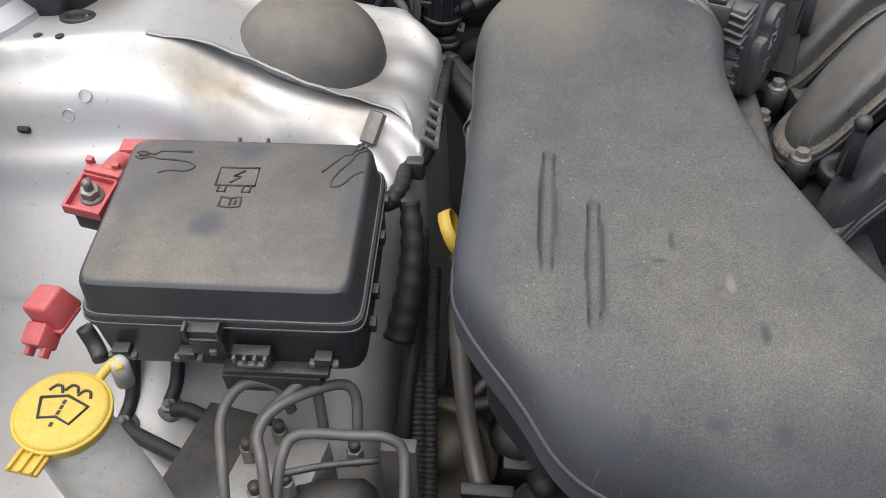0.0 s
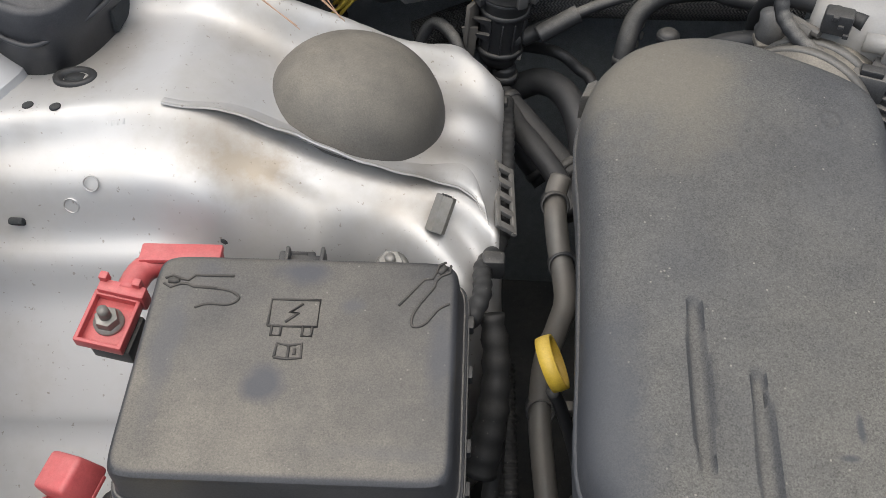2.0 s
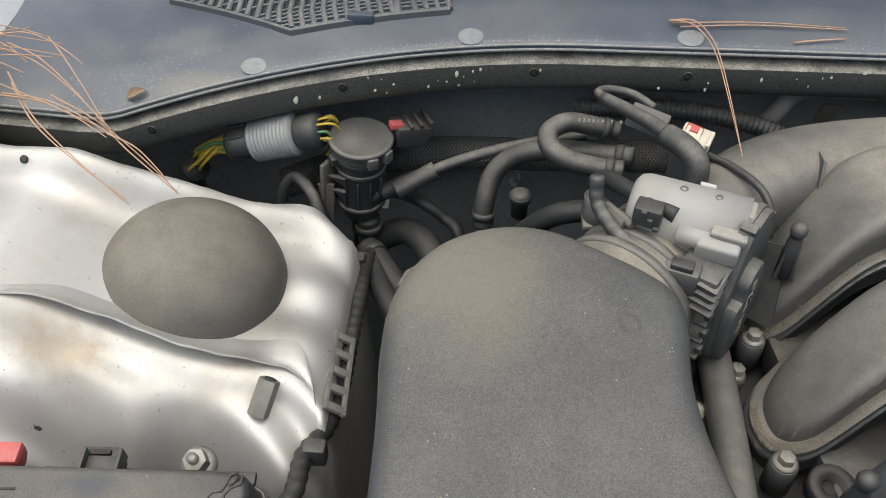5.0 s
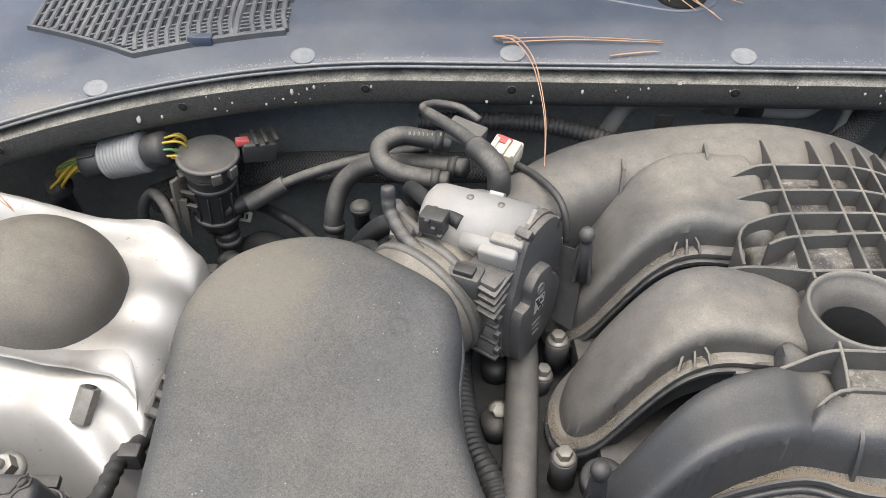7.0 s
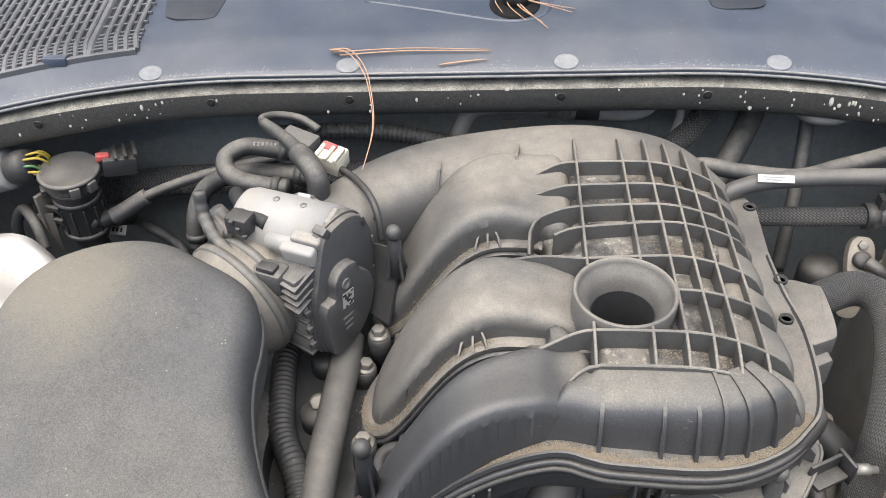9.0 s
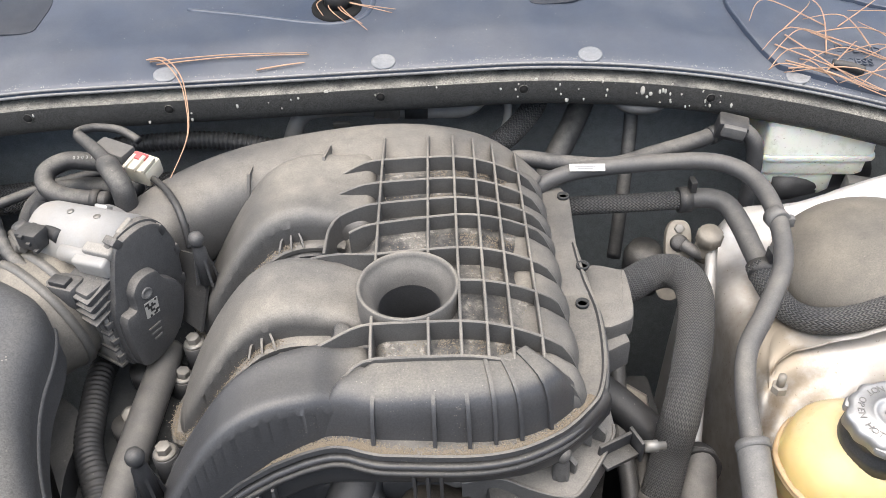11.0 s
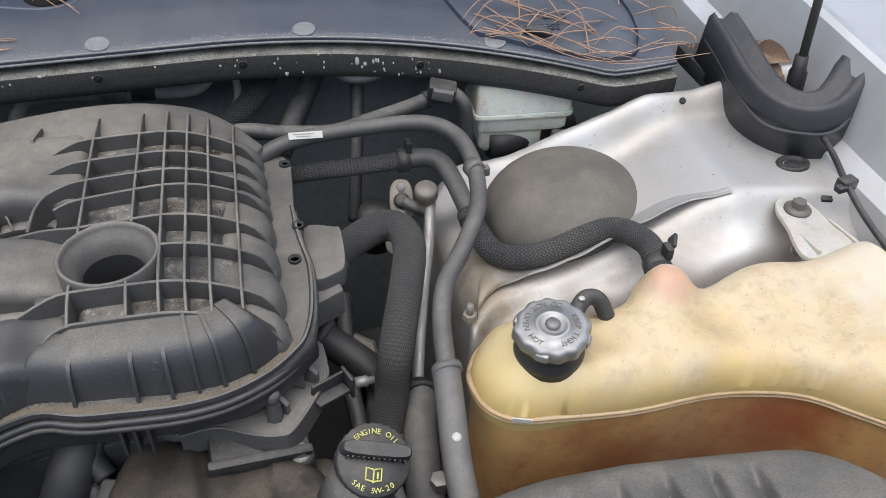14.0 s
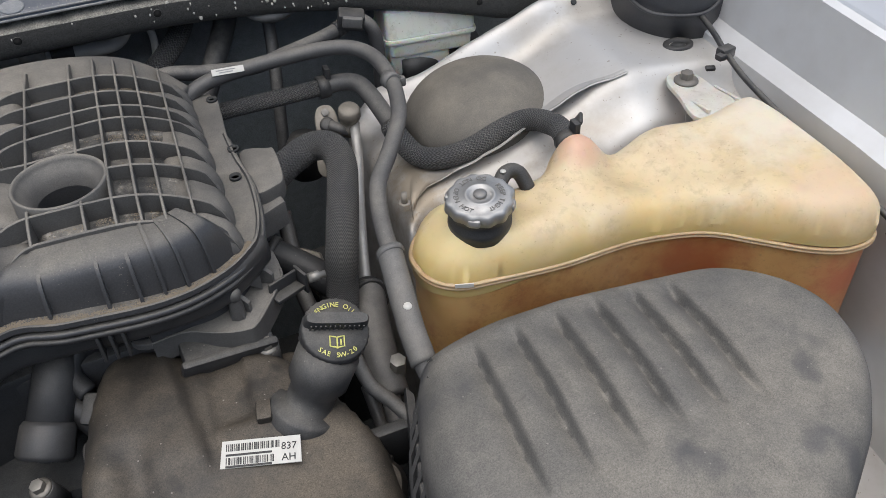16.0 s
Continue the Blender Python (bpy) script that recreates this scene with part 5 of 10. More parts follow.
# ---- brake hydraulic unit with its pipes ----
hu = thing("brake_control_unit", "aluminium brake control block with black module and steel pipes", "hydraulic unit", (-0.50, 0.37, 0.60))
part("module", box((0.062, 0.12, 0.09), Matrix.Translation((-0.560, 0.385, 0.655)) @ pose(0, 0, 0, 0, 0, -12), 0.005), M_BLACK, hu)
part("module_edge", box((0.070, 0.126, 0.006), Matrix.Translation((-0.560, 0.385, 0.694)) @ pose(0, 0, 0, 0, 0, -12), 0.002), M_BLACK, hu)
part("block", box((0.070, 0.11, 0.08), Matrix.Translation((-0.503, 0.362, 0.675)) @ pose(0, 0, 0, 4, 0, -12), 0.004), M_ALU, hu)
part("motor", lathe([(0.036, 0.0), (0.036, 0.05), (0.030, 0.058), (0.0, 0.059)], Matrix.Translation((-0.472, 0.345, 0.685)) @ pose(0, 0, 0, 0, 80, 0), 30), M_BLACK, hu)
part("bracket", box((0.03, 0.014, 0.09), Matrix.Translation((-0.398, 0.395, 0.69)), 0.002), M_PIPE, hu)
for x, y, z in ((-0.522, 0.385, 0.722), (-0.500, 0.404, 0.722), (-0.482, 0.352, 0.728), (-0.505, 0.345, 0.722), (-0.436, 0.397, 0.712)):
    f = part("pipe_nut", slab(hexagon(0.0075), -0.008, 0.010, 0.001, m=Matrix.Translation((x, y, z))), M_STEEL, hu)
    part("collar", lathe([(0.005, 0.009), (0.005, 0.018), (0.0, 0.018)], Matrix.Translation((x, y, z)), 12), M_BLACK, f)
PIPES = ([(-0.520, 0.318, 0.735), (-0.526, 0.345, 0.76), (-0.536, 0.384, 0.772), (-0.524, 0.408, 0.782), (-0.500, 0.416, 0.775), (-0.488, 0.41, 0.75)],
         [(-0.488, 0.320, 0.73), (-0.496, 0.350, 0.762), (-0.503, 0.372, 0.772), (-0.488, 0.392, 0.782), (-0.452, 0.421, 0.774), (-0.437, 0.424, 0.760), (-0.434, 0.405, 0.73)],
         [(-0.486, 0.335, 0.735), (-0.484, 0.360, 0.757), (-0.474, 0.378, 0.763), (-0.43, 0.381, 0.763), (-0.404, 0.383, 0.760), (-0.391, 0.377, 0.748), (-0.388, 0.345, 0.72)],
         [(-0.514, 0.378, 0.735), (-0.508, 0.390, 0.76), (-0.492, 0.402, 0.774), (-0.475, 0.418, 0.780), (-0.467, 0.418, 0.768), (-0.462, 0.405, 0.735)])
for p in PIPES:
    part("brake_pipe", tube(p, 0.0045, 12, 7), M_LINE, hu)
part("small_pipe", tube([(-0.482, 0.352, 0.748), (-0.45, 0.362, 0.748), (-0.41, 0.372, 0.745)], 0.003, 8, 4), M_BLACK, hu)

# ---- taped harness along the tower, and its comb-shaped holder ----
hr = thing("wiring_harness", "taped black wiring harness running down beside the tower", "wiring harness", (-0.40, 0.70, 0.70))
part("loom", tube([(-0.398, 0.905, 0.80), (-0.400, 0.86, 0.815), (-0.399, 0.80, 0.825), (-0.400, 0.70, 0.825), (-0.406, 0.655, 0.832), (-0.416, 0.625, 0.842), (-0.416, 0.590, 0.850), (-0.424, 0.565, 0.850)], 0.0078, 14, 6, rib=0.0012, pitch=0.011), M_RUB, hr)
part("loom", tube([(-0.420, 0.575, 0.845), (-0.428, 0.566, 0.848), (-0.445, 0.575, 0.85), (-0.46, 0.58, 0.85)], 0.0075, 12, 6), M_RUB, hr)
part("loom", tube([(-0.408, 0.58, 0.84), (-0.403, 0.556, 0.812), (-0.404, 0.53, 0.780), (-0.412, 0.505, 0.740)], (0.010, 0.015), 16, 6, rib=0.0018, pitch=0.017), M_TAPE, hr)
part("loom", tube([(-0.400, 0.60, 0.79), (-0.398, 0.54, 0.75), (-0.405, 0.48, 0.68), (-0.408, 0.43, 0.60)], 0.007, 12, 6), M_TAPE, hr)
HM = Matrix.Translation((-0.4005, 0.706, 0.842)) @ pose(0, 0, 0, -4, 34, 0)
cb = part("holder", merge(box((0.0042, 0.086, 0.004), HM @ pose(-0.0080, 0, 0), 0.0008), box((0.0042, 0.086, 0.004), HM @ pose(0.0080, 0, 0), 0.0008)), M_GREYPL, hr, "grey slotted holder")
for k in range(5):
    part("rung", box((0.016, 0.0075, 0.004), HM @ pose(0.0, -0.0385 + 0.0192 * k, 0), 0.0008), M_GREYPL, cb)
for y, z in ((0.628, 0.842), (0.86, 0.82)):
    part("clip", box((0.018, 0.014, 0.020), Matrix.Translation((-0.408, y, z)), 0.003), M_BLACK, hr)
# corrugated conduits that fall into the gap beside the fuse box
for k, (x, r) in enumerate(((-0.392, 0.010), (-0.380, 0.008))):
    part("conduit", tube([(x - 0.012, 0.62, 0.72), (x - 0.006, 0.52, 0.69), (x, 0.44, 0.62), (x + 0.004, 0.34, 0.56)], r, 10, 5, rib=0.0015, pitch=0.005), M_TAPE, hr)

# bolt-on hexagon spacer at the end of the seam
sp = solo("hexagon_spacer", slab(hexagon(0.0085), 0.0, 0.030, 0.001, m=Matrix.Translation((-0.456, 0.652, 0.852)) @ pose(0, 0, 0, -38, 22, 0)), M_STEEL, "hexagonal steel spacer stud on the strut tower", "stud", (-0.456, 0.655, 0.855))
# dark disc on the end face, painting the shaded bore
part("bore_shade", lathe([(0.0045, 0.0300), (0.0045, 0.0308), (0.0, 0.0308)], Matrix.Translation((-0.456, 0.652, 0.852)) @ pose(0, 0, 0, -38, 22, 0), 14), M_DARK, sp)

# ---- coolant pipe, dipstick and what lies in the gap beside the duct ----
cp = thing("coolant_pipe", "bent grey metal pipe with clips beside the intake duct", "pipe", (-0.355, 0.60, 0.55))
part("pipe", tube([(-0.352, 0.735, 0.840), (-0.357, 0.715, 0.832), (-0.354, 0.675, 0.820), (-0.347, 0.635, 0.800), (-0.352, 0.618, 0.782), (-0.361, 0.600, 0.755), (-0.363, 0.572, 0.722), (-0.359, 0.535, 0.702), (-0.354, 0.510, 0.68), (-0.346, 0.480, 0.645), (-0.331, 0.435, 0.615), (-0.315, 0.40, 0.59)], 0.0098, 18, 6), M_PIPE, cp)
for x, y, z, t in ((-0.357, 0.712, 0.831, 0), (-0.350, 0.660, 0.812, 10), (-0.3625, 0.575, 0.724, 50)):
    part("clip", lathe([(0.0125, -0.007), (0.0125, 0.007), (0.011, 0.008), (0.010, 0.0)], Matrix.Translation((x, y, z)) @ pose(0, 0, 0, 62, 0, 0), 18), M_BLACK, cp)
part("clip_arm", box((0.022, 0.010, 0.012), Matrix.Translation((-0.345, 0.577, 0.722)), 0.002), M_PIPE, cp)
ds = thing("dipstick", "yellow ring handle of the oil dipstick", "dipstick", (-0.355, 0.565, 0.75))
dm = Matrix.Translation((-0.3645, 0.534, 0.846)) @ pose(0, 0, 0, 4, 66, 14) @ Matrix.Scale(1.14, 4)
bm = bmesh.new()
bm = lathe([(0.0158, -0.0046), (0.0176, -0.0046), (0.0180, 0.0), (0.0176, 0.0046), (0.0158, 0.0046), (0.0155, 0.0), (0.0158, -0.0045)], dm, 32, bm)
part("ring_handle", bm, M_YELLOW, ds, "yellow finger ring")
part("stem", tube([(-0.363, 0.524, 0.827), (-0.352, 0.530, 0.79), (-0.33, 0.53, 0.70), (-0.32, 0.51, 0.62)], 0.005, 10, 5), M_BLACK, ds)

acc = thing("accessory_drive", "grimy accessory pulley and brackets low in the gap", "pulley", (-0.37, 0.47, 0.50))
part("pulley", lathe([(0.055, -0.012), (0.058, -0.010), (0.058, 0.010), (0.052, 0.012), (0.046, 0.004), (0.020, 0.004), (0.016, 0.014), (0.0, 0.014)], Matrix.Translation((-0.372, 0.500, 0.575)) @ pose(0, 0, 0, 62, 0, -14), 40), M_BELT, acc)
part("housing", box((0.09, 0.07, 0.09), Matrix.Translation((-0.39, 0.56, 0.52)), 0.012), M_DARK, acc)
part("bracket", box((0.05, 0.012, 0.07), Matrix.Translation((-0.325, 0.435, 0.60)) @ pose(0, 0, 0, 20), 0.003), M_BLACK, acc)

sw = thing("engine_sensor", "black sensor connectors and looms under the duct", "sensor", (-0.30, 0.47, 0.56))
part("body", lathe([(0.022, 0.0), (0.024, 0.03), (0.020, 0.05), (0.0, 0.052)], Matrix.Translation((-0.305, 0.50, 0.61)) @ pose(0, 0, 0, 35, 15, 0), 20), M_BLACK, sw)
part("body", lathe([(0.012, 0.0), (0.013, 0.05), (0.009, 0.055), (0.0, 0.055)], Matrix.Translation((-0.285, 0.48, 0.60)) @ pose(0, 0, 0, 60, 35, 0), 16), M_RUB, sw)
part("plug", box((0.028, 0.034, 0.024), Matrix.Translation((-0.265, 0.475, 0.615)) @ pose(0, 0, 0, 20, 20, 30), 0.003), M_BLACK, sw)
part("loom", tube([(-0.350, 0.508, 0.665), (-0.343, 0.498, 0.66), (-0.325, 0.500, 0.665), (-0.305, 0.515, 0.68), (-0.28, 0.53, 0.69)], 0.007, 10, 6), M_RUB, sw)
part("loom", tube([(-0.348, 0.505, 0.662), (-0.335, 0.515, 0.668), (-0.318, 0.53, 0.675), (-0.30, 0.55, 0.67)], 0.006, 10, 6), M_BLACK, sw)
part("bracket", slab([(-0.345, 0.40), (-0.29, 0.46), (-0.24, 0.46), (-0.20, 0.43), (-0.24, 0.40)], 0.585, 0.592, 0.001), M_BLACK, sw)
part("front_cover", box((0.16, 0.05, 0.12), Matrix.Translation((-0.25, 0.52, 0.52)), 0.01), M_DARK, sw)
part("cast_foot", box((0.03, 0.03, 0.04), Matrix.Translation((-0.297, 0.472, 0.612)) @ pose(0, 0, 0, 20), 0.004), M_BLACK, sw)

# ---- behind the duct: purge valve, connector, hoses ----
pv = thing("purge_valve", "black cylindrical vapour purge valve with a dusty cap", "valve", (-0.405, 0.915, 0.80))
vm = Matrix.Translation((-0.4045, 0.918, 0.925)) @ pose(0, 0, 0, 4, 4, 0)
body = part("body", lathe([(0.010, -0.115), (0.010, -0.096), (0.018, -0.092), (0.0225, -0.080), (0.0235, -0.020), (0.0265, -0.016), (0.0265, -0.012)], vm, 32), M_BLACK, pv)
part("cap", lathe([(0.0270, -0.012), (0.0285, -0.009), (0.0285, 0.0), (0.0310, 0.0006), (0.0312, 0.0030), (0.0295, 0.0042), (0.0275, 0.0044), (0.0268, 0.0034), (0.012, 0.0040), (0.0, 0.0046)], vm, 40), M_MANI, pv, "dusty round cap")
part("rim_tab", box((0.010, 0.008, 0.012), vm @ pose(0, 0, 0, 0, 0, 28) @ pose(0, -0.0295, -0.005), 0.001), M_MANI, pv)
part("rim_tab", box((0.010, 0.008, 0.012), vm @ pose(0, 0, 0, 0, 0, 62) @ pose(0, -0.0295, -0.005), 0.001), M_MANI, pv)
for z in (-0.030, -0.074):
    part("body_band", lathe([(0.0228, z - 0.003), (0.0250, z - 0.0024), (0.0250, z + 0.0024), (0.0228, z + 0.003)], vm, 32), M_BLACK, body)
for a in range(0, 360, 30):
    part("body_rib", box((0.0016, 0.0022, 0.034), vm @ pose(0, 0, 0, 0, 0, a) @ pose(0, -0.0237, -0.053), 0.0004), M_BLACK, body)
for a in (200, 250, 300):
    part("lug", box((0.012, 0.006, 0.008), vm @ pose(0, 0, 0, 0, 0, a) @ pose(0.0, -0.029, -0.015), 0.001), M_BLACK, body)
br = part("bracket", box((0.005, 0.022, 0.050), vm @ pose(-0.030, -0.010, -0.045, 0, 0, -30), 0.0015), M_PIPE, pv, "steel bracket plate")
part("bracket_tip", fin([vm @ Vector((-0.040, -0.018, -0.045)), vm @ Vector((-0.024, -0.016, -0.045)), vm @ Vector((-0.026, -0.016, -0.10))], 0.003), M_PIPE, br)
for z in (-0.035, -0.052):
    part("arm", fin([vm @ Vector((-0.030, -0.014, z)), vm @ Vector((-0.012, -0.022, z + 0.004)), vm @ Vector((-0.012, -0.020, z - 0.006))], 0.004), M_BLACK, br)
pc = part("connector", box((0.034, 0.026, 0.020), Matrix.Translation((-0.360, 0.940, 0.922)) @ pose(0, 0, 0, 0, 10, 25), 0.002), M_BLACK, pv)
part("lock_tab", box((0.013, 0.010, 0.006), Matrix.Translation((-0.372, 0.932, 0.934)) @ pose(0, 0, 0, 0, 10, 25), 0.001), M_RED, pc, "red locking tab")
for k in range(3):
    part("key_rib", box((0.004, 0.028, 0.004), Matrix.Translation((-0.362 + 0.009 * k, 0.940 + 0.004 * k, 0.933)) @ pose(0, 0, 0, 0, 10, 25), 0.0006), M_BLACK, pc)
part("spout", lathe([(0.008, 0.0), (0.008, 0.028), (0.010, 0.029), (0.010, 0.038)], vm @ pose(0, 0, -0.15), 16), M_BLACK, pv)
part("side_spout", tube([vm @ Vector((0.020, -0.005, -0.062)), vm @ Vector((0.036, 0.0, -0.055)), vm @ Vector((0.056, 0.006, -0.046))], 0.0085, 14, 4), M_RUB, pv)

kc = thing("harness_connector", "grey ribbed round harness connector with yellow wires", "connector", (-0.49, 0.92, 0.88))
c0, c1 = Vector((-0.533, 0.926, 0.909)), Vector((-0.441, 0.917, 0.936))
cm = Matrix.Translation(c0) @ (c1 - c0).to_track_quat("Z", "Y").to_matrix().to_4x4()
L = (c1 - c0).length
part("shell", lathe([(0.0155, 0.0), (0.0165, 0.004), (0.0165, 0.022), (0.014, 0.024), (0.014, L - 0.024), (0.0165, L - 0.022), (0.0175, L - 0.006), (0.0155, L)], cm, 28), M_BLACK, kc)
sl = [(0.0195, 0.026)]
for k in range(11):
    z = 0.027 + 0.004 * k
    sl += [(0.0200, z), (0.0212, z + 0.0008), (0.0212, z + 0.0022), (0.0200, z + 0.003)]
part("sleeve", lathe(sl + [(0.018, 0.072)], cm, 36), M_GREYCONN, kc, "grey ribbed lock sleeve")
for a in (30, 80, 130):
    part("rib", box((0.004, 0.003, 0.02), cm @ pose(0, 0, 0, 0, 0, a) @ pose(0.0165, 0, 0.012), 0.0008), M_BLACK, kc)
part("mark", box((0.004, 0.003, 0.006), cm @ pose(0.0, -0.0172, L - 0.014), 0.0005), M_WHITE, kc)
rng = random.Random(3)
for k in range(14):
    a, r = rng.uniform(0, 6.28), rng.uniform(0.003, 0.012)
    s = cm @ Vector((r * math.cos(a), r * math.sin(a), 0.002))
    e = Vector((-0.578 + rng.uniform(-0.004, 0.010), 0.935 + rng.uniform(-0.012, 0.012), 0.882 + rng.uniform(-0.010, 0.010)))
    mid = s.lerp(e, 0.5) + Vector((0, 0, 0.004))
    part("wire", tube([s, mid, e, e + Vector((-0.008, 0.02, -0.02))], 0.0018, 6, 4, uv=False), M_WIREG if k % 5 == 4 else M_WIREY, kc)
for k in range(9):
    a = k * 0.70
    s = cm @ Vector((0.010 * math.cos(a), 0.010 * math.sin(a), L - 0.002))
    bow = 0.010 + 0.0022 * (k % 4)
    part("wire", tube([s, s + Vector((bow * 0.9, 0.003, 0.004 - 0.0012 * k)), s + Vector((bow * 1.25, 0.009, -0.006 - 0.0010 * k)), s + Vector((bow * 0.9, 0.014, -0.018)), s + Vector((bow * 0.2, 0.018, -0.032))], 0.00135, 6, 5, uv=False), M_WIREG if k == 4 else M_WIREY, kc)
part("loom", tube([(-0.577, 0.935, 0.872), (-0.592, 0.95, 0.85), (-0.60, 0.97, 0.80)], 0.014, 12, 4), M_BLACK, kc)


def hose(name, label, pts, r, mt=None, cat="hose", n=7, seg=16, rib=0.0, pitch=0.004, ends=True, group=""):
    h = thing(name, label, cat, pts[0], group)
    part("tube", tube(pts, r, seg, n, rib=rib, pitch=pitch), mt or (M_RUBD if pts[len(pts) // 2][1] > 0.86 and pts[len(pts) // 2][2] > 0.83 else M_RUB), h)
    if ends:
        for a, b in ((pts[0], pts[1]), (pts[-1], pts[-2])):
            d = (Vector(b) - Vector(a)).normalized()
            rr = (r[0] if isinstance(r, tuple) else r) * 1.14
            m = Matrix.Translation(Vector(a) + d * 0.012) @ d.to_track_quat("Z", "Y").to_matrix().to_4x4()
            part("end_clamp", lathe([(rr * 0.9, -0.004), (rr, -0.004), (rr, 0.004), (rr * 0.9, 0.004)], m, 18), M_BLACK, h)
    return h


vac = hose("vacuum_hose", "thick black vacuum hose looped behind the throttle, with white print", [(-0.166, 0.918, 0.945), (-0.19, 0.917, 0.951), (-0.213, 0.914, 0.956), (-0.230, 0.902, 0.953), (-0.229, 0.888, 0.946), (-0.213, 0.877, 0.941), (-0.188, 0.872, 0.938), (-0.165, 0.868, 0.938)], 0.0092)
for ch, (x, y, z, a) in zip("0203149.0mm", [(-0.2035 + 0.0042 * i + (0.004 if i > 5 else 0) + (0.003 if i > 8 else 0), 0.9095, 0.9618 - 0.00012 * i, -3) for i in range(11)]):
    lettering("letter", ch, 0.0048, Matrix.Translation((x, y, z)) @ pose(0, 0, 0, 38, 8, a), M_PRINTW, vac)
hose("breather_hose", "ribless black breather hose rising to the throttle", [(-0.286, 0.905, 0.835), (-0.285, 0.912, 0.862), (-0.276, 0.925, 0.888), (-0.255, 0.930, 0.906), (-0.225, 0.925, 0.916), (-0.19, 0.918, 0.92), (-0.15, 0.905, 0.925)], 0.0100)
tp = thing("pressure_sensor_hose", "black T-shaped hose elbow on the plenum", "hose", (-0.13, 0.815, 0.97))
part("thin_arm", tube([(-0.186, 0.899, 0.992), (-0.190, 0.911, 0.990), (-0.179, 0.923, 0.986), (-0.157, 0.924, 0.981), (-0.138, 0.914, 0.974)], 0.0042, 12, 6), M_RUBD, tp)
part("long_arm", tube([(-0.187, 0.900, 0.992), (-0.155, 0.858, 0.998), (-0.130, 0.820, 1.000)], (0.0052, 0.0072), 14, 5), M_RUBD, tp)
part("elbow", tube([(-0.142, 0.838, 0.998), (-0.130, 0.818, 1.000), (-0.122, 0.806, 0.992), (-0.122, 0.803, 0.965)], 0.0098, 16, 5), M_RUBD, tp)
ms = thing("map_sensor", "cream and red locking connector on a black pressure sensor", "sensor", (-0.135, 0.862, 0.975))
part("body", box((0.034, 0.020, 0.014), Matrix.Translation((-0.150, 0.878, 0.985)) @ pose(0, 0, 0, 0, 8, -24), 0.002), M_GREYPL, ms)
kk = part("plug", box((0.026, 0.022, 0.018), Matrix.Translation((-0.116, 0.848, 0.985)) @ pose(0, 0, 0, 10, 8, -24), 0.002), M_CREAM, ms, "cream plastic plug")
part("lock", box((0.014, 0.008, 0.004), Matrix.Translation((-0.117, 0.852, 0.995)) @ pose(0, 0, 0, 10, 8, -24), 0.001), M_RED, kk, "red lock tab")
for s in (-1, 0, 1):
    part("plug_rib", box((0.003, 0.018, 0.004), Matrix.Translation((-0.116 + 0.009 * s, 0.842 - 0.004 * s, 0.9945)) @ pose(0, 0, 0, 10, 8, -24), 0.0006), M_CREAM, kk)
part("lead", tube([(-0.106, 0.838, 0.980), (-0.090, 0.815, 0.985), (-0.075, 0.79, 0.985), (-0.068, 0.775, 0.975), (-0.066, 0.768, 0.955)], 0.0032, 8, 6), M_BLACK, ms)
part("lead", tube([(-0.07, 0.785, 0.965), (-0.09, 0.80, 0.962), (-0.11, 0.81, 0.95)], 0.003, 8, 4), M_BLACK, ms)
hose("vapour_line", "thin black vapour pipe with a thicker rubber end", [(-0.352, 0.918, 0.880), (-0.325, 0.925, 0.893), (-0.28, 0.935, 0.905), (-0.235, 0.94, 0.915), (-0.19, 0.94, 0.925)], 0.0055, ends=False)
hose("rubber_joint", "short rubber joint on the vapour pipe", [(-0.372, 0.912, 0.870), (-0.352, 0.918, 0.880), (-0.334, 0.923, 0.889)], 0.009, ends=False)
hose("small_hose", "dusty black hose curving from the valve down behind the duct", [(-0.395, 0.905, 0.868), (-0.3871, 0.9782, 0.815), (-0.3495, 0.942, 0.8313), (-0.3253, 0.9346, 0.8167), (-0.3106, 0.9213, 0.808), (-0.2956, 0.8913, 0.7580)], 0.0062, ends=False)
tg = solo("loom_tag", box((0.020, 0.012, 0.003), Matrix.Translation((-0.3953, 0.9535, 0.8198)) @ pose(0, 0, 0, 40, 0, -10), 0.001), M_WHITE, "white paper tag on the leads behind the duct", "tag", (-0.3953, 0.9535, 0.8198))
for k in range(3):
    part("print_bar", box((0.0025, 0.005, 0.0004), Matrix.Translation((-0.3953, 0.9535, 0.8198)) @ pose(0, 0, 0, 40, 0, -10) @ pose(-0.005 + 0.005 * k, 0, 0.0017)), M_INK, tg)
hose("valve_hose", "thick black hose under the purge valve", [(-0.4038, 0.9203, 0.8276), (-0.4018, 0.9183, 0.7886), (-0.3888, 0.9003, 0.7486), (-0.3538, 0.8703, 0.7136)], 0.0125)
hose("heater_hose", "dusty black heater hose slanting down beside the tower", [(-0.405, 0.905, 0.80), (-0.385, 0.88, 0.795), (-0.358, 0.845, 0.785), (-0.33, 0.81, 0.775)], 0.0135)
hose("heater_hose", "dark heater hose deep behind the strut tower", [(-0.40, 0.895, 0.80), (-0.39, 0.86, 0.80), (-0.372, 0.82, 0.805), (-0.35, 0.78, 0.80), (-0.335, 0.74, 0.79)], 0.011, ends=False)
hose("heater_hose", "dark heater hose bent behind the intake duct", [(-0.392, 0.93, 0.79), (-0.365, 0.92, 0.81), (-0.340, 0.89, 0.815), (-0.325, 0.85, 0.80), (-0.32, 0.80, 0.77)], 0.014, ends=False)
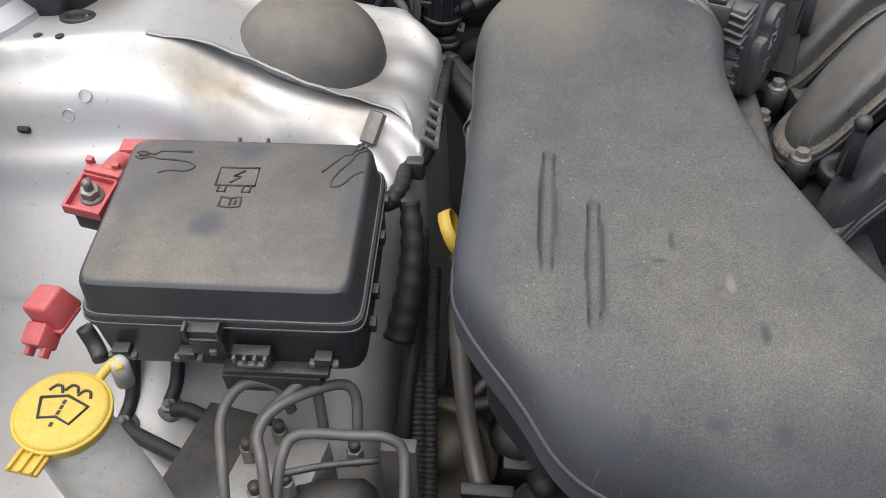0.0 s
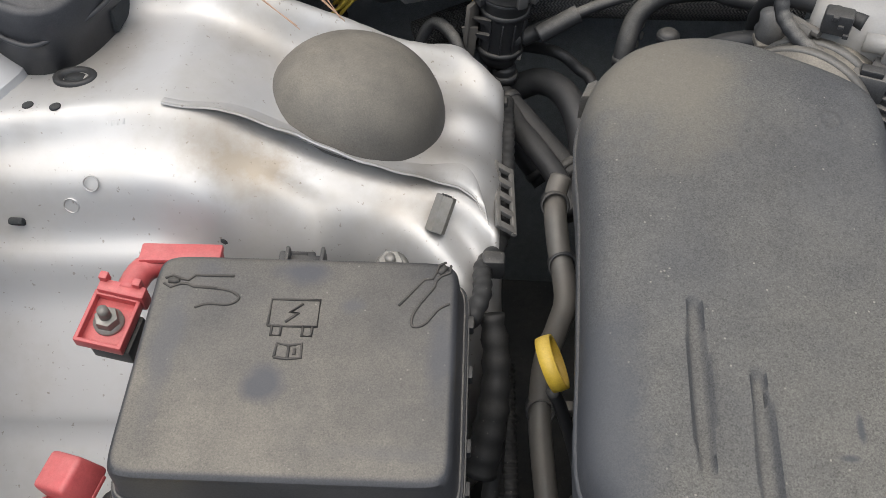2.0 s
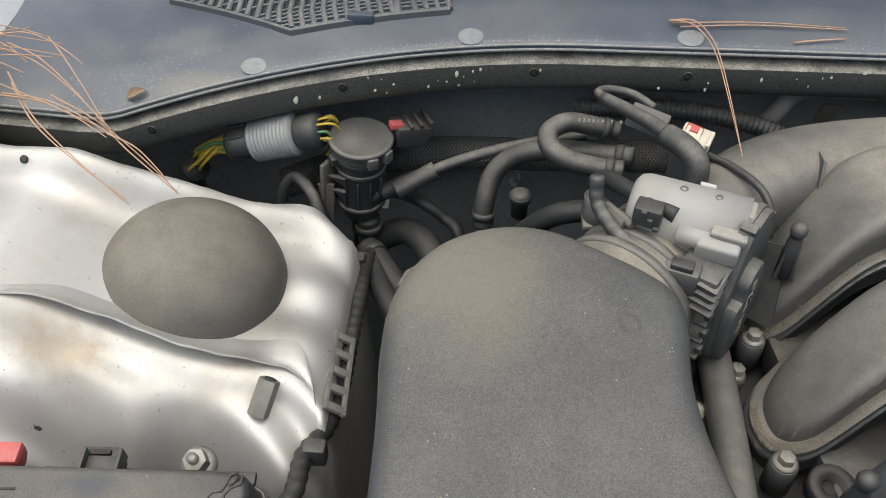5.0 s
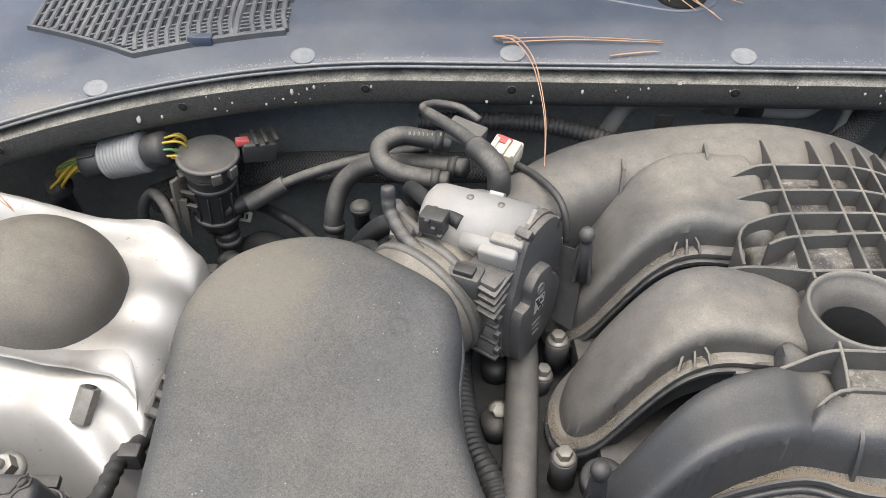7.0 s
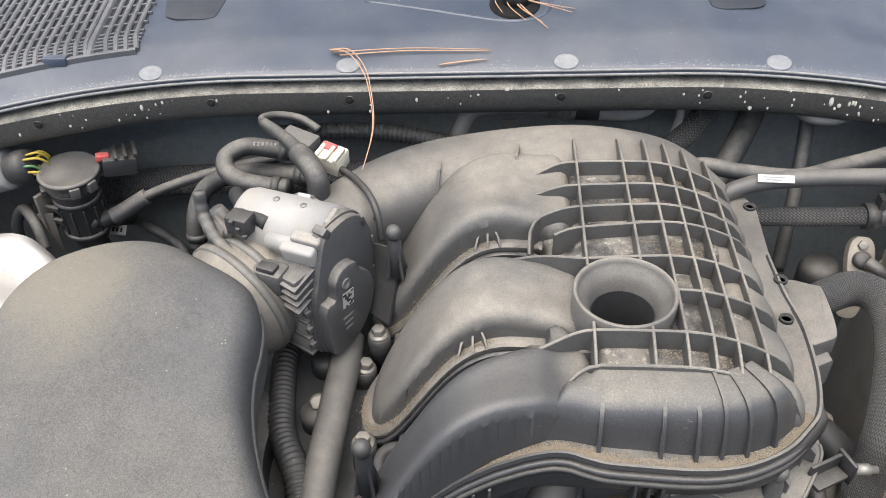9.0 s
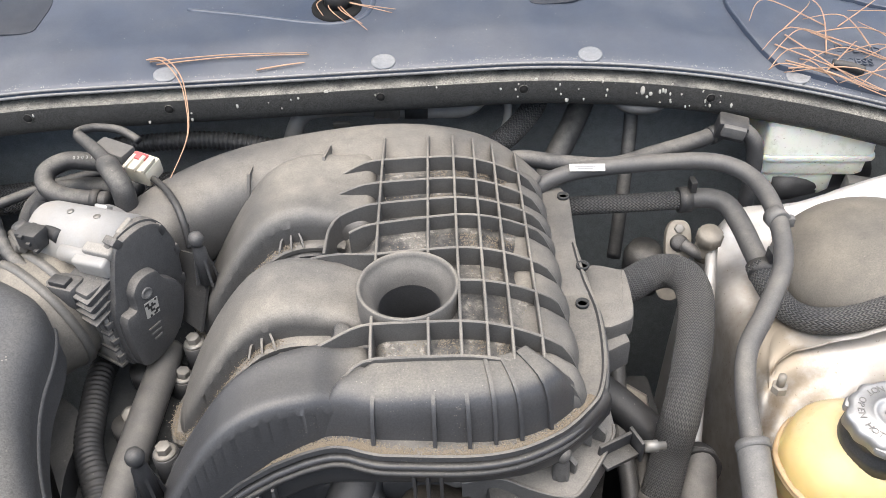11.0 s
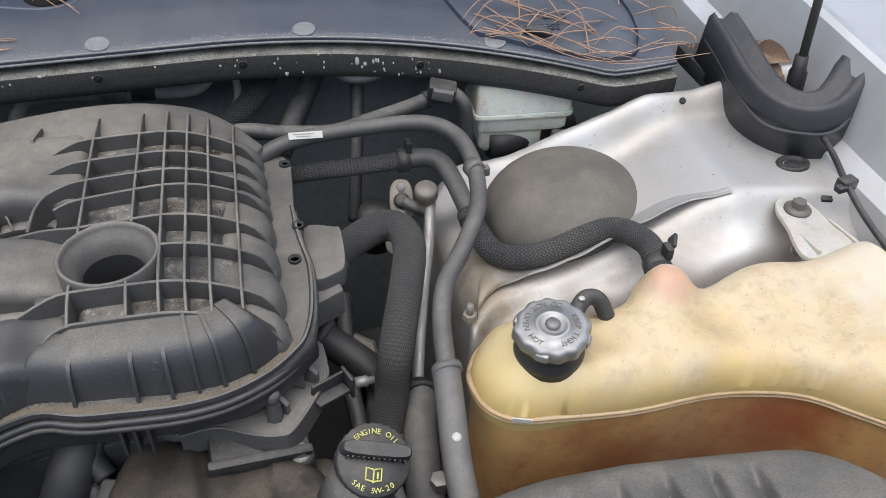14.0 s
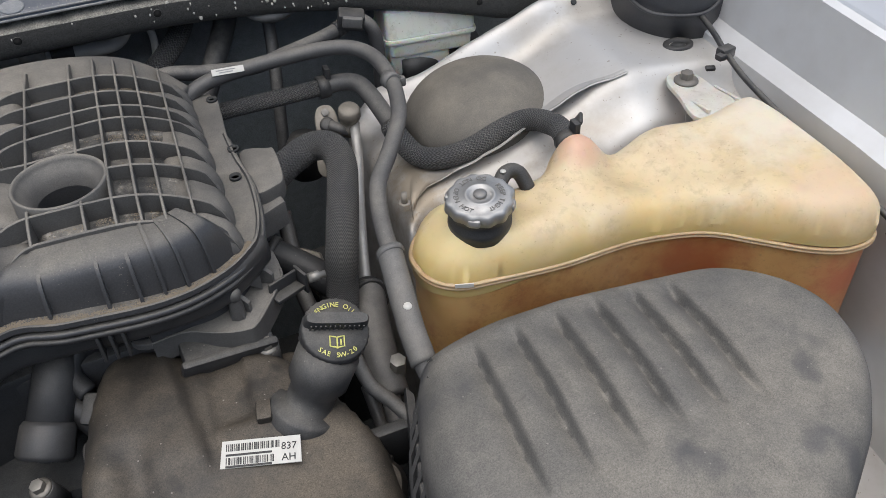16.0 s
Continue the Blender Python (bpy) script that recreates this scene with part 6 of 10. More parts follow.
hose("small_hose", "thin black hose looping beside the valve bracket", [(-0.445, 0.89, 0.845), (-0.455, 0.905, 0.868), (-0.475, 0.925, 0.872), (-0.49, 0.925, 0.85), (-0.492, 0.92, 0.81)], 0.006, ends=False)
hose("heater_hose", "grimy heater hose crossing in front of the firewall", [(-0.50, 0.98, 0.82), (-0.42, 0.985, 0.85), (-0.33, 0.985, 0.865), (-0.22, 0.98, 0.87), (-0.10, 0.985, 0.87)], 0.017, M_BRAIDS, ends=False)
hose("corrugated_conduit", "black corrugated conduit under the cowl", [(-0.20, 0.985, 0.925), (-0.13, 0.978, 0.932), (-0.07, 0.975, 0.930), (-0.01, 0.965, 0.92), (0.03, 0.955, 0.90)], 0.010, rib=0.002, pitch=0.005, ends=False)
hose("wiring_conduit", "bundle of taped black leads behind the throttle body", [(-0.255, 0.86, 0.86), (-0.235, 0.845, 0.895), (-0.215, 0.835, 0.915), (-0.19, 0.825, 0.925), (-0.18, 0.80, 0.93)], 0.010, ends=False)
hose("wiring_conduit", "thin taped lead behind the throttle body", [(-0.262, 0.85, 0.85), (-0.25, 0.832, 0.885), (-0.232, 0.818, 0.90), (-0.222, 0.80, 0.90)], 0.006, ends=False)
hose("wiring_conduit", "taped lead that loops over the throttle motor plug", [(-0.190, 0.845, 0.925), (-0.196, 0.825, 0.955), (-0.193, 0.80, 0.982), (-0.180, 0.770, 0.995), (-0.165, 0.748, 1.000), (-0.150, 0.735, 1.000)], 0.0065, ends=False)
tv = solo("duct_valve_cap", lathe([(0.008, 0), (0.008, 0.016), (0.010, 0.017), (0.010, 0.026), (0.006, 0.029), (0.0, 0.029)], Matrix.Translation((-0.252, 0.885, 0.868)), 18), M_BLACK, "small round black valve cap", "valve cap", (-0.252, 0.885, 0.868))
part("band", lathe([(0.0105, 0.020), (0.011, 0.021), (0.011, 0.024), (0.0105, 0.025)], Matrix.Translation((-0.252, 0.885, 0.868)), 18), M_RUB, tv)
lv = solo("throttle_lever", lathe([(0.010, 0), (0.012, 0.004), (0.012, 0.016), (0.008, 0.020), (0.006, 0.03), (0.0, 0.03)], Matrix.Translation((-0.195, 0.778, 0.955)) @ pose(0, 0, 0, 0, -20, 0), 18), M_RUBG, "dull spigot on the throttle body", "spigot", (-0.195, 0.778, 0.955))
part("flange", box((0.03, 0.02, 0.006), Matrix.Translation((-0.195, 0.776, 0.957)), 0.002), M_BOOT, lv)

# vertical pipe and corrugated looms between duct and engine
hose("engine_tube", "dusty dark tube running forward beside the runners", [(-0.098, 0.735, 0.868), (-0.099, 0.70, 0.870), (-0.102, 0.64, 0.871), (-0.105, 0.58, 0.868), (-0.107, 0.50, 0.85)], 0.0135, M_RUBG, "pipe", ends=False)
hose("corrugated_conduit", "black corrugated conduit dropping in front of the throttle", [(-0.150, 0.735, 0.865), (-0.152, 0.71, 0.868), (-0.148, 0.672, 0.868), (-0.140, 0.63, 0.870), (-0.122, 0.59, 0.870), (-0.112, 0.55, 0.855)], 0.0115, rib=0.0022, pitch=0.0052, ends=False)
hose("corrugated_conduit", "branch of black conduit under the intake duct", [(-0.150, 0.68, 0.862), (-0.165, 0.665, 0.85), (-0.19, 0.65, 0.835), (-0.22, 0.63, 0.82)], 0.009, ends=False)
hose("corrugated_conduit", "short curl of black conduit beside the engine", [(-0.155, 0.655, 0.845), (-0.165, 0.635, 0.835), (-0.155, 0.61, 0.83), (-0.135, 0.60, 0.83)], 0.008, rib=0.0018, pitch=0.005, ends=False)
hd = thing("cylinder_head", "grimy cast cylinder head under the intake runners", "engine block", (-0.10, 0.65, 0.5))
part("casting", box((0.16, 0.34, 0.30), Matrix.Translation((-0.09, 0.66, 0.695)), 0.015), M_DARK, hd)
part("casting", box((0.30, 0.36, 0.30), Matrix.Translation((0.10, 0.70, 0.65)), 0.02), M_DARK, hd)
for y in (0.60, 0.66, 0.72):
    part("boss", lathe([(0.013, 0.0), (0.012, 0.02), (0.0, 0.02)], Matrix.Translation((-0.120, y, 0.842)), 16), M_BLACK, hd)
wsr = solo("rubber_bush", lathe([(0.016, 0.0), (0.0165, 0.012), (0.015, 0.014), (0.008, 0.014), (0.007, 0.004), (0.0, 0.004)], Matrix.Translation((-0.046, 0.592, 0.878)) @ pose(0, 0, 0, 10), 26), M_RUB, "round black rubber bush on the engine", "bush", (-0.046, 0.592, 0.878))
# bore's shade put in as a dark disc
part("bore_shade", lathe([(0.0075, 0.004), (0.0075, 0.0055), (0.0, 0.0055)], Matrix.Translation((-0.046, 0.592, 0.878)) @ pose(0, 0, 0, 10), 18), M_DARK, wsr)

# air-conditioning pipes under the cowl
acp = thing("aircon_pipe", "bare aluminium air-conditioning pipe under the cowl", "pipe", (0.05, 1.0, 0.92))
part("pipe", tube([(-0.012, 0.992, 0.90), (-0.001, 0.985, 0.931), (0.008, 0.985, 0.947), (0.022, 0.985, 0.955), (0.062, 0.985, 0.956), (0.119, 0.985, 0.950), (0.171, 0.985, 0.946), (0.190, 0.985, 0.951), (0.200, 0.988, 0.962)], 0.0088, 18, 6), M_MOTOR, acp)
part("coupling", lathe([(0.0100, -0.014), (0.0112, -0.010), (0.0112, -0.004), (0.0102, -0.003), (0.0102, 0.003), (0.0116, 0.004), (0.0116, 0.010), (0.0100, 0.013)], Matrix.Translation((0.100, 0.985, 0.952)) @ pose(0, 0, 0, 0, 95, 0), 24), M_STEEL, acp)
part("sleeve", lathe([(0.0105, -0.012), (0.0105, 0.012)], Matrix.Translation((0.130, 0.985, 0.9492)) @ pose(0, 0, 0, 0, 94, 0), 20), M_RUB, acp)
part("thin_pipe", tube([(0.222, 0.990, 0.962), (0.227, 0.985, 0.949), (0.225, 0.985, 0.925), (0.215, 0.985, 0.90)], 0.0042, 12, 5), M_MOTOR, acp)
part("bracket", box((0.018, 0.004, 0.03), Matrix.Translation((0.050, 0.990, 0.925)) @ pose(0, 0, 0, 20), 0.001), M_STEEL, acp)
hose("heater_hose", "braided black heater hose entering the firewall", [(0.275, 1.04, 0.95), (0.256, 1.0, 0.935), (0.232, 0.975, 0.922), (0.205, 0.965, 0.905), (0.16, 0.955, 0.87)], 0.0125, M_BRAIDS, ends=False)
hose("heater_hose", "smooth black heater hose entering the firewall", [(0.325, 1.04, 0.94), (0.305, 1.0, 0.925), (0.285, 0.97, 0.905), (0.262, 0.945, 0.875)], 0.013, ends=False)
hose("wiring_conduit", "dark upright loom against the firewall", [(0.36, 0.99, 0.95), (0.355, 0.965, 0.91), (0.345, 0.93, 0.86), (0.335, 0.90, 0.80)], 0.0075, ends=False)
lug = solo("cowl_lug", lathe([(0.016, -0.006), (0.020, 0.0), (0.020, 0.005), (0.014, 0.008), (0.0, 0.008)], Matrix.Translation((0.360, 0.955, 0.962)) @ pose(0, 0, 0, 10) @ Matrix.Diagonal((1.5, 1, 1, 1)), 24), M_GREYPL, "grey plastic lug hanging below the cowl flange", "lug", (0.36, 0.955, 0.962))

# ---- intake duct ----
def duct_top(x, y):
    z = 0.982 + 0.26 * (y - 0.643)
    # falls away towards the front bend and towards both flanks
    z -= 0.9 * max(0.0, 0.36 - y) ** 2 * 10
    z -= 0.35 * max(0.0, -0.315 - x) ** 1.2
    z -= 0.10 * max(0.0, x + 0.14) + 3.4 * max(0.0, y - 0.66) ** 2
    # two long moulded grooves with raised edges
    for gx, y0, y1 in ((-0.2915, 0.402, 0.516), (-0.2590, 0.362, 0.474)):
        if y0 < y < y1 and abs(x - gx) < 0.016:
            e = smooth01((y - y0) / 0.022) * smooth01((y1 - y) / 0.008)
            d = x - gx
            hw = 0.0035 + 0.0022 * math.sin(math.pi * (y - y0) / (y1 - y0)) ** 0.6
            z -= 0.0042 * e * (1 - smooth01((abs(d) - hw * 0.5) / (hw * 0.6)))
            z += 0.0014 * e * math.exp(-((abs(d) - hw * 1.2) / 0.0016) ** 2)
    z += 0.0015 * math.exp(-(((x + 0.192) ** 2 + (y - 0.643) ** 2) ** 0.5 - 0.006) ** 2 / 0.0015 ** 2)
    return z


DUCT = [(-0.354, 0.650), (-0.346, 0.682), (-0.331, 0.706), (-0.309, 0.727), (-0.284, 0.741), (-0.256, 0.745), (-0.228, 0.736), (-0.200, 0.716), (-0.174, 0.698), (-0.156, 0.682),
        (-0.149, 0.665), (-0.1475, 0.645), (-0.1490, 0.622), (-0.1465, 0.597), (-0.139, 0.568), (-0.124, 0.532), (-0.100, 0.492), (-0.074, 0.452), (-0.040, 0.412), (-0.012, 0.380),
        (0.005, 0.345), (-0.005, 0.300), (-0.04, 0.272), (-0.10, 0.270), (-0.16, 0.280), (-0.206, 0.297), (-0.247, 0.302), (-0.278, 0.316), (-0.301, 0.340), (-0.325, 0.369), (-0.346, 0.401), (-0.356, 0.43), (-0.354, 0.5), (-0.352, 0.59)]
duct = thing("intake_duct", "dusty black plastic air intake duct running to the throttle", "intake duct", (-0.24, 0.5, 0.85))
part("shell", pillow(DUCT, duct_top, 0.021, 0.040, 0.0020, n=4), M_DUCT, duct, smooth=60)
part("lower_shell", slab([(p.x, p.y) for p in catmull([((x + 0.2) * 0.86 - 0.195, max(0.372, (y - 0.5) * 0.86 + 0.51), 0) for x, y in DUCT], 3, True)], 0.74, 0.872, 0.0), M_BLACK, duct)
seamline = [Vector((p.x, p.y, duct_top(p.x, p.y) - 0.036)) for p in catmull([(x, y, 0) for x, y in DUCT], 4, True)]
part("mould_seam", sweep(bmesh.new(), seamline + seamline[:1], lambda t: circle(0.0022, 6), caps=False), M_DUCT, duct)
part("tab", slab([(p[0], p[1]) for p in ((-0.350, 0.698), (-0.344, 0.716), (-0.336, 0.722), (-0.33, 0.70))], 0.935, 0.955, 0.003), M_DUCT, duct)
# rubber bellows that joins the duct to the throttle body
b0, b1 = Vector((-0.208, 0.682, 0.930)), Vector((-0.152, 0.755, 0.940))
axis = (b1 - b0).normalized().to_track_quat("Z", "Y").to_matrix().to_4x4()
boot = part("boot", lathe([(0.046, 0.0), (0.048, 0.020), (0.0505, 0.034), (0.0525, 0.040), (0.0525, 0.052), (0.0505, 0.055), (0.0505, 0.068), (0.048, 0.072), (0.048, 0.092)], Matrix.Translation(b0) @ axis, 56), M_BOOT, duct, "dusty tan-grey rubber boot", smooth=40)
for h, r in ((0.0460, 0.0540), (0.062, 0.0520)):
    part("clamp_band", lathe([(r - 0.0025, -0.0035), (r, -0.0035), (r, 0.0035), (r - 0.0025, 0.0035)], Matrix.Translation(b0) @ axis @ pose(0, 0, h), 56), M_BANDC, boot, "dull clamp band")
sm = Matrix.Translation((-0.190, 0.742, 0.990)) @ pose(0, 0, 0, 0, 20, 38)
part("clamp_screw", merge(box((0.010, 0.018, 0.008), sm, 0.0012), lathe([(0.0035, -0.014), (0.0035, 0.014), (0.0, 0.0145)], sm @ pose(0, 0, 0.003, 90, 0, 0), 10)), M_PIPE, boot)

# ---- throttle body ----
tb = thing("electronic_throttle", "electronic throttle body with silver motor housing and black cover", "throttle body", (-0.12, 0.735, 0.90))
# its own frame: x along the cover towards the back, y up, z out of the cover
TF = Matrix(((0.36, 0.0, 0.933, -0.090), (0.933, 0.0, -0.36, 0.726), (0.0, 1.0, 0.0, 0.945), (0, 0, 0, 1)))


CF = Matrix(((0.56, 0.0, 0.828, -0.092), (0.828, 0.0, -0.56, 0.724), (0.0, 1.0, 0.0, 0.945), (0, 0, 0, 1)))


def tslab(pts, n0, n1, bevel=0.0015):
    return slab([(p.x, p.y) for p in catmull([(*p, 0) for p in pts], 4, True)], n0, n1, bevel, m=CF)


def tbox(size, x, y, n, bevel=0.0012, turn=0, fr=None):
    return box(size, (fr or CF) @ pose(x, y, n, 0, 0, turn), bevel)


part("throat", lathe([(0.047, 0.0), (0.047, 0.012), (0.042, 0.016), (0.040, 0.05)], Matrix.Translation(b1) @ axis, 40), M_ALU, tb)
motor = part("motor_housing", lathe([(0.010, -0.096), (0.020, -0.0955), (0.0245, -0.092), (0.0262, -0.086), (0.0266, -0.060), (0.0270, -0.012)], TF @ pose(0.005, 0.040, 0), 48), M_MOTOR, tb, "silver aluminium motor housing", smooth=50)
for n in (-0.060, -0.035):
    part("pip", lathe([(0.003, 0), (0.0028, 0.0008), (0, 0.001)], TF @ pose(0.005, 0.0665, n, -90), 12), M_STEEL, motor)
part("pip", box((0.008, 0.004, 0.012), TF @ pose(0.024, 0.060, -0.045, 0, 0, -40), 0.001), M_ALU, motor)
part("housing", tslab([(-0.022, 0.040), (-0.010, 0.052), (0.014, 0.054), (0.030, 0.040), (0.032, 0.0), (0.024, -0.035), (0.0, -0.050), (-0.026, -0.053), (-0.034, -0.040), (-0.034, 0.0)], -0.040, -0.010, 0.002), M_ALU, tb, "cast housing, dusty")
cover = part("cover", tslab([(-0.024, 0.038), (-0.016, 0.056), (-0.004, 0.061), (0.014, 0.061), (0.028, 0.052), (0.037, 0.030), (0.035, -0.005), (0.027, -0.035), (0.004, -0.053), (-0.024, -0.057), (-0.035, -0.047), (-0.036, 0.0), (-0.030, 0.020)], -0.010, 0.0, 0.002), M_TBC, tb, "dark grey plastic gear cover")
part("cover_rim", tslab([(-0.026, 0.037), (-0.018, 0.057), (-0.004, 0.063), (0.015, 0.063), (0.030, 0.053), (0.039, 0.030), (0.037, -0.006), (0.029, -0.036), (0.005, -0.055), (-0.025, -0.059), (-0.037, -0.048), (-0.038, 0.0), (-0.032, 0.020)], -0.012, -0.006, 0.001), M_TBC, cover)
gear = part("gear_bulge", tslab([(-0.034, -0.046), (-0.034, -0.002), (-0.022, 0.003), (-0.020, 0.018), (-0.010, 0.027), (0.005, 0.025), (0.011, 0.013), (0.020, 0.004), (0.025, -0.012), (0.016, -0.038), (-0.002, -0.053), (-0.024, -0.056)], 0.0, 0.009, 0.003), M_TBC, cover, "raised gear bulge")
part("screw_boss", lathe([(0.0052, 0.008), (0.0052, 0.0098), (0.0038, 0.0104), (0.0034, 0.0096), (0.0, 0.0096)], CF @ pose(-0.009, 0.012, 0), 18), M_GREYPL, gear)
label = part("code_label", tbox((0.013, 0.015, 0.0006), -0.009, -0.004, 0.0092, 0.0, -6), M_PRINTW, gear, "small printed square label")
rng = random.Random(5)
for i in range(6):
    for j in range(7):
        if rng.random() < 0.52:
            part("label_mark", tbox((0.0018, 0.0018, 0.0004), -0.0140 + 0.0020 * i, -0.0100 + 0.0020 * j, 0.0096, 0.0, -6), M_INK, label)
for j, y in enumerate((-0.022, -0.028, -0.034)):
    part("raised_print", tbox((0.012 - 0.002 * j, 0.0018, 0.0006), -0.012, y, 0.0092, 0.0), M_GREYPL, gear)
for x, y in ((0.028, 0.046), (0.036, 0.020), (0.033, -0.010), (0.015, -0.048), (-0.012, 0.060)):
    part("cover_clip", tbox((0.007, 0.010, 0.012), x, y, -0.006, 0.001, math.degrees(math.atan2(y, x)) * 0.3), M_TBC, cover)
# light clips and webs down the side towards the duct
for k, y in enumerate((-0.006, -0.024, -0.042)):
    part("side_clip", tbox((0.009, 0.0150, 0.030), -0.0375, y, -0.023, 0.0018), M_CLIPG, tb, "dusty pale clip")
    part("side_clip_edge", tbox((0.011, 0.0028, 0.032), -0.0380, y - 0.0090, -0.023, 0.0008), M_TBC, tb)
    part("side_notch", tbox((0.010, 0.006, 0.005), -0.038, y, -0.008, 0.001), M_TBC, tb)
# the socket with its slanting webs, the plug in it and the loom
sock = part("socket", tbox((0.024, 0.026, 0.030), -0.036, 0.020, -0.022, 0.003), M_TBC, tb)
for k in range(4):
    part("socket_web", box((0.030, 0.0030, 0.033), CF @ pose(-0.0365, 0.0315 - 0.0078 * k, -0.0215, 8, 0, 14), 0.0010), M_TBC, sock)
plug = part("plug", tbox((0.021, 0.022, 0.030), -0.039, 0.025, -0.046, 0.005, fr=TF), M_TBC, tb)
part("latch", tbox((0.010, 0.005, 0.016), -0.042, 0.037, -0.045, 0.0012, fr=TF), M_BLACK, plug)
part("lock_pin", tbox((0.005, 0.004, 0.004), -0.052, 0.012, -0.038, 0.0008, fr=TF), M_CREAM, plug)
part("white_clip", merge(tbox((0.005, 0.011, 0.004), -0.052, 0.022, -0.060, 0.0008, fr=TF), tbox((0.004, 0.004, 0.012), -0.053, 0.018, -0.056, 0.0008, fr=TF)), M_WHITE, plug, "broken white lock clip")
for k, mt in enumerate((M_WIREB, M_WIREB, M_WIRER, M_WIRER, M_GREYCONN)):
    part("wire", tube([TF @ Vector((-0.040 - 0.002 * (k % 2), 0.033 - 0.004 * k, -0.056)), TF @ Vector((-0.043, 0.035 - 0.004 * k, -0.065)), TF @ Vector((-0.040, 0.036 - 0.002 * k, -0.076))], 0.0014, 7, 4), mt, plug)
part("loom", tube([TF @ Vector((-0.041, 0.031, -0.066)), TF @ Vector((-0.037, 0.037, -0.084)), TF @ Vector((-0.030, 0.044, -0.102)), TF @ Vector((-0.020, 0.054, -0.116)), TF @ Vector((-0.014, 0.072, -0.120))], 0.0058, 12, 6, rib=0.0007, pitch=0.009), M_RUBD, tb, "taped lead")
holder = part("loom_clip", tbox((0.016, 0.016, 0.020), -0.022, 0.058, -0.078, 0.002, fr=TF), M_BLACK, tb)
for k in range(3):
    part("clip_rib", tbox((0.019, 0.003, 0.004), -0.023, 0.052 + 0.006 * k, -0.070 - 0.005 * k, 0.0006, fr=TF), M_BLACK, holder)
# cast bracket where the motor meets the cover: a pale plate on a darker lug, with rounded bosses
plate = part("bracket_plate", box((0.026, 0.009, 0.026), TF @ pose(-0.010, 0.0545, -0.021, 0, 0, 12), 0.0022, 3), M_CLIPG, tb, "pale cast bracket plate")
part("bracket_step", box((0.018, 0.006, 0.010), TF @ pose(0.004, 0.062, -0.013, 0, 0, 6), 0.0018, 3), M_CLIPG, plate)
part("bracket_lug", box((0.016, 0.018, 0.030), TF @ pose(-0.021, 0.043, -0.026, 0, 0, 16), 0.003, 3), M_MOTOR, plate)
part("bracket_boss", lathe([(0.0070, -0.044), (0.0070, -0.018), (0.0055, -0.016), (0.0, -0.016)], TF @ pose(-0.020, 0.046, -0.012), 18), M_MOTOR, plate)

# ---- intake manifold ----
mani = thing("intake_manifold", "dusty dark grey plastic intake manifold with a ribbed top", "intake manifold", (0.09, 0.70, 0.86))


def rib_top(x, y):
    z = 1.001 - 4.6 * max(0.0, x - 0.15) ** 2 - 7.0 * max(0.0, 0.628 - y) ** 2 - 0.5 * max(0.0, 0.14 - x) ** 2
    return z - 1.2 * max(0.0, y - 0.80) ** 2


def bead(y):
    return 0.5 + 0.5 * math.cos((y - 0.655) * 2 * math.pi / 0.073)


def body_top(x, y):
    if math.hypot(x - 0.120, y - 0.655) < 0.034:
        return 0.850
    return rib_top(x, y) - 0.017 + 0.004 * bead(y) - 0.010 * smooth01((0.098 - x) / 0.015)


BODY = [(0.060, 0.845), (0.10, 0.858), (0.15, 0.856), (0.195, 0.842), (0.226, 0.82), (0.228, 0.775), (0.228, 0.70), (0.230, 0.64), (0.227, 0.612), (0.212, 0.592), (0.165, 0.578), (0.11, 0.582), (0.094, 0.592), (0.090, 0.64), (0.070, 0.72), (0.058, 0.80)]
part("body", pillow(BODY, body_top, 0.014, 0.05, 0.003, n=5), M_POCKET, mani, smooth=50)


def rounded(w, h, k=0.55, seg=20):
    out = []
    for i in range(seg):
        a = 2 * math.pi * i / seg
        c, s = math.cos(a), math.sin(a)
        out.append((w * math.copysign(abs(c) ** k, c), -h * math.copysign(abs(s) ** k, s)))
    return out


# the long plenum that runs from the throttle along the back
log = catmull([(-0.120, 0.775, 0.935), (-0.085, 0.818, 0.942), (-0.03, 0.850, 0.948), (0.05, 0.866, 0.952), (0.12, 0.868, 0.953), (0.18, 0.858, 0.945), (0.225, 0.835, 0.925)], 8)
part("plenum", sweep(bmesh.new(), log, lambda t: rounded(0.034 + 0.006 * math.sin(math.pi * t), 0.040 - 0.010 * smooth01((t - 0.8) / 0.2), 0.75, 28)), M_MANI, mani, smooth=60)
RUN = []
CREST = ((-0.085, 0.868), (-0.075, 0.884), (-0.060, 0.909), (-0.040, 0.9425), (-0.024, 0.9640), (-0.010, 0.9795), (0.003, 0.9895), (0.016, 0.9950), (0.030, 0.9972), (0.045, 0.9965), (0.060, 0.9935), (0.078, 0.9900), (0.098, 0.9880), (0.13, 0.984))
SKIRT = ((-0.085, 0.866), (-0.066, 0.876), (-0.050, 0.893), (-0.035, 0.912), (-0.018, 0.936), (0.0, 0.955), (0.018, 0.9655), (0.040, 0.9690), (0.065, 0.9690), (0.10, 0.966))


def smooth_table(x, rows, w=0.008):
    """A table read with its corners eased."""
    return sum(lerp_table(x + w * k, rows) for k in (-1, -0.5, 0, 0.5, 1)) / 5


def runner_shape(back, front):
    """Footprint of a runner: its back edge from right to left, the rounded foot, and its front edge back to the right."""
    xs = (0.092, 0.060, 0.030, 0.0, -0.030, -0.052)
    return [(x, y) for x, y in zip(xs, back)] + [(-0.066, back[-1] - 0.012), (-0.0715, (back[-1] + front[-1]) / 2), (-0.067, front[-1] + 0.010)] + [(x, y) for x, y in zip(xs[::-1], front[::-1])]


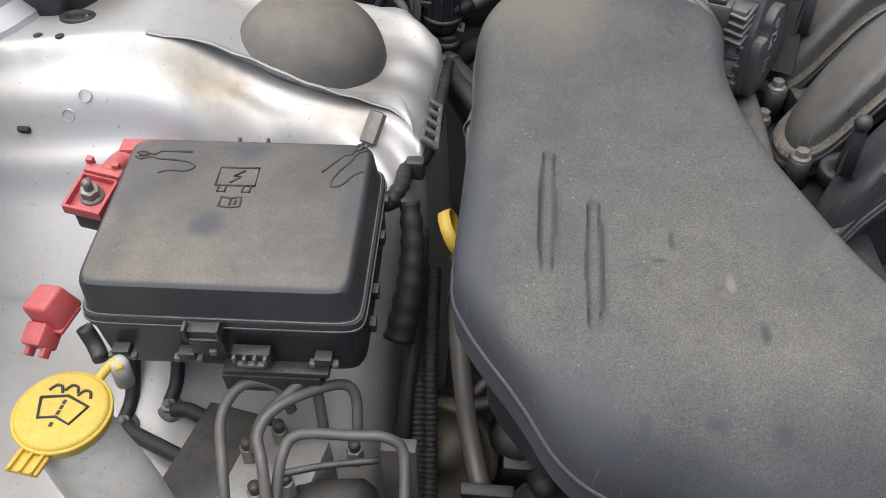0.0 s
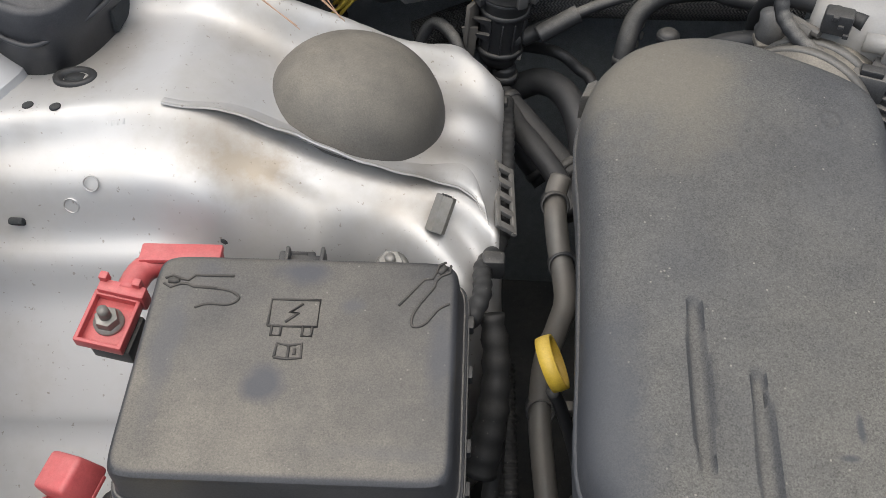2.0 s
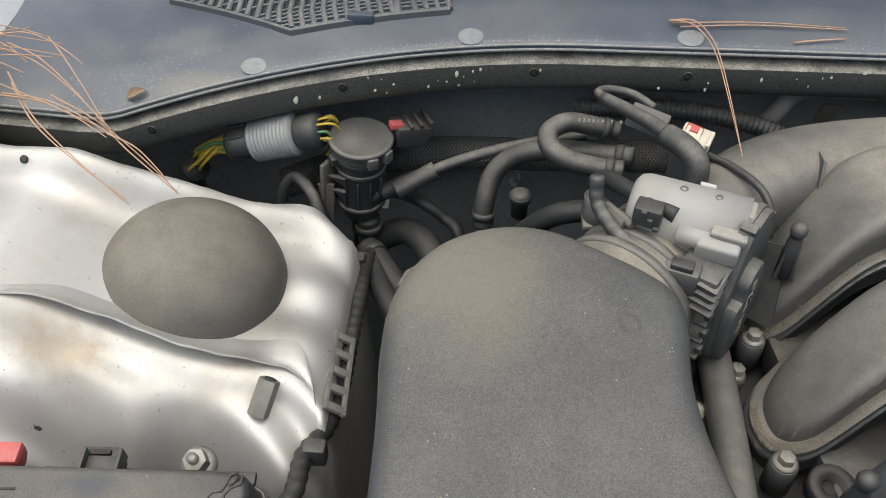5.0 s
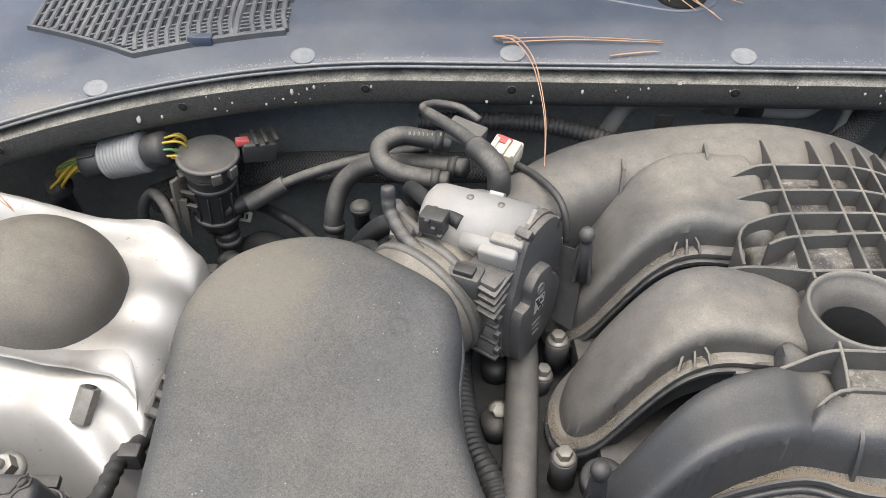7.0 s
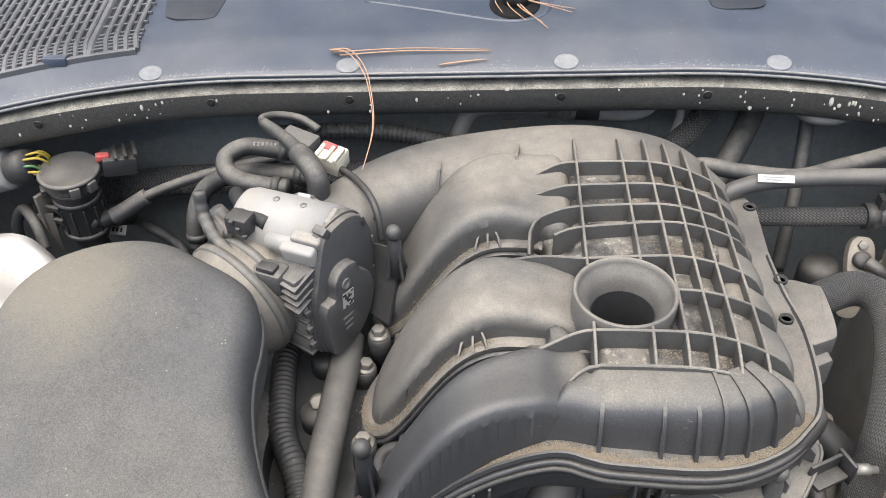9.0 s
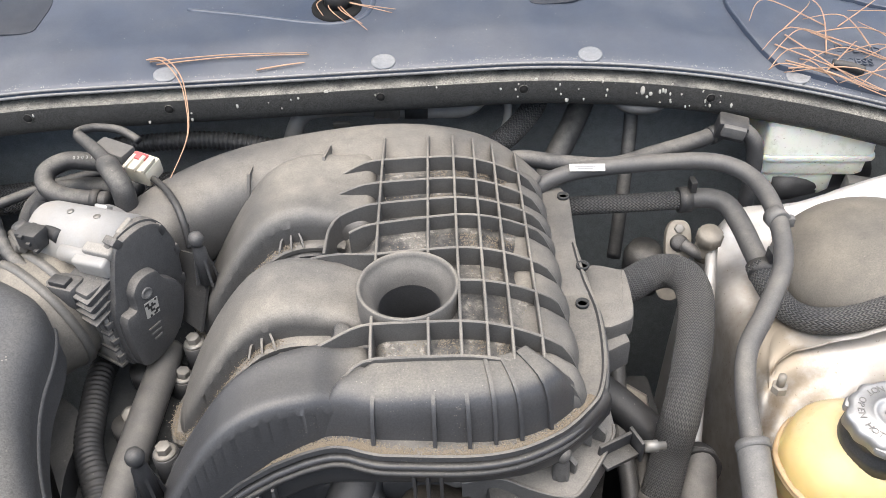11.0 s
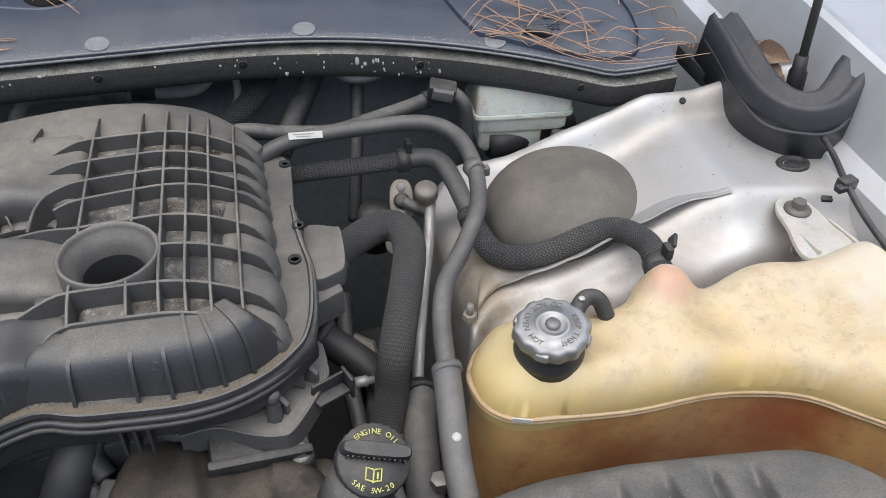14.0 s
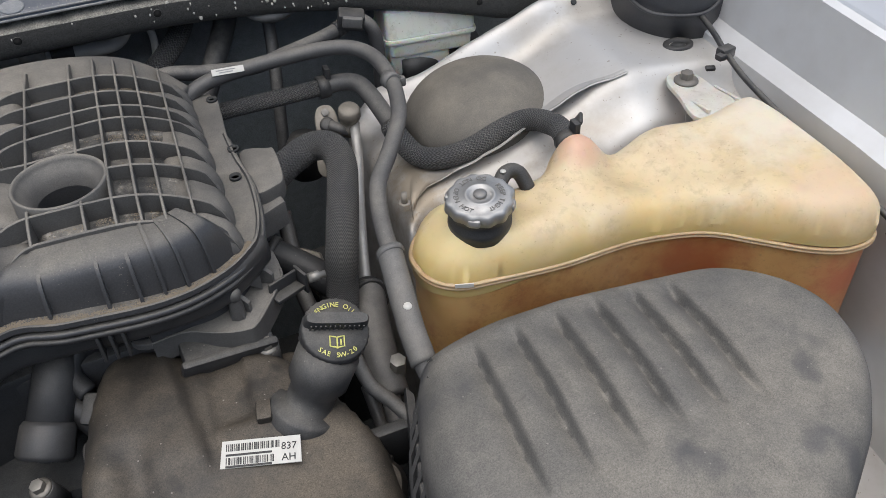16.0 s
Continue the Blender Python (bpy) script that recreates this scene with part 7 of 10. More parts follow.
def grown(outline, d):
    """The outline moved outwards by d."""
    n = len(outline)
    out = []
    for k, (x, y) in enumerate(outline):
        a, b = outline[k - 1], outline[(k + 1) % n]
        t = Vector((b[0] - a[0], b[1] - a[1])).normalized()
        out.append((x - t.y * d, y + t.x * d))
    return out


for kind, back, front, lift in (
    (1, (0.846, 0.846, 0.842, 0.834, 0.824, 0.814), (0.752, 0.750, 0.752, 0.747, 0.738, 0.734), 0.0),
    (2, (0.706, 0.708, 0.711, 0.709, 0.701, 0.693), (0.642, 0.642, 0.644, 0.640, 0.632, 0.628), -0.008),
    (3, (0.618, 0.617, 0.607, 0.596, 0.581, 0.572), (0.576, 0.5625, 0.5555, 0.547, 0.537, 0.529), -0.006),
):
    shape = runner_shape(back, front)[::-1]
    mid = lambda x, b=back, f=front: (lerp_table(x, list(zip((-0.052, -0.03, 0.0, 0.03, 0.06, 0.092), b[::-1]))) + lerp_table(x, list(zip((-0.052, -0.03, 0.0, 0.03, 0.06, 0.092), f[::-1])))) / 2
    crest = lambda x, y, mid=mid, lift=lift, k=kind: smooth_table(x, CREST) + lift - 2.5 * max(0.0, abs(y - mid(x)) - 0.010) ** 2 + 0.003 * smooth01((y - mid(x)) / 0.03) - (0.004 * smooth01((x - 0.055) / 0.02) if k == 3 else 0.0)
    runner = part("runner", pillow(shape, crest, 0.0095 if kind == 3 else 0.0115, 0.055 if kind == 3 else 0.022, 0.0022, n=5), M_MANIC if kind == 3 else M_MANI, mani, smooth=60)
    if kind < 3:
        skirt = lambda x, y, k=kind: smooth_table(x, SKIRT) - 0.002 * (k == 2)
        edge_line = grown(shape, 0.0085)
        part("runner_flange", pillow([(min(x, 0.07), y) for x, y in edge_line], skirt, 0.0016, 0.0035, 0.0026, n=5), M_MANI, runner, "dust-covered welded flange")
        part("flange_lip", pillow([(min(x, 0.068), y) for x, y in grown(shape, 0.0105)], lambda x, y, f=skirt: f(x, y) - 0.0065, 0.0015, 0.003, 0.003, n=4), M_MANIC, runner)
        part("runner_gasket", pillow([(min(x, 0.066), y) for x, y in grown(shape, 0.008)], lambda x, y, f=skirt: f(x, y) - 0.011, 0.0015, 0.016, 0.004, n=4), M_DARK, runner, "black gasket groove")
        ring = [Vector((p.x, p.y, skirt(p.x, p.y) + 0.0004)) for p in catmull([(*p, 0) for p in grown(shape, 0.004)], 8, True)]
        RUN.append([p for p in ring if p.x < 0.03 and p.y < (back[-1] + front[-1]) / 2 + 0.012])
        # three small webs where the runner's front meets its flange
        cx, cy = (0.024, 0.744) if kind == 1 else (0.012, 0.635)
        for k in (-1, 0, 1):
            x = cx + 0.0065 * k
            z = skirt(x, cy)
            part("web", fin([(x + 0.004 * k, cy - 0.001, z), (x - 0.002 * k, cy + 0.014, z), (x - 0.002 * k, cy + 0.012, z + 0.011), (x + 0.002 * k, cy + 0.004, z + 0.007)], 0.0016), M_MANI, runner)
part("slot_end", pillow([(0.096, 0.614), (0.085, 0.630), (0.076, 0.641), (0.066, 0.641), (0.0635, 0.630), (0.0645, 0.616)][::-1], lambda x, y: 0.9815 + 0.004 * smooth01((y - 0.625) / 0.03), 0.007, 0.05, 0.0025, n=5), M_MANIC, mani, "smooth wall at the end of the slot")
# dark web plate that joins the rear cover stud to the manifold
part("stud_web", fin([(-0.083, 0.775, 0.950), (-0.055, 0.754, 0.958), (-0.054, 0.745, 0.925), (-0.060, 0.722, 0.900), (-0.082, 0.745, 0.895)], 0.003), M_BLACK, mani)
# two upright webs between the plenum and the first runner
for pts in ([(-0.020, 0.806, 0.935), (-0.020, 0.810, 0.968), (-0.0175, 0.822, 0.9895), (-0.016, 0.850, 0.986), (-0.016, 0.856, 0.935)], [(0.049, 0.816, 0.950), (0.049, 0.818, 0.988), (0.0495, 0.826, 1.0005), (0.053, 0.852, 0.996), (0.053, 0.862, 0.95)]):
    part("web", fin(pts, 0.0025), M_MANI, mani)
part("clip_tab", slab([(0.006, 0.812), (0.030, 0.816), (0.029, 0.826), (0.022, 0.830), (0.010, 0.828)], 0.977, 0.984, 0.001), M_MANI, mani)
part("valley_floor", slab([(0.07, 0.83), (0.07, 0.58), (-0.04, 0.56), (-0.06, 0.75), (-0.03, 0.82)], 0.86, 0.885, 0.004), M_BLACK, mani)

# the grid of stiffening ribs
COLS = (0.097, 0.136, 0.158, 0.176, 0.193, 0.214)
ROWS_A = (0.818, 0.784, 0.755, 0.729, 0.692, 0.619, 0.594)
ROWS_B = (0.815, 0.784, 0.758, 0.738, 0.695, 0.614, 0.590)
LOBES = (0.842, 0.815, 0.785, 0.759, 0.739, 0.697, 0.658, 0.614, 0.584)
RC, RR = (0.120, 0.655), 0.037


def in_ring(x, y, r=RR):
    return math.hypot(x - RC[0], y - RC[1]) < r


FOOT = ((0.040, 0.5635), (0.054, 0.5635), (0.075, 0.5615), (0.095, 0.557), (0.128, 0.556), (0.153, 0.555), (0.184, 0.558), (0.206, 0.566), (0.222, 0.577), (0.234, 0.590), (0.241, 0.604))


def ledge_z(x):
    return lerp_table(x, ((-0.06, 0.868), (-0.042, 0.892), (-0.02, 0.914), (0.004, 0.930), (0.026, 0.942), (0.047, 0.950), (0.065, 0.9545), (0.09, 0.9555), (0.117, 0.953), (0.152, 0.949), (0.184, 0.9455), (0.215, 0.942), (0.24, 0.938), (0.30, 0.937)))


# the big rounded front of the manifold
foot = resample(catmull([(*p, 0) for p in FOOT], 8), 90)
ROLL = ((-0.0005, 0.0), (0.0005, 0.25), (0.002, 0.50), (0.0042, 0.70), (0.0080, 0.855), (0.014, 0.945), (0.021, 0.985), (0.030, 1.0), (0.037, 1.0), (0.039, 0.80))
FOLD = ((0.555, 0.044), (0.563, 0.055), (0.571, 0.0655), (0.580, 0.0705), (0.586, 0.075), (0.592, 0.085), (0.597, 0.099))


def roll_point(i, d, h):
    a, b = foot[max(i - 1, 0)], foot[min(i + 1, len(foot) - 1)]
    t = (b - a).normalized()
    p = foot[i] + Vector((-t.y, t.x, 0)) * d
    lo = ledge_z(foot[i].x) - 0.002
    q = foot[i] + Vector((-t.y, t.x, 0)) * 0.033
    hi = rib_top(q.x, q.y) - 0.0015 - 0.030 * smooth01((foot[i].x - 0.222) / 0.022)
    sink = 0.016 * h * smooth01((lerp_table(p.y, FOLD) - p.x + 0.003) / 0.009)
    return Vector((p.x, p.y, lo + (hi - lo) * h - sink))


bm = bmesh.new()
grid = [[bm.verts.new(roll_point(i, d, h)) for d, h in ROLL] for i in range(len(foot))]
for r, q in zip(grid, grid[1:]):
    for k in range(len(ROLL) - 1):
        bm.faces.new((r[k], q[k], q[k + 1], r[k + 1]))
bmesh.ops.recalc_face_normals(bm, faces=bm.faces)
part("front_roll", bm, M_MANIC, mani, "rounded front of the manifold, wiped darker", smooth=70)
# fins that run down the roll from the columns of the grid
for c, x in enumerate(COLS):
    i = min(range(len(foot)), key=lambda k: abs(foot[k].x - x + 0.003) + (9 if foot[k].y > 0.60 else 0))
    out, inn = [], []
    for d, h in ROLL[:9]:
        p = roll_point(i, d, h)
        a, b = foot[max(i - 1, 0)], foot[min(i + 1, len(foot) - 1)]
        t = (b - a).normalized()
        n = Vector((t.y, -t.x, 0))
        grow = (0.0058 - 0.0045 * h) if c < 3 else (0.0034 - 0.0016 * h)
        up = 0.0 if c < 3 else 0.0016 * smooth01((h - 0.5) / 0.5)
        if c < 3 and h > 0.9:
            grow = -0.002
        out.append(p + n * grow + Vector((0, 0, up)))
        inn.append(p - n * 0.004 - Vector((0, 0, 0.004 * h)))
    part("front_fin", fin(out + inn[::-1], 0.0026), M_MANIC, mani)
for c, x in enumerate(COLS):
    y1 = 0.872 - 0.10 * max(0.0, x - 0.12)
    spans = [(0.592, y1)]
    if abs(x - RC[0]) < RR:
        h = math.sqrt(RR ** 2 - (x - RC[0]) ** 2)
        spans = [(0.592, RC[1] - h), (RC[1] + h, y1)]
    for a, b in spans:
        line = [(x + 0.004 * (y - 0.7) / 0.13, y) for y in [a + (b - a) * i / 24 for i in range(25)]]
        part("rib", wall_strip(line, lambda i, line=line: (body_top(*line[i]) - 0.012, rib_top(*line[i]) - 0.012 * smooth01((line[i][1] - y1 + 0.012) / 0.012)), 0.0028), M_MANI, mani)


def row_line(ya, yb, x0, x1, n=30):
    out = []
    for i in range(n + 1):
        x = x0 + (x1 - x0) * i / n
        y = ya + (yb - ya) * (x - 0.097) / 0.117
        out.append((x, y))
    return out


for k, (ya, yb) in enumerate(zip(ROWS_A, ROWS_B)):
    x0 = (0.045, 0.038, 0.066, 0.075, 0.040, 0.030, 0.074)[k]
    bend = (-0.014, -0.004, -0.006, -0.010, 0.016, -0.010, 0.003)[k]
    line = [(x, y + bend * smooth01((0.097 - x) / 0.05)) for x, y in row_line(ya, yb, x0, 0.247)]
    if k == 2:
        line = [(0.0555, 0.708), (0.0560, 0.722), (0.0575, 0.736), (0.0610, 0.745)] + line
    if k == 6:
        line = [(0.0555, 0.5630), (0.0610, 0.5670), (0.0655, 0.5715), (0.0690, 0.5770)] + [(0.0722, 0.5825), (0.0765, 0.5870), (0.0825, 0.5905), (0.0890, 0.5928)] + line[4:]

    def hh(i, line=line, x0=x0):
        x, y = line[i]
        hi = rib_top(x, y) - 0.010 * smooth01((0.09 - x) / 0.05) - (0.006 * max(0.0, 1 - i / 6) if y < 0.6 else 0.0) - 0.040 * max(0.0, (x - 0.222) / 0.025) ** 2
        return (min(hi - 0.004, body_top(x, y) - 0.014 - 0.03 * smooth01((x - 0.212) / 0.02)), hi)
    if k == 4:
        line = [p for p in line if not in_ring(*p, RR - 0.001)]
    part("rib", wall_strip(line, hh, 0.0032), M_MANI, mani)
line = row_line(0.655, 0.659, 0.157, 0.240, 16)
part("rib", wall_strip(line, lambda i: (body_top(*line[i]) - 0.03, rib_top(*line[i]) - 0.035 * max(0.0, (line[i][0] - 0.226) / 0.016) ** 2), 0.0032), M_MANI, mani)
# the round funnel
fm = Matrix.Translation((RC[0], RC[1], 0))
fun = part("funnel", lathe([(RR + 0.0005, 0.965), (RR, 1.0005), (RR - 0.001, 1.0015), (RR - 0.0028, 1.001), (RR - 0.0035, 0.9982), (0.0315, 0.9952), (0.0280, 0.9912), (0.0250, 0.9862), (0.0228, 0.979)], fm, 56, caps=False), M_MANI, mani, smooth=60)
# throat blacker than the funnel: its deep shade is put into the colour
part("throat", lathe([(0.0228, 0.979), (0.0214, 0.968), (0.0207, 0.952), (0.0205, 0.862), (0.0, 0.861)], fm, 56, caps=False), M_BLACK, fun, "open throat, blackened for the shade deep inside")
# rounded lobes in which the pockets end towards the coolant hoses
for ya, yb in zip(LOBES, LOBES[1:]):
    lobe = [(0.200, ya - 0.001), (0.228, ya - 0.001), (0.238, ya - 0.004), (0.2425, (ya + yb) / 2), (0.238, yb + 0.004), (0.228, yb + 0.001), (0.200, yb + 0.001)]
    part("lobe", pillow(lobe[::-1], lambda x, y: rib_top(x, y) - 0.007 - 0.006 * smooth01((0.222 - x) / 0.02), 0.011, 0.03, 0.0022, n=5), M_MANI, mani, smooth=60)

# flange ledge all round the lower edge
EDGE = ((0.262, 0.765), (0.263, 0.72), (0.267, 0.68), (0.263, 0.632), (0.254, 0.599), (0.241, 0.582), (0.222, 0.564), (0.199, 0.551), (0.177, 0.544), (0.152, 0.541), (0.117, 0.541), (0.097, 0.542), (0.086, 0.545), (0.075, 0.5495), (0.062, 0.551), (0.047, 0.5505), (0.026, 0.5485), (0.004, 0.5455), (-0.019, 0.540), (-0.042, 0.532), (-0.060, 0.523))
LEDGE = edge = [Vector((p.x, p.y, ledge_z(p.x))) for p in catmull([(*p, 0) for p in EDGE], 8)]
bm = bmesh.new()
cols = []
for i, p in enumerate(edge):
    a, b = edge[max(i - 1, 0)], edge[min(i + 1, len(edge) - 1)]
    n = Vector((-(b - a).y, (b - a).x, 0)).normalized()
    cols.append([bm.verts.new(p - n * o + Vector((0, 0, z))) for o, z in ((0.03, -0.006), (0.03, -0.001), (0.0035, -0.001), (0.002, 0.0012), (0.0, 0.0010), (-0.0004, -0.003), (0.002, -0.006))])
for r, q in zip(cols, cols[1:]):
    for k in range(6):
        bm.faces.new((r[k], q[k], q[k + 1], r[k + 1]))
bmesh.ops.recalc_face_normals(bm, faces=bm.faces)
part("flange", bm, M_MANIC, mani, "welded flange with sand lying on it", smooth=40)
for drop, off, mt in ((0.0095, 0.0015, M_MANIC), (0.015, 0.0, M_BLACK)):
    part("weld_lip", sweep(bmesh.new(), [p + Vector((0, off, -drop)) for p in edge], lambda t: rounded(0.0035, 0.0024, 0.7, 10)), mt, mani)
part("side_flange", slab([(0.236, 0.70), (0.266, 0.70), (0.263, 0.765), (0.268, 0.832), (0.262, 0.848), (0.236, 0.85)], 0.928, 0.937, 0.0015), M_MANI, mani)
low = catmull([(0.25, 0.61, 0.920), (0.212, 0.574, 0.922), (0.165, 0.562, 0.925), (0.10, 0.564, 0.928), (0.055, 0.568, 0.925), (0.02, 0.565, 0.912), (-0.015, 0.558, 0.895), (-0.05, 0.55, 0.870)], 6)
part("lower_shell", sweep(bmesh.new(), low, lambda t: rounded(0.016, 0.016, 0.6, 18)), M_BLACK, mani)
for k in range(7):
    x = -0.01 + 0.011 * k if k < 4 else 0.118 + 0.009 * (k - 4)
    part("shell_rib", box((0.0025, 0.016, 0.026), Matrix.Translation((x, 0.551 if k < 4 else 0.546, ledge_z(x) - 0.030)), 0.0006), M_MANIC if k < 4 else M_BLACK, mani)
part("lower_body", slab([(-0.03, 0.56), (0.02, 0.575), (0.10, 0.575), (0.17, 0.575), (0.232, 0.61), (0.245, 0.70), (0.25, 0.83), (0.10, 0.86), (0.0, 0.82), (-0.05, 0.74)], 0.80, 0.880, 0.004), M_BLACK, mani)
tabm = part("side_tab", slab([(p.x, p.y) for p in catmull([(0.268, 0.745, 0), (0.295, 0.742, 0), (0.301, 0.735, 0), (0.298, 0.69, 0), (0.288, 0.678, 0), (0.266, 0.678, 0)], 4, True)], 0.908, 0.926, 0.003), M_MANI, mani)
part("side_step", slab([(0.262, 0.760), (0.285, 0.755), (0.292, 0.67), (0.262, 0.655)], 0.885, 0.912, 0.003), M_MANI, mani)
for x, y in ((0.255, 0.689), (0.263, 0.734), (0.262, 0.832)):
    # dark raised rings that paint the shade of the bolt holes
    part("bolt_hole", lathe([(0.0055, 0.937), (0.0055, 0.9395), (0.0042, 0.9398), (0.0040, 0.937)], Matrix.Translation((x, y, 0)), 16), M_DARK, mani)
# right front bracket with pin
corner = part("corner_plate", slab([(p.x, p.y) for p in catmull([(0.14, 0.580, 0), (0.145, 0.564, 0), (0.177, 0.565, 0), (0.202, 0.553, 0), (0.222, 0.547, 0), (0.235, 0.552, 0), (0.263, 0.592, 0), (0.268, 0.606, 0), (0.262, 0.640, 0), (0.22, 0.61, 0)], 3, True)], 0.884, 0.890, 0.0015), M_MANI, mani, "dusty bracket plate below the flange")
part("plate_wall", wall_strip([(p.x, p.y) for p in catmull([(0.150, 0.566, 0), (0.178, 0.571, 0), (0.205, 0.574, 0), (0.228, 0.588, 0), (0.246, 0.612, 0), (0.256, 0.640, 0)], 5)], lambda i: (0.886, 0.934), 0.006), M_MANIC, corner)
part("plate_lip", wall_strip([(p.x, p.y) for p in catmull([(0.150, 0.563, 0), (0.177, 0.565, 0), (0.202, 0.553, 0), (0.222, 0.547, 0), (0.235, 0.552, 0), (0.263, 0.592, 0), (0.267, 0.606, 0)], 5)], lambda i: (0.868, 0.891), 0.003), M_MANI, corner)
for a, b in (((0.215, 0.580), (0.232, 0.566)), ((0.240, 0.602), (0.258, 0.592)), ((0.196, 0.572), (0.224, 0.584))):
    part("plate_rib", fin([(*a, 0.886), (*b, 0.886), (*b, 0.900), (*a, 0.918)], 0.004), M_MANI, corner)
arm = part("side_arm", box((0.030, 0.012, 0.004), Matrix.Translation((0.266, 0.581, 0.884)) @ pose(0, 0, 0, 0, 6, 28), 0.001), M_BLACK, mani)
part("arm_wall", box((0.030, 0.003, 0.016), Matrix.Translation((0.264, 0.587, 0.889)) @ pose(0, 0, 0, 0, 6, 28), 0.001), M_BLACK, arm)
part("arm_wall", box((0.003, 0.018, 0.022), Matrix.Translation((0.281, 0.590, 0.886)) @ pose(0, 0, 0, 0, 0, 20), 0.001), M_BLACK, arm)
part("arm_pin", lathe([(0.0045, 0.0), (0.0045, 0.010), (0.003, 0.011), (0.003, 0.016), (0.0, 0.016)], Matrix.Translation((0.286, 0.586, 0.888)) @ pose(0, 0, 0, 0, 90, 0), 14), M_STEEL, arm)


# ball pins that carried the engine cover
def ball_pin(x, y, z, m=M_BLACK):
    t = thing("ball_pin", "black plastic ball stud that held the engine cover", "ball stud", (x, y, z - 0.04), group="engine cover studs")
    part("stem", lathe([(0.0075, -0.045), (0.0058, -0.012), (0.0045, -0.006), (0.0048, -0.004)], Matrix.Translation((x, y, z)), 16), m, t)
    part("ball", lathe([(0.0045, -0.006), (0.0062, -0.002), (0.0066, 0.001), (0.005, 0.0050), (0.002, 0.0066), (0.0, 0.0068)], Matrix.Translation((x, y, z)), 16), m, t)
    for a in range(4):
        d = Vector((math.cos(a * math.pi / 2 + 0.6), math.sin(a * math.pi / 2 + 0.6), 0))
        c = Vector((x, y, z))
        part("gusset", fin([c + d * 0.005 + Vector((0, 0, -0.012)), c + d * 0.0105 + Vector((0, 0, -0.045)), c + d * 0.004 + Vector((0, 0, -0.045))], 0.002), m, t)


ball_pin(-0.053, 0.751, 0.977, M_TBC)
ball_pin(-0.060, 0.550, 0.960)
ball_pin(0.221, 0.565, 0.915, M_MANI)


# flange bolts
def bolt_proto():
    t = thing("flange_bolt", "zinc-plated hexagon flange bolt on the engine", "bolt", (0, 0, 0), group="engine bolts")
    part("washer", lathe([(0.0088, 0.0), (0.0088, 0.0014), (0.0066, 0.0026), (0.0, 0.0026)], None, 24), M_STEEL, t)
    part("head", slab(hexagon(0.0060), 0.0024, 0.0085, 0.0009), M_STEEL, t)
    part("boss", lathe([(0.0105, -0.028), (0.0100, -0.0005), (0.0085, 0.0)], None, 18), M_BLACK, t)
    return t


bolt = bolt_proto()
BOLTS = ((-0.070, 0.723, 0.886, 0, 0), (0.094, 0.520, 0.845, 8, 0), (0.040, 0.515, 0.822, 8, -10), (0.236, 0.548, 0.862, 10, 0), (-0.072, 0.610, 0.885, 0, 0), (-0.082, 0.706, 0.863, 0, 10), (-0.118, 0.668, 0.860, 30, 0),
         (-0.100, 0.566, 0.862, 0, 0), (-0.297, 0.470, 0.635, 20, 0), (-0.27, 0.505, 0.625, 0, 0))
bolt.matrix_basis = pose(*BOLTS[0])
for b in BOLTS[1:]:
    copy_thing(bolt, pose(*b))

# ---- hoses on the right of the engine ----
HA = [(0.225, 0.842, 0.930), (0.255, 0.851, 0.945), (0.296, 0.855, 0.951), (0.373, 0.851, 0.956), (0.410, 0.842, 0.957), (0.430, 0.818, 0.956), (0.436, 0.785, 0.952), (0.432, 0.745, 0.947), (0.420, 0.708, 0.942), (0.396, 0.672, 0.932), (0.374, 0.642, 0.924), (0.363, 0.608, 0.915), (0.357, 0.566, 0.905)]
ha = thing("heater_return_hose", "long grey rubber coolant hose arching over to the apron", "hose", (0.36, 0.57, 0.88))
part("tube", tube(HA, 0.0080, 20, 7), M_RUBG, ha)
part("sleeve", tube([(0.357, 0.570, 0.906), (0.352, 0.535, 0.898), (0.347, 0.495, 0.884), (0.347, 0.470, 0.870)], 0.0113, 20, 5), M_GREYPL, ha, "grey plastic sleeve")
part("sleeve_rim", lathe([(0.0113, -0.003), (0.0124, -0.003), (0.0124, 0.003), (0.0113, 0.003)], Matrix.Translation((0.357, 0.567, 0.9055)) @ pose(0, 0, 0, -77, 0, 0), 24), M_GREYPL, ha)
part("lower_tube", tube([(0.347, 0.475, 0.872), (0.350, 0.455, 0.855), (0.355, 0.44, 0.82), (0.36, 0.42, 0.76)], 0.0095, 18, 5), M_RUBG, ha)
lab = Matrix.Translation((0.286, 0.8482, 0.9572)) @ pose(0, 0, 0, 42, 3, -1)
hl = part("paper_label", box((0.033, 0.0070, 0.0006), lab), M_WHITE, ha, "white paper label with print")
for k, w in enumerate((0.020, 0.014)):
    part("print_bar", box((w, 0.0010, 0.0003), lab @ pose(-0.002, 0.0012 - 0.0024 * k, 0.0005)), M_GREYCONN, hl)
part("hose_clip", lathe([(0.0080, -0.006), (0.0096, -0.006), (0.0096, 0.006), (0.0080, 0.006)], Matrix.Translation((0.4345, 0.766, 0.950)) @ pose(0, 0, 0, 84, 0, 8), 24), M_GREYPL, ha)
part("clip_nub", box((0.008, 0.008, 0.010), Matrix.Translation((0.445, 0.764, 0.948)), 0.002), M_GREYPL, ha)
for x, y, z in ((0.349, 0.507, 0.8998), (0.346, 0.489, 0.8896)):
    part("paint_dot", lathe([(0.0038, 0), (0.0034, 0.0012), (0, 0.0013)], Matrix.Translation((x, y, z)) @ pose(0, 0, 0, 18), 12), M_WHITE, ha)

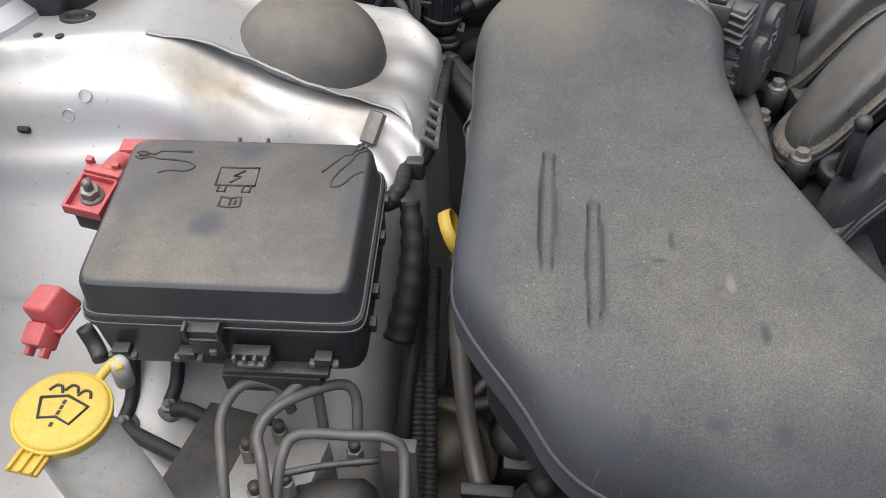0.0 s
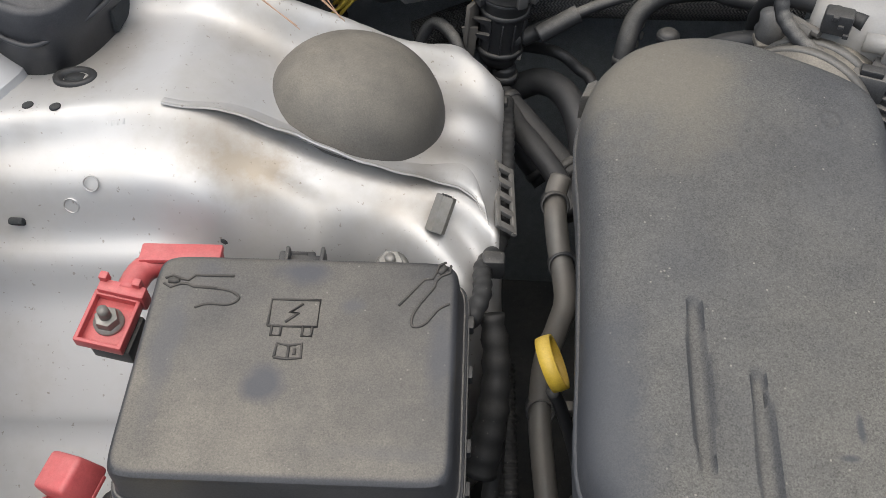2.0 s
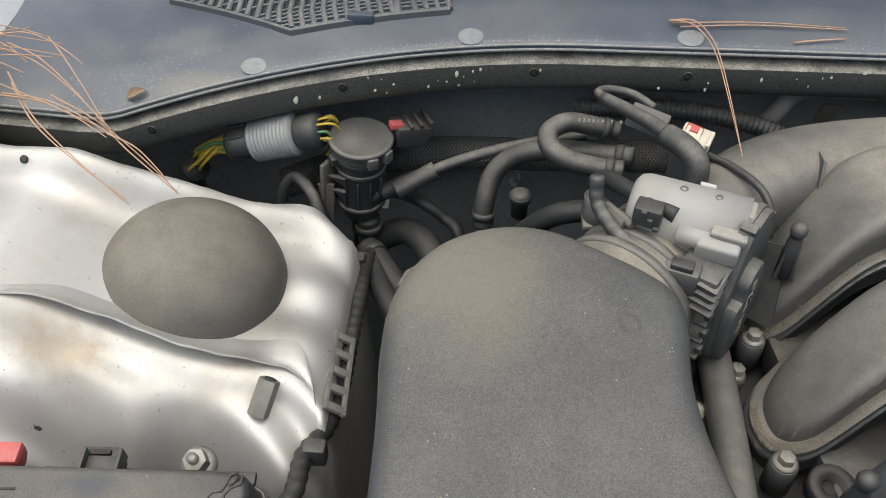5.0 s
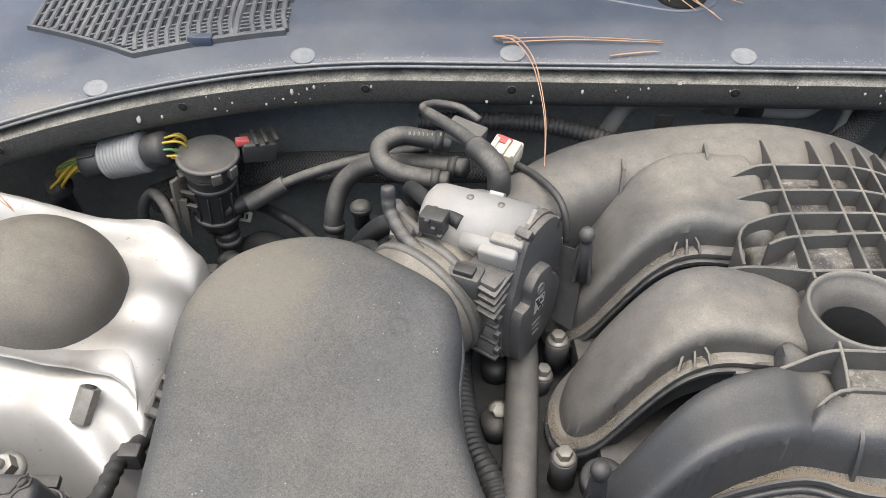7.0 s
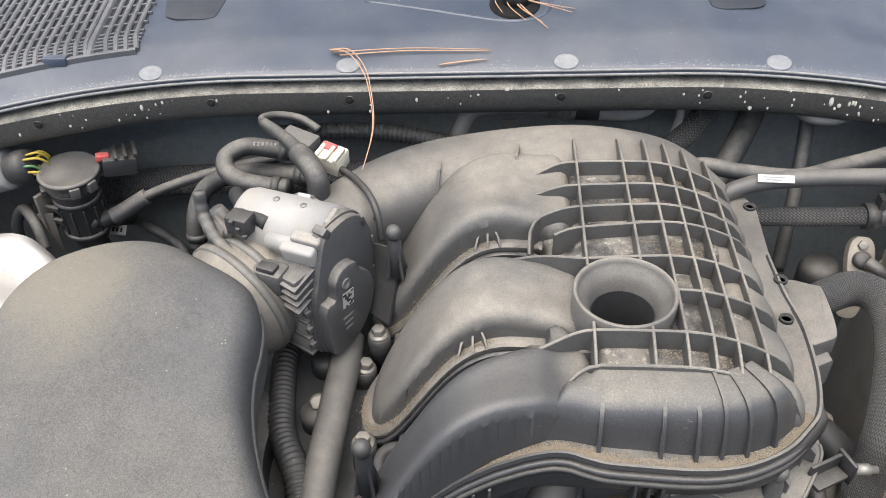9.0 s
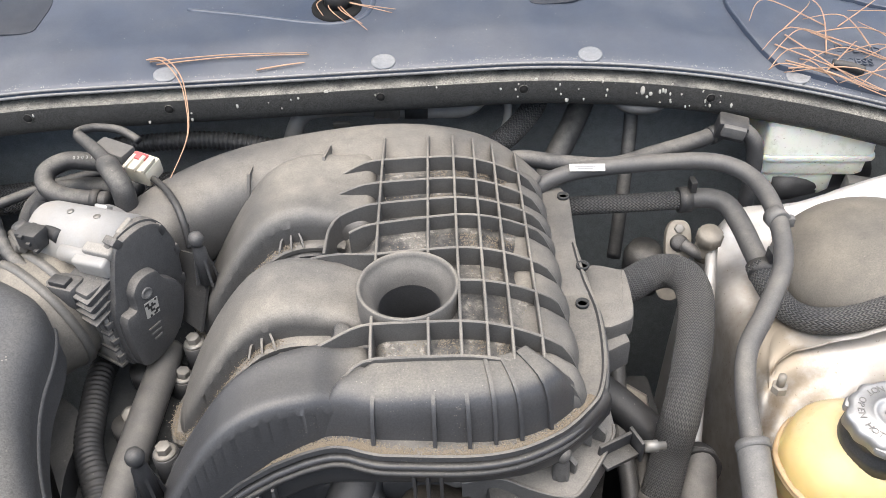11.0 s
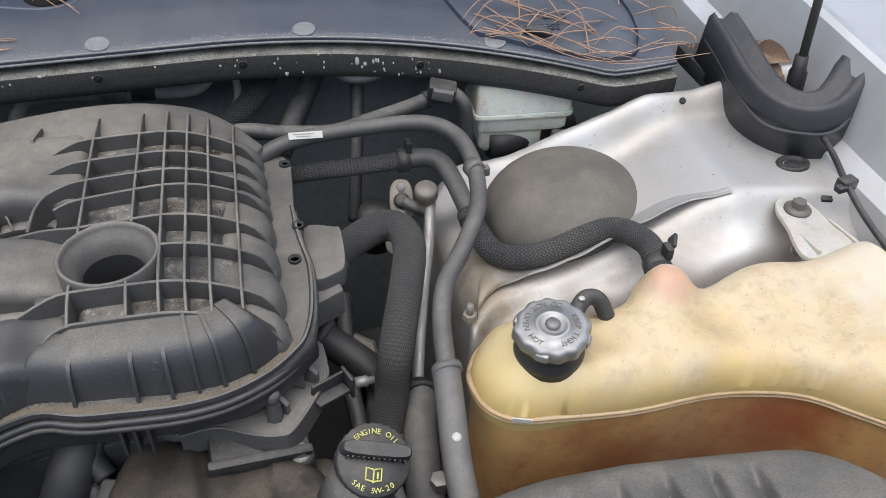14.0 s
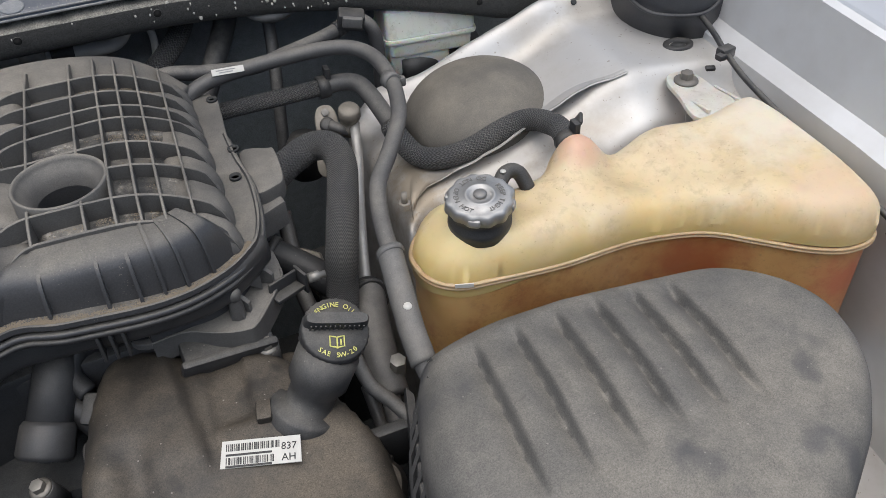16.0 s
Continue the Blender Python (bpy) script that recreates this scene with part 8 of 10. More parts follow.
hb = hose("heater_feed_hose", "dark rubber hose with printed text along the manifold", [(0.205, 0.880, 0.945), (0.228, 0.876, 0.953), (0.265, 0.870, 0.949), (0.315, 0.870, 0.943), (0.360, 0.890, 0.940), (0.40, 0.905, 0.940), (0.435, 0.915, 0.945)], 0.0082)
hose("wiring_conduit", "dark looms and connectors beside the brake reservoir", [(0.445, 0.905, 0.955), (0.458, 0.895, 0.945), (0.462, 0.89, 0.92), (0.46, 0.885, 0.87)], 0.008, ends=False)
kx = solo("wiring_plug", box((0.030, 0.020, 0.020), Matrix.Translation((0.438, 0.905, 0.955)) @ pose(0, 0, 0, 10, 10, -15), 0.003), M_BLACK, "black wiring plug under the cowl", "connector", (0.438, 0.905, 0.945))
part("plug_face", box((0.022, 0.006, 0.012), Matrix.Translation((0.436, 0.893, 0.957)) @ pose(0, 0, 0, 10, 10, -15), 0.001), M_GREYPL, kx)

bs = thing("braided_hose", "braided black coolant hose from the manifold to the tank", "hose", (0.55, 0.61, 0.92))
part("straight_run", tube([(0.258, 0.856, 0.905), (0.28, 0.854, 0.909), (0.33, 0.852, 0.910), (0.385, 0.851, 0.911)], 0.0092, 24, 6), M_BRAIDS, bs)
part("elbow", tube([(0.380, 0.851, 0.911), (0.405, 0.850, 0.912), (0.420, 0.838, 0.912), (0.427, 0.815, 0.906), (0.432, 0.785, 0.896), (0.436, 0.760, 0.888)], 0.0098, 20, 6), M_RUBG, bs, "bare rubber elbow")
part("curved_run", tube([(0.432, 0.772, 0.892), (0.437, 0.748, 0.884), (0.445, 0.724, 0.880), (0.463, 0.706, 0.884), (0.494, 0.701, 0.890), (0.530, 0.704, 0.900), (0.556, 0.694, 0.911), (0.567, 0.660, 0.921), (0.563, 0.632, 0.925), (0.557, 0.611, 0.925)], 0.0116, 28, 7), M_BRAIDS, bs)
for x, y, z, d in ((0.383, 0.851, 0.911, (1, 0, 0)), (0.560, 0.622, 0.925, (0.2, 1, -0.05)), (0.434, 0.768, 0.890, (0, 1, 0.3))):
    m = Matrix.Translation((x, y, z)) @ Vector(d).to_track_quat("Z", "Y").to_matrix().to_4x4()
    c = part("clamp", lathe([(0.0112, -0.006), (0.0126, -0.006), (0.0126, 0.006), (0.0112, 0.006)], m, 22), M_BLACK, bs)
    part("clamp_ear", box((0.006, 0.012, 0.012), Matrix.Translation((x + 0.006, y, z + 0.017)), 0.001), M_BLACK, c)
part("clamp_ear", box((0.004, 0.018, 0.010), Matrix.Translation((0.581, 0.640, 0.934)) @ pose(0, 0, 0, 0, 30, -30), 0.001), M_BLACK, bs)

RH = [(0.285, 0.750, 0.872), (0.315, 0.765, 0.884), (0.344, 0.772, 0.892), (0.361, 0.758, 0.896), (0.3625, 0.728, 0.896), (0.350, 0.685, 0.891), (0.3375, 0.652, 0.880), (0.329, 0.632, 0.865), (0.325, 0.625, 0.850), (0.321, 0.618, 0.828), (0.307, 0.590, 0.79)]
rh = thing("radiator_hose", "thick braided upper radiator hose", "hose", (0.30, 0.6, 0.78))
part("tube", tube(RH, 0.0155, 36, 8), M_BRAID, rh)
for a, b in ((RH[0], RH[1]), (RH[-1], RH[-2])):
    d = (Vector(b) - Vector(a)).normalized()
    m = Matrix.Translation(Vector(a) + d * 0.010) @ d.to_track_quat("Z", "Y").to_matrix().to_4x4()
    part("end_clamp", lathe([(0.0154, -0.006), (0.0170, -0.006), (0.0170, 0.006), (0.0154, 0.006)], m, 26), M_PIPE, rh, "steel clamp")
hose("radiator_pipe", "dark pipe with a rubber end behind the radiator hose", [(0.262, 0.690, 0.850), (0.285, 0.672, 0.838), (0.310, 0.650, 0.825), (0.34, 0.625, 0.80)], 0.0150, M_RUB, "pipe")
hose("aircon_hose", "pale metal tube standing beside the radiator hose", [(0.403, 0.812, 0.885), (0.393, 0.775, 0.866), (0.377, 0.728, 0.850), (0.361, 0.678, 0.832), (0.350, 0.640, 0.812)], 0.0055, M_ALU, "pipe", ends=False)
ls = thing("aircon_line_sleeve", "rubber-sleeved air-conditioning line going down by the filler", "pipe", (0.34, 0.6, 0.72))
part("sleeve", tube([(0.349, 0.632, 0.812), (0.342, 0.60, 0.80), (0.336, 0.56, 0.782), (0.334, 0.53, 0.765)], 0.0165, 18, 5), M_RUBG, ls)
part("collar", lathe([(0.018, -0.006), (0.0195, -0.006), (0.0195, 0.006), (0.018, 0.006)], Matrix.Translation((0.347, 0.622, 0.808)) @ pose(0, 0, 0, 70), 22), M_RUB, ls)
part("tail", tube([(0.334, 0.535, 0.768), (0.330, 0.51, 0.755), (0.335, 0.48, 0.74), (0.345, 0.45, 0.70)], 0.009, 12, 5), M_RUBG, ls)
fl = thing("aircon_fitting", "corroded metal air-conditioning fitting on the inner wing", "fitting", (0.40, 0.815, 0.84))
fmx = Matrix.Translation((0.398, 0.811, 0.889)) @ pose(0, 0, 0, 12)
part("service_port", lathe([(0.010, -0.020), (0.011, -0.008), (0.0095, -0.006), (0.0095, 0.002), (0.0118, 0.003), (0.0118, 0.013), (0.0100, 0.016), (0.0, 0.0165)], fmx, 36, wave=lambda a, r, z: 0.0005 * math.cos(a * 18) if r > 0.0115 else 0.0), M_CORR, fl, "dusty knurled service cap")
plm = Matrix.Translation((0.376, 0.826, 0.878)) @ pose(0, 0, 0, 52, 0, -8)
plate = part("flange_plate", slab(rounded(0.0125, 0.0225, 0.75, 28), -0.012, 0.0, 0.0015, m=plm), M_CORR, fl, "cast alloy flange plate")
for dy in (-0.014, 0.014):
    part("flange_screw", slab(hexagon(0.0048), 0.0, 0.004, 0.0008, m=plm @ pose(0, dy, 0)), M_STEEL, plate)
part("port", lathe([(0.0085, 0.0), (0.0085, 0.004), (0.0055, 0.006), (0.0, 0.006)], plm, 22), M_BLACK, plate)
part("short_pipe", tube([(0.378, 0.818, 0.882), (0.386, 0.810, 0.880), (0.396, 0.812, 0.872), (0.402, 0.822, 0.862)], 0.0058, 14, 5), M_RUBG, fl)
part("lower_flange", slab(rounded(0.012, 0.018, 0.75, 24), -0.012, 0.0, 0.0015, m=Matrix.Translation((0.366, 0.806, 0.846)) @ pose(0, 0, 0, 48, 0, -20)), M_CORR, fl)
part("lower_screw", slab(hexagon(0.0050), 0.0, 0.006, 0.0008, m=Matrix.Translation((0.366, 0.806, 0.846)) @ pose(0, 0, 0, 48, 0, -20)), M_STEEL, fl)
part("base", lathe([(0.02, -0.05), (0.02, -0.01), (0.015, 0.0), (0.0, 0.0)], Matrix.Translation((0.35, 0.845, 0.86)), 20), M_BLACK, fl)
bk = thing("engine_bracket", "pale metal bracket and dark looms in the gap", "bracket", (0.31, 0.68, 0.75))
part("bracket", fin([(0.302, 0.695, 0.83), (0.318, 0.685, 0.825), (0.322, 0.66, 0.80), (0.308, 0.655, 0.79), (0.298, 0.672, 0.80)], 0.012), M_CORR, bk)
part("loom", tube([(0.295, 0.72, 0.86), (0.292, 0.69, 0.84), (0.288, 0.65, 0.82), (0.29, 0.61, 0.80), (0.285, 0.57, 0.78)], 0.008, 10, 5), M_BLACK, bk)
part("loom", tube([(0.315, 0.665, 0.80), (0.310, 0.64, 0.79), (0.300, 0.61, 0.77)], 0.009, 10, 5), M_RUBG, bk)
part("dark_plate", box((0.03, 0.10, 0.20), Matrix.Translation((0.325, 0.70, 0.68)), 0.006), M_DARK, bk)

# ---- brake fluid reservoir ----
bf = thing("brake_reservoir", "white translucent brake fluid reservoir under the cowl", "fluid reservoir", (0.54, 0.94, 0.85))
rmx = Matrix.Translation((0.540, 0.944, 0.905)) @ pose(0, 0, 0, 0, 0, -6)
part("lid_tier", loft([(0.050, 0.030, 0.045), (0.055, 0.034, 0.040), (0.056, 0.035, 0.008), (0.054, 0.033, 0.005)], rmx, 0.16), M_RES, bf, "creamy upper tier")
part("rim", loft([(0.0575, 0.0365, 0.0065), (0.0580, 0.0370, 0.0035), (0.0570, 0.0360, 0.0005)], rmx, 0.16), M_RES, bf)
part("mid_tier", loft([(0.053, 0.032, 0.001), (0.052, 0.031, -0.017), (0.049, 0.029, -0.020)], rmx, 0.18), M_RES, bf)
part("low_tier", loft([(0.038, 0.027, -0.018), (0.037, 0.026, -0.042), (0.032, 0.022, -0.049)], rmx @ pose(-0.012, 0, 0), 0.2), M_RES, bf)
part("master_cylinder", lathe([(0.016, 0.0), (0.018, 0.02), (0.018, 0.11), (0.012, 0.115), (0.0, 0.115)], Matrix.Translation((0.50, 0.925, 0.865)) @ pose(0, 0, 0, 0, 88, 12), 20), M_BLACK, bf)
part("plug", box((0.034, 0.018, 0.020), Matrix.Translation((0.585, 0.90, 0.875)) @ pose(0, 0, 0, 0, 8, -12), 0.003), M_GREYPL, bf)

# ---- coolant tank ----
TK = [(0.377, 0.572), (0.375, 0.550), (0.382, 0.530), (0.400, 0.516), (0.430, 0.509), (0.470, 0.505), (0.500, 0.502), (0.557, 0.500), (0.602, 0.496), (0.632, 0.482), (0.660, 0.458), (0.692, 0.431), (0.720, 0.417), (0.748, 0.418),
      (0.762, 0.435), (0.768, 0.48), (0.767, 0.54), (0.762, 0.585), (0.748, 0.605), (0.725, 0.604), (0.690, 0.596), (0.660, 0.604), (0.625, 0.602), (0.590, 0.596), (0.575, 0.604), (0.555, 0.612), (0.530, 0.604), (0.508, 0.588), (0.470, 0.592), (0.430, 0.600), (0.398, 0.597)]


def tank_top(x, y):
    z = 0.936 + 0.05 * (y - 0.55)
    z += 0.010 * smooth01((x - 0.60) / 0.10) - 0.012 * smooth01((0.47 - x) / 0.05)
    z += 0.021 * math.exp(-(((x - 0.548) ** 2 + (y - 0.585) ** 2) / 0.023 ** 2) ** 1.5)
    z += 0.0050 * math.sin(x * 62.0 + 0.4) * smooth01((y - 0.52) / 0.03) * smooth01((0.70 - x) / 0.05)
    z -= 0.006 * math.exp(-((x - 0.62) / 0.05) ** 2 - ((y - 0.53) / 0.03) ** 2)
    for bx, by in ((0.455, 0.527), (0.520, 0.520), (0.585, 0.522), (0.650, 0.500), (0.700, 0.470)):
        z -= 0.0045 * math.exp(-((x - bx) / 0.012) ** 2 - ((y - by) / 0.03) ** 2)
    for bx, by, br in ((0.600, 0.575, 0.010), (0.452, 0.522, 0.006), (0.506, 0.517, 0.005), (0.585, 0.515, 0.006), (0.70, 0.50, 0.007), (0.715, 0.51, 0.006)):
        d = math.hypot(x - bx, y - by)
        z += 0.0012 * math.exp(-((d - br) / 0.0035) ** 2)
    return z


def wavy(pts):
    return [(x, y + 0.0036 * math.sin(x * 92.0 + 0.8) * (1 if y < 0.53 and x < 0.61 else 0)) for x, y in pts]


tank = thing("coolant_tank", "yellowed translucent coolant tank with amber coolant showing below", "coolant tank", (0.57, 0.53, 0.70))
part("upper_shell", pillow(wavy(TK), tank_top, 0.030, 0.012, 0.005, n=5), M_TANK, tank, smooth=70)
flat = [(p.x, p.y) for p in catmull([(*p, 0) for p in wavy(TK)], 5, True)]
cxy = (0.57, 0.53)
scaled = lambda s, line: [(cxy[0] + (x - cxy[0]) * (1 + s / 0.19), cxy[1] + (y - cxy[1]) * (1 + s / 0.09)) for x, y in line]
bm = bmesh.new()
ringp = [Vector((x, y, 0.894)) for x, y in flat]
sweep(bm, ringp + ringp[:2], lambda t: [(0.0010, -0.0040), (0.0022, -0.0034), (0.0022, -0.0026), (0.0011, -0.0020), (0.0010, -0.0006), (0.0021, 0.0), (0.0022, 0.0008), (0.0008, 0.0016), (-0.003, 0.0018), (-0.003, -0.0042)], caps=False)
part("weld_seam", bm, M_SEAM, tank, "ridged weld seam")
low = scaled(-0.002, flat)
bm = slab(low, 0.74, 0.893, 0.0)
part("lower_shell", bm, M_TANKLOW, tank, "amber lower half", smooth=60)
part("size_mark", box((0.016, 0.0012, 0.004), Matrix.Translation((0.402, 0.5125, 0.8965)) @ pose(0, 0, 0, 0, 0, -20)), M_WHITE, tank)
nip = Matrix.Translation((0.556, 0.606, 0.927)) @ pose(0, 0, 0, -68, 0, 8)
part("nipple", lathe([(0.0225, -0.030), (0.0205, -0.016), (0.0165, -0.005), (0.0125, 0.001), (0.0105, 0.006), (0.0, 0.012)], nip, 24), M_PINK, tank, "pinkish stained outlet")
# cap
cmx = Matrix.Translation((0.4335, 0.549, 0.953)) @ pose(0, 0, 0, 4, -3, 20) @ Matrix.Scale(0.91, 4)
part("filler_neck", lathe([(0.031, -0.034), (0.030, -0.022), (0.0275, -0.018), (0.0275, -0.010), (0.029, -0.009), (0.029, -0.006)], cmx, 36), M_BLACK, tank, "black filler neck")
pc = part("pressure_cap", lathe([(0.0295, -0.0085), (0.0310, -0.0080), (0.0305, 0.001), (0.0290, 0.0035), (0.0265, 0.0042), (0.0155, 0.0036), (0.0148, 0.0052), (0.0120, 0.0058), (0.0112, 0.0040), (0.0075, 0.0038), (0.0, 0.0036)], cmx, 72,
                                 wave=lambda a, r, z: (0.0022 * max(0.0, math.cos(a * 2 + 0.8)) ** 8 + 0.0010 * math.cos(a * 12)) if r > 0.0285 else 0.0), M_CAP, tank, "stamped silver pressure cap", smooth=40)
for a in (35, 215, 125, 305):
    part("cap_ear", box((0.011, 0.012, 0.009), cmx @ pose(0, 0, 0, 0, 0, a) @ pose(0.0275, 0, -0.0040), 0.003), M_CAP, pc)


for text, a0, step, flip in (("DO NOT OPEN HOT", -34, 12.0, 180), ("KEEP TIGHT", -78, -11.0, 0)):
    for k, ch in enumerate(text):
        if ch != " ":
            lettering("letter", ch, 0.0070, cmx @ pose(0, 0, 0, 0, 0, a0 + step * k - 20) @ pose(0, 0.0208 + (0.0 if flip == 0 else 0.0018), 0.0044, 0, 0, flip), M_CAPTXT, pc)
part("centre_rivet", lathe([(0.0062, 0.004), (0.0062, 0.0062), (0.0045, 0.0074), (0.0, 0.0076)], cmx, 20), M_CAPTXT, pc, "dark centre rivet")
part("overflow_spout", tube([(0.4585, 0.566, 0.945), (0.472, 0.578, 0.948), (0.484, 0.578, 0.944), (0.490, 0.570, 0.930)], 0.0068, 12, 5), M_BLACK, tank)
part("spout_dot", lathe([(0.0026, 0), (0.0026, 0.001), (0, 0.001)], Matrix.Translation((0.466, 0.572, 0.9545)), 10), M_WHITE, tank)
# bracket and bolt that hold the tank to the apron
bp = part("mounting_strap", slab([(p.x, p.y) for p in catmull([(0.690, 0.596, 0), (0.696, 0.640, 0), (0.700, 0.664, 0), (0.710, 0.678, 0), (0.728, 0.678, 0), (0.737, 0.662, 0), (0.738, 0.630, 0), (0.744, 0.596, 0)], 5, True)], 0.9275, 0.9320, 0.0012), M_CLEAR, tank, "milky plastic strap")
for s, x in ((-1, 0.702), (1, 0.742)):
    part("strap_web", fin([(x, 0.642, 0.930), (x, 0.598, 0.936), (x, 0.594, 0.900), (x, 0.61, 0.910)], 0.003), M_CLEAR, bp)
tbm = Matrix.Translation((0.7185, 0.659, 0.9318))
tbo = thing("tank_bolt", "dark steel bolt and washer through the tank strap", "bolt", (0.7185, 0.659, 0.9318))
part("washer", lathe([(0.0125, 0.0), (0.0125, 0.002), (0.0085, 0.004), (0.0, 0.004)], tbm, 26), M_PIPE, tbo)
part("head", slab(hexagon(0.0068), 0.003, 0.011, 0.001, m=tbm), M_PIPE, tbo)
sn = thing("wing_stud", "small bright stud and nut on the inner wing", "stud", (0.378, 0.61, 0.90))
part("stud", lathe([(0.003, 0), (0.003, 0.012), (0.0, 0.012)], Matrix.Translation((0.386, 0.606, 0.922)), 10), M_CORR, sn)
part("nut", slab(hexagon(0.006), -0.004, 0.002, 0.001, m=Matrix.Translation((0.386, 0.606, 0.922))), M_CORR, sn)

# ---- air filter box ----
AB = [(0.342, 0.446), (0.372, 0.450), (0.41, 0.448), (0.47, 0.443), (0.53, 0.437), (0.575, 0.430), (0.601, 0.413), (0.620, 0.387), (0.629, 0.357), (0.626, 0.322), (0.612, 0.290), (0.588, 0.262), (0.558, 0.235), (0.48, 0.185), (0.38, 0.18), (0.325, 0.23), (0.302, 0.29), (0.300, 0.345), (0.315, 0.40), (0.328, 0.43)]


GROOVES = (0.367, 0.399, 0.4325, 0.4655, 0.4975, 0.528)


def air_top(x, y):
    z = 0.952 - 0.06 * abs(x - 0.45) - 0.45 * max(0.0, y - 0.34) ** 1.4 - 0.3 * max(0.0, 0.40 - x) ** 1.2
    # pleats that run from back to front across the lid: a gentle flank, then a steep one
    w = smooth01((y - 0.272) / 0.055) * smooth01((0.432 - 0.12 * max(0.0, x - 0.47) - y) / 0.030)
    if w > 0:
        for gx in GROOVES:
            d = x - (gx + 0.093 * (y - 0.415))
            if -0.018 < d < 0.0065:
                z -= w * 0.0095 * (((d + 0.018) / 0.018) ** 1.4 if d < 0 else smooth01(1 - d / 0.0065))
    # the front falls away
    z -= 0.62 * max(0.0, 0.287 - 0.22 * (x - 0.358) - y) ** 1.15
    z -= 0.002 * math.exp(-((x - 0.40) / 0.02) ** 2 - ((y - 0.30) / 0.03) ** 2)
    return z


ab = thing("air_filter_box", "dusty black plastic air filter box with a corrugated lid", "air filter box", (0.46, 0.31, 0.60))
part("lid", pillow(AB, air_top, 0.024, 0.036, 0.0017, n=5), M_AIRBOX, ab, smooth=60)
part("case", slab([(p.x, p.y) for p in catmull([((x - 0.46) * 1.02 + 0.46, (y - 0.31) * 1.02 + 0.31, 0) for x, y in AB], 4, True)], 0.62, 0.872, 0.003), M_BLACK, ab)
for k in range(9):
    a = 0.30 + 0.012 * k
    x = lerp_table(a, ((0.235, 0.59), (0.28, 0.615), (0.32, 0.632), (0.355, 0.634), (0.42, 0.60)))
    part("case_fin", fin([(x, a, 0.90), (x + 0.016, a - 0.003, 0.87), (x + 0.016, a - 0.003, 0.74), (x, a, 0.74)], 0.003), M_BLACK, ab)
for k in range(6):
    y = 0.435 - 0.016 * k
    x = lerp_table(-y, ((-0.446, 0.340), (-0.43, 0.327), (-0.40, 0.314), (-0.345, 0.299), (-0.29, 0.301)))
    part("case_flute", fin([(x + 0.010, y, 0.915), (x - 0.008, y - 0.002, 0.86), (x - 0.012, y - 0.004, 0.80), (x + 0.01, y, 0.80)], 0.004), M_AIRBOX, ab)
part("paint_dot", lathe([(0.0042, 0), (0.0038, 0.0012), (0, 0.0013)], Matrix.Translation((0.3525, 0.432, air_top(0.3525, 0.432) - 0.0105)) @ pose(0, 0, 0, -40, -25), 12), M_WHITE, ab)
# ---- valve cover, oil filler, coil ----
VC = [(0.110, 0.585), (0.150, 0.582), (0.200, 0.566), (0.235, 0.555), (0.262, 0.520), (0.285, 0.470), (0.300, 0.42), (0.285, 0.36), (0.20, 0.33), (0.10, 0.36), (0.075, 0.43), (0.085, 0.52)]


def cover_top(x, y):
    z = 0.866 - 0.5 * max(0.0, 0.47 - y) ** 1.25 - 0.10 * max(0.0, x - 0.22)
    # raised left bank with a soft edge, a flat well beside it, and a hump towards the front right
    z += 0.010 * smooth01((0.168 + 0.10 * (0.53 - y) - x) / 0.012) * smooth01((y - 0.43) / 0.03)
    z -= 0.006 * smooth01((x - 0.178) / 0.006) * smooth01((0.214 - x) / 0.006) * smooth01((y - 0.475) / 0.01) * smooth01((0.556 - y) / 0.01)
    z -= 0.010 * math.exp(-((x - 0.118) / 0.012) ** 2) * smooth01((0.50 - y) / 0.04)
    z += 0.0016 * (math.exp(-((x - 0.142 - 0.05 * (0.54 - y)) / 0.0022) ** 2) * smooth01((y - 0.50) / 0.02) + math.exp(-((x - 0.213) / 0.002) ** 2) * smooth01((y - 0.47) / 0.02))
    return z


vc = thing("valve_cover", "brown-dusted black plastic engine valve cover", "valve cover", (0.18, 0.47, 0.74))
part("shell", pillow(VC, cover_top, 0.024, 0.09, 0.005, n=5), M_COVER, vc, smooth=60)
# dark bar painting the shade in the cover's slot
part("slot", box((0.052, 0.005, 0.006), Matrix.Translation((0.203, 0.552, cover_top(0.203, 0.552) + 0.001)) @ pose(0, 0, 0, 0, 6, -14), 0.001), M_DARK, vc)
part("side_lug", box((0.012, 0.020, 0.012), Matrix.Translation((0.217, 0.478, 0.866)) @ pose(0, 0, 0, 0, 0, -10), 0.002), M_COVER, vc)
for x, y in ((0.098, 0.515), (0.088, 0.455), (0.250, 0.545)):
    part("flange_boss", lathe([(0.013, -0.03), (0.012, 0.0), (0.0, 0.0005)], Matrix.Translation((x, y, 0.838)), 18), M_COVER, vc)
part("front_hump", loft([(0.042, 0.030, -0.03), (0.040, 0.028, 0.0), (0.034, 0.022, 0.010), (0.020, 0.012, 0.014)], Matrix.Translation((0.266, 0.415, 0.822)) @ pose(0, 0, 0, 12, 10, -20), 0.8, 28), M_COVER, vc)
lm = Matrix.Translation((0.206, 0.4455, 0.8685)) @ pose(0, 0, 0, 16, 1, -17)
zl = cover_top(0.206, 0.4455)
lm = Matrix.Translation((0, 0, zl + 0.002 - 0.8685)) @ lm
lbl = part("printed_label", slab([(p.x, p.y) for p in catmull([(-0.030, -0.010, 0), (-0.029, 0.011, 0), (0.029, 0.011, 0), (0.030, -0.010, 0)], 1, True)], 0, 0.0008, 0.0003, m=lm), M_WHITE, vc, "white printed barcode label")
rng = random.Random(11)
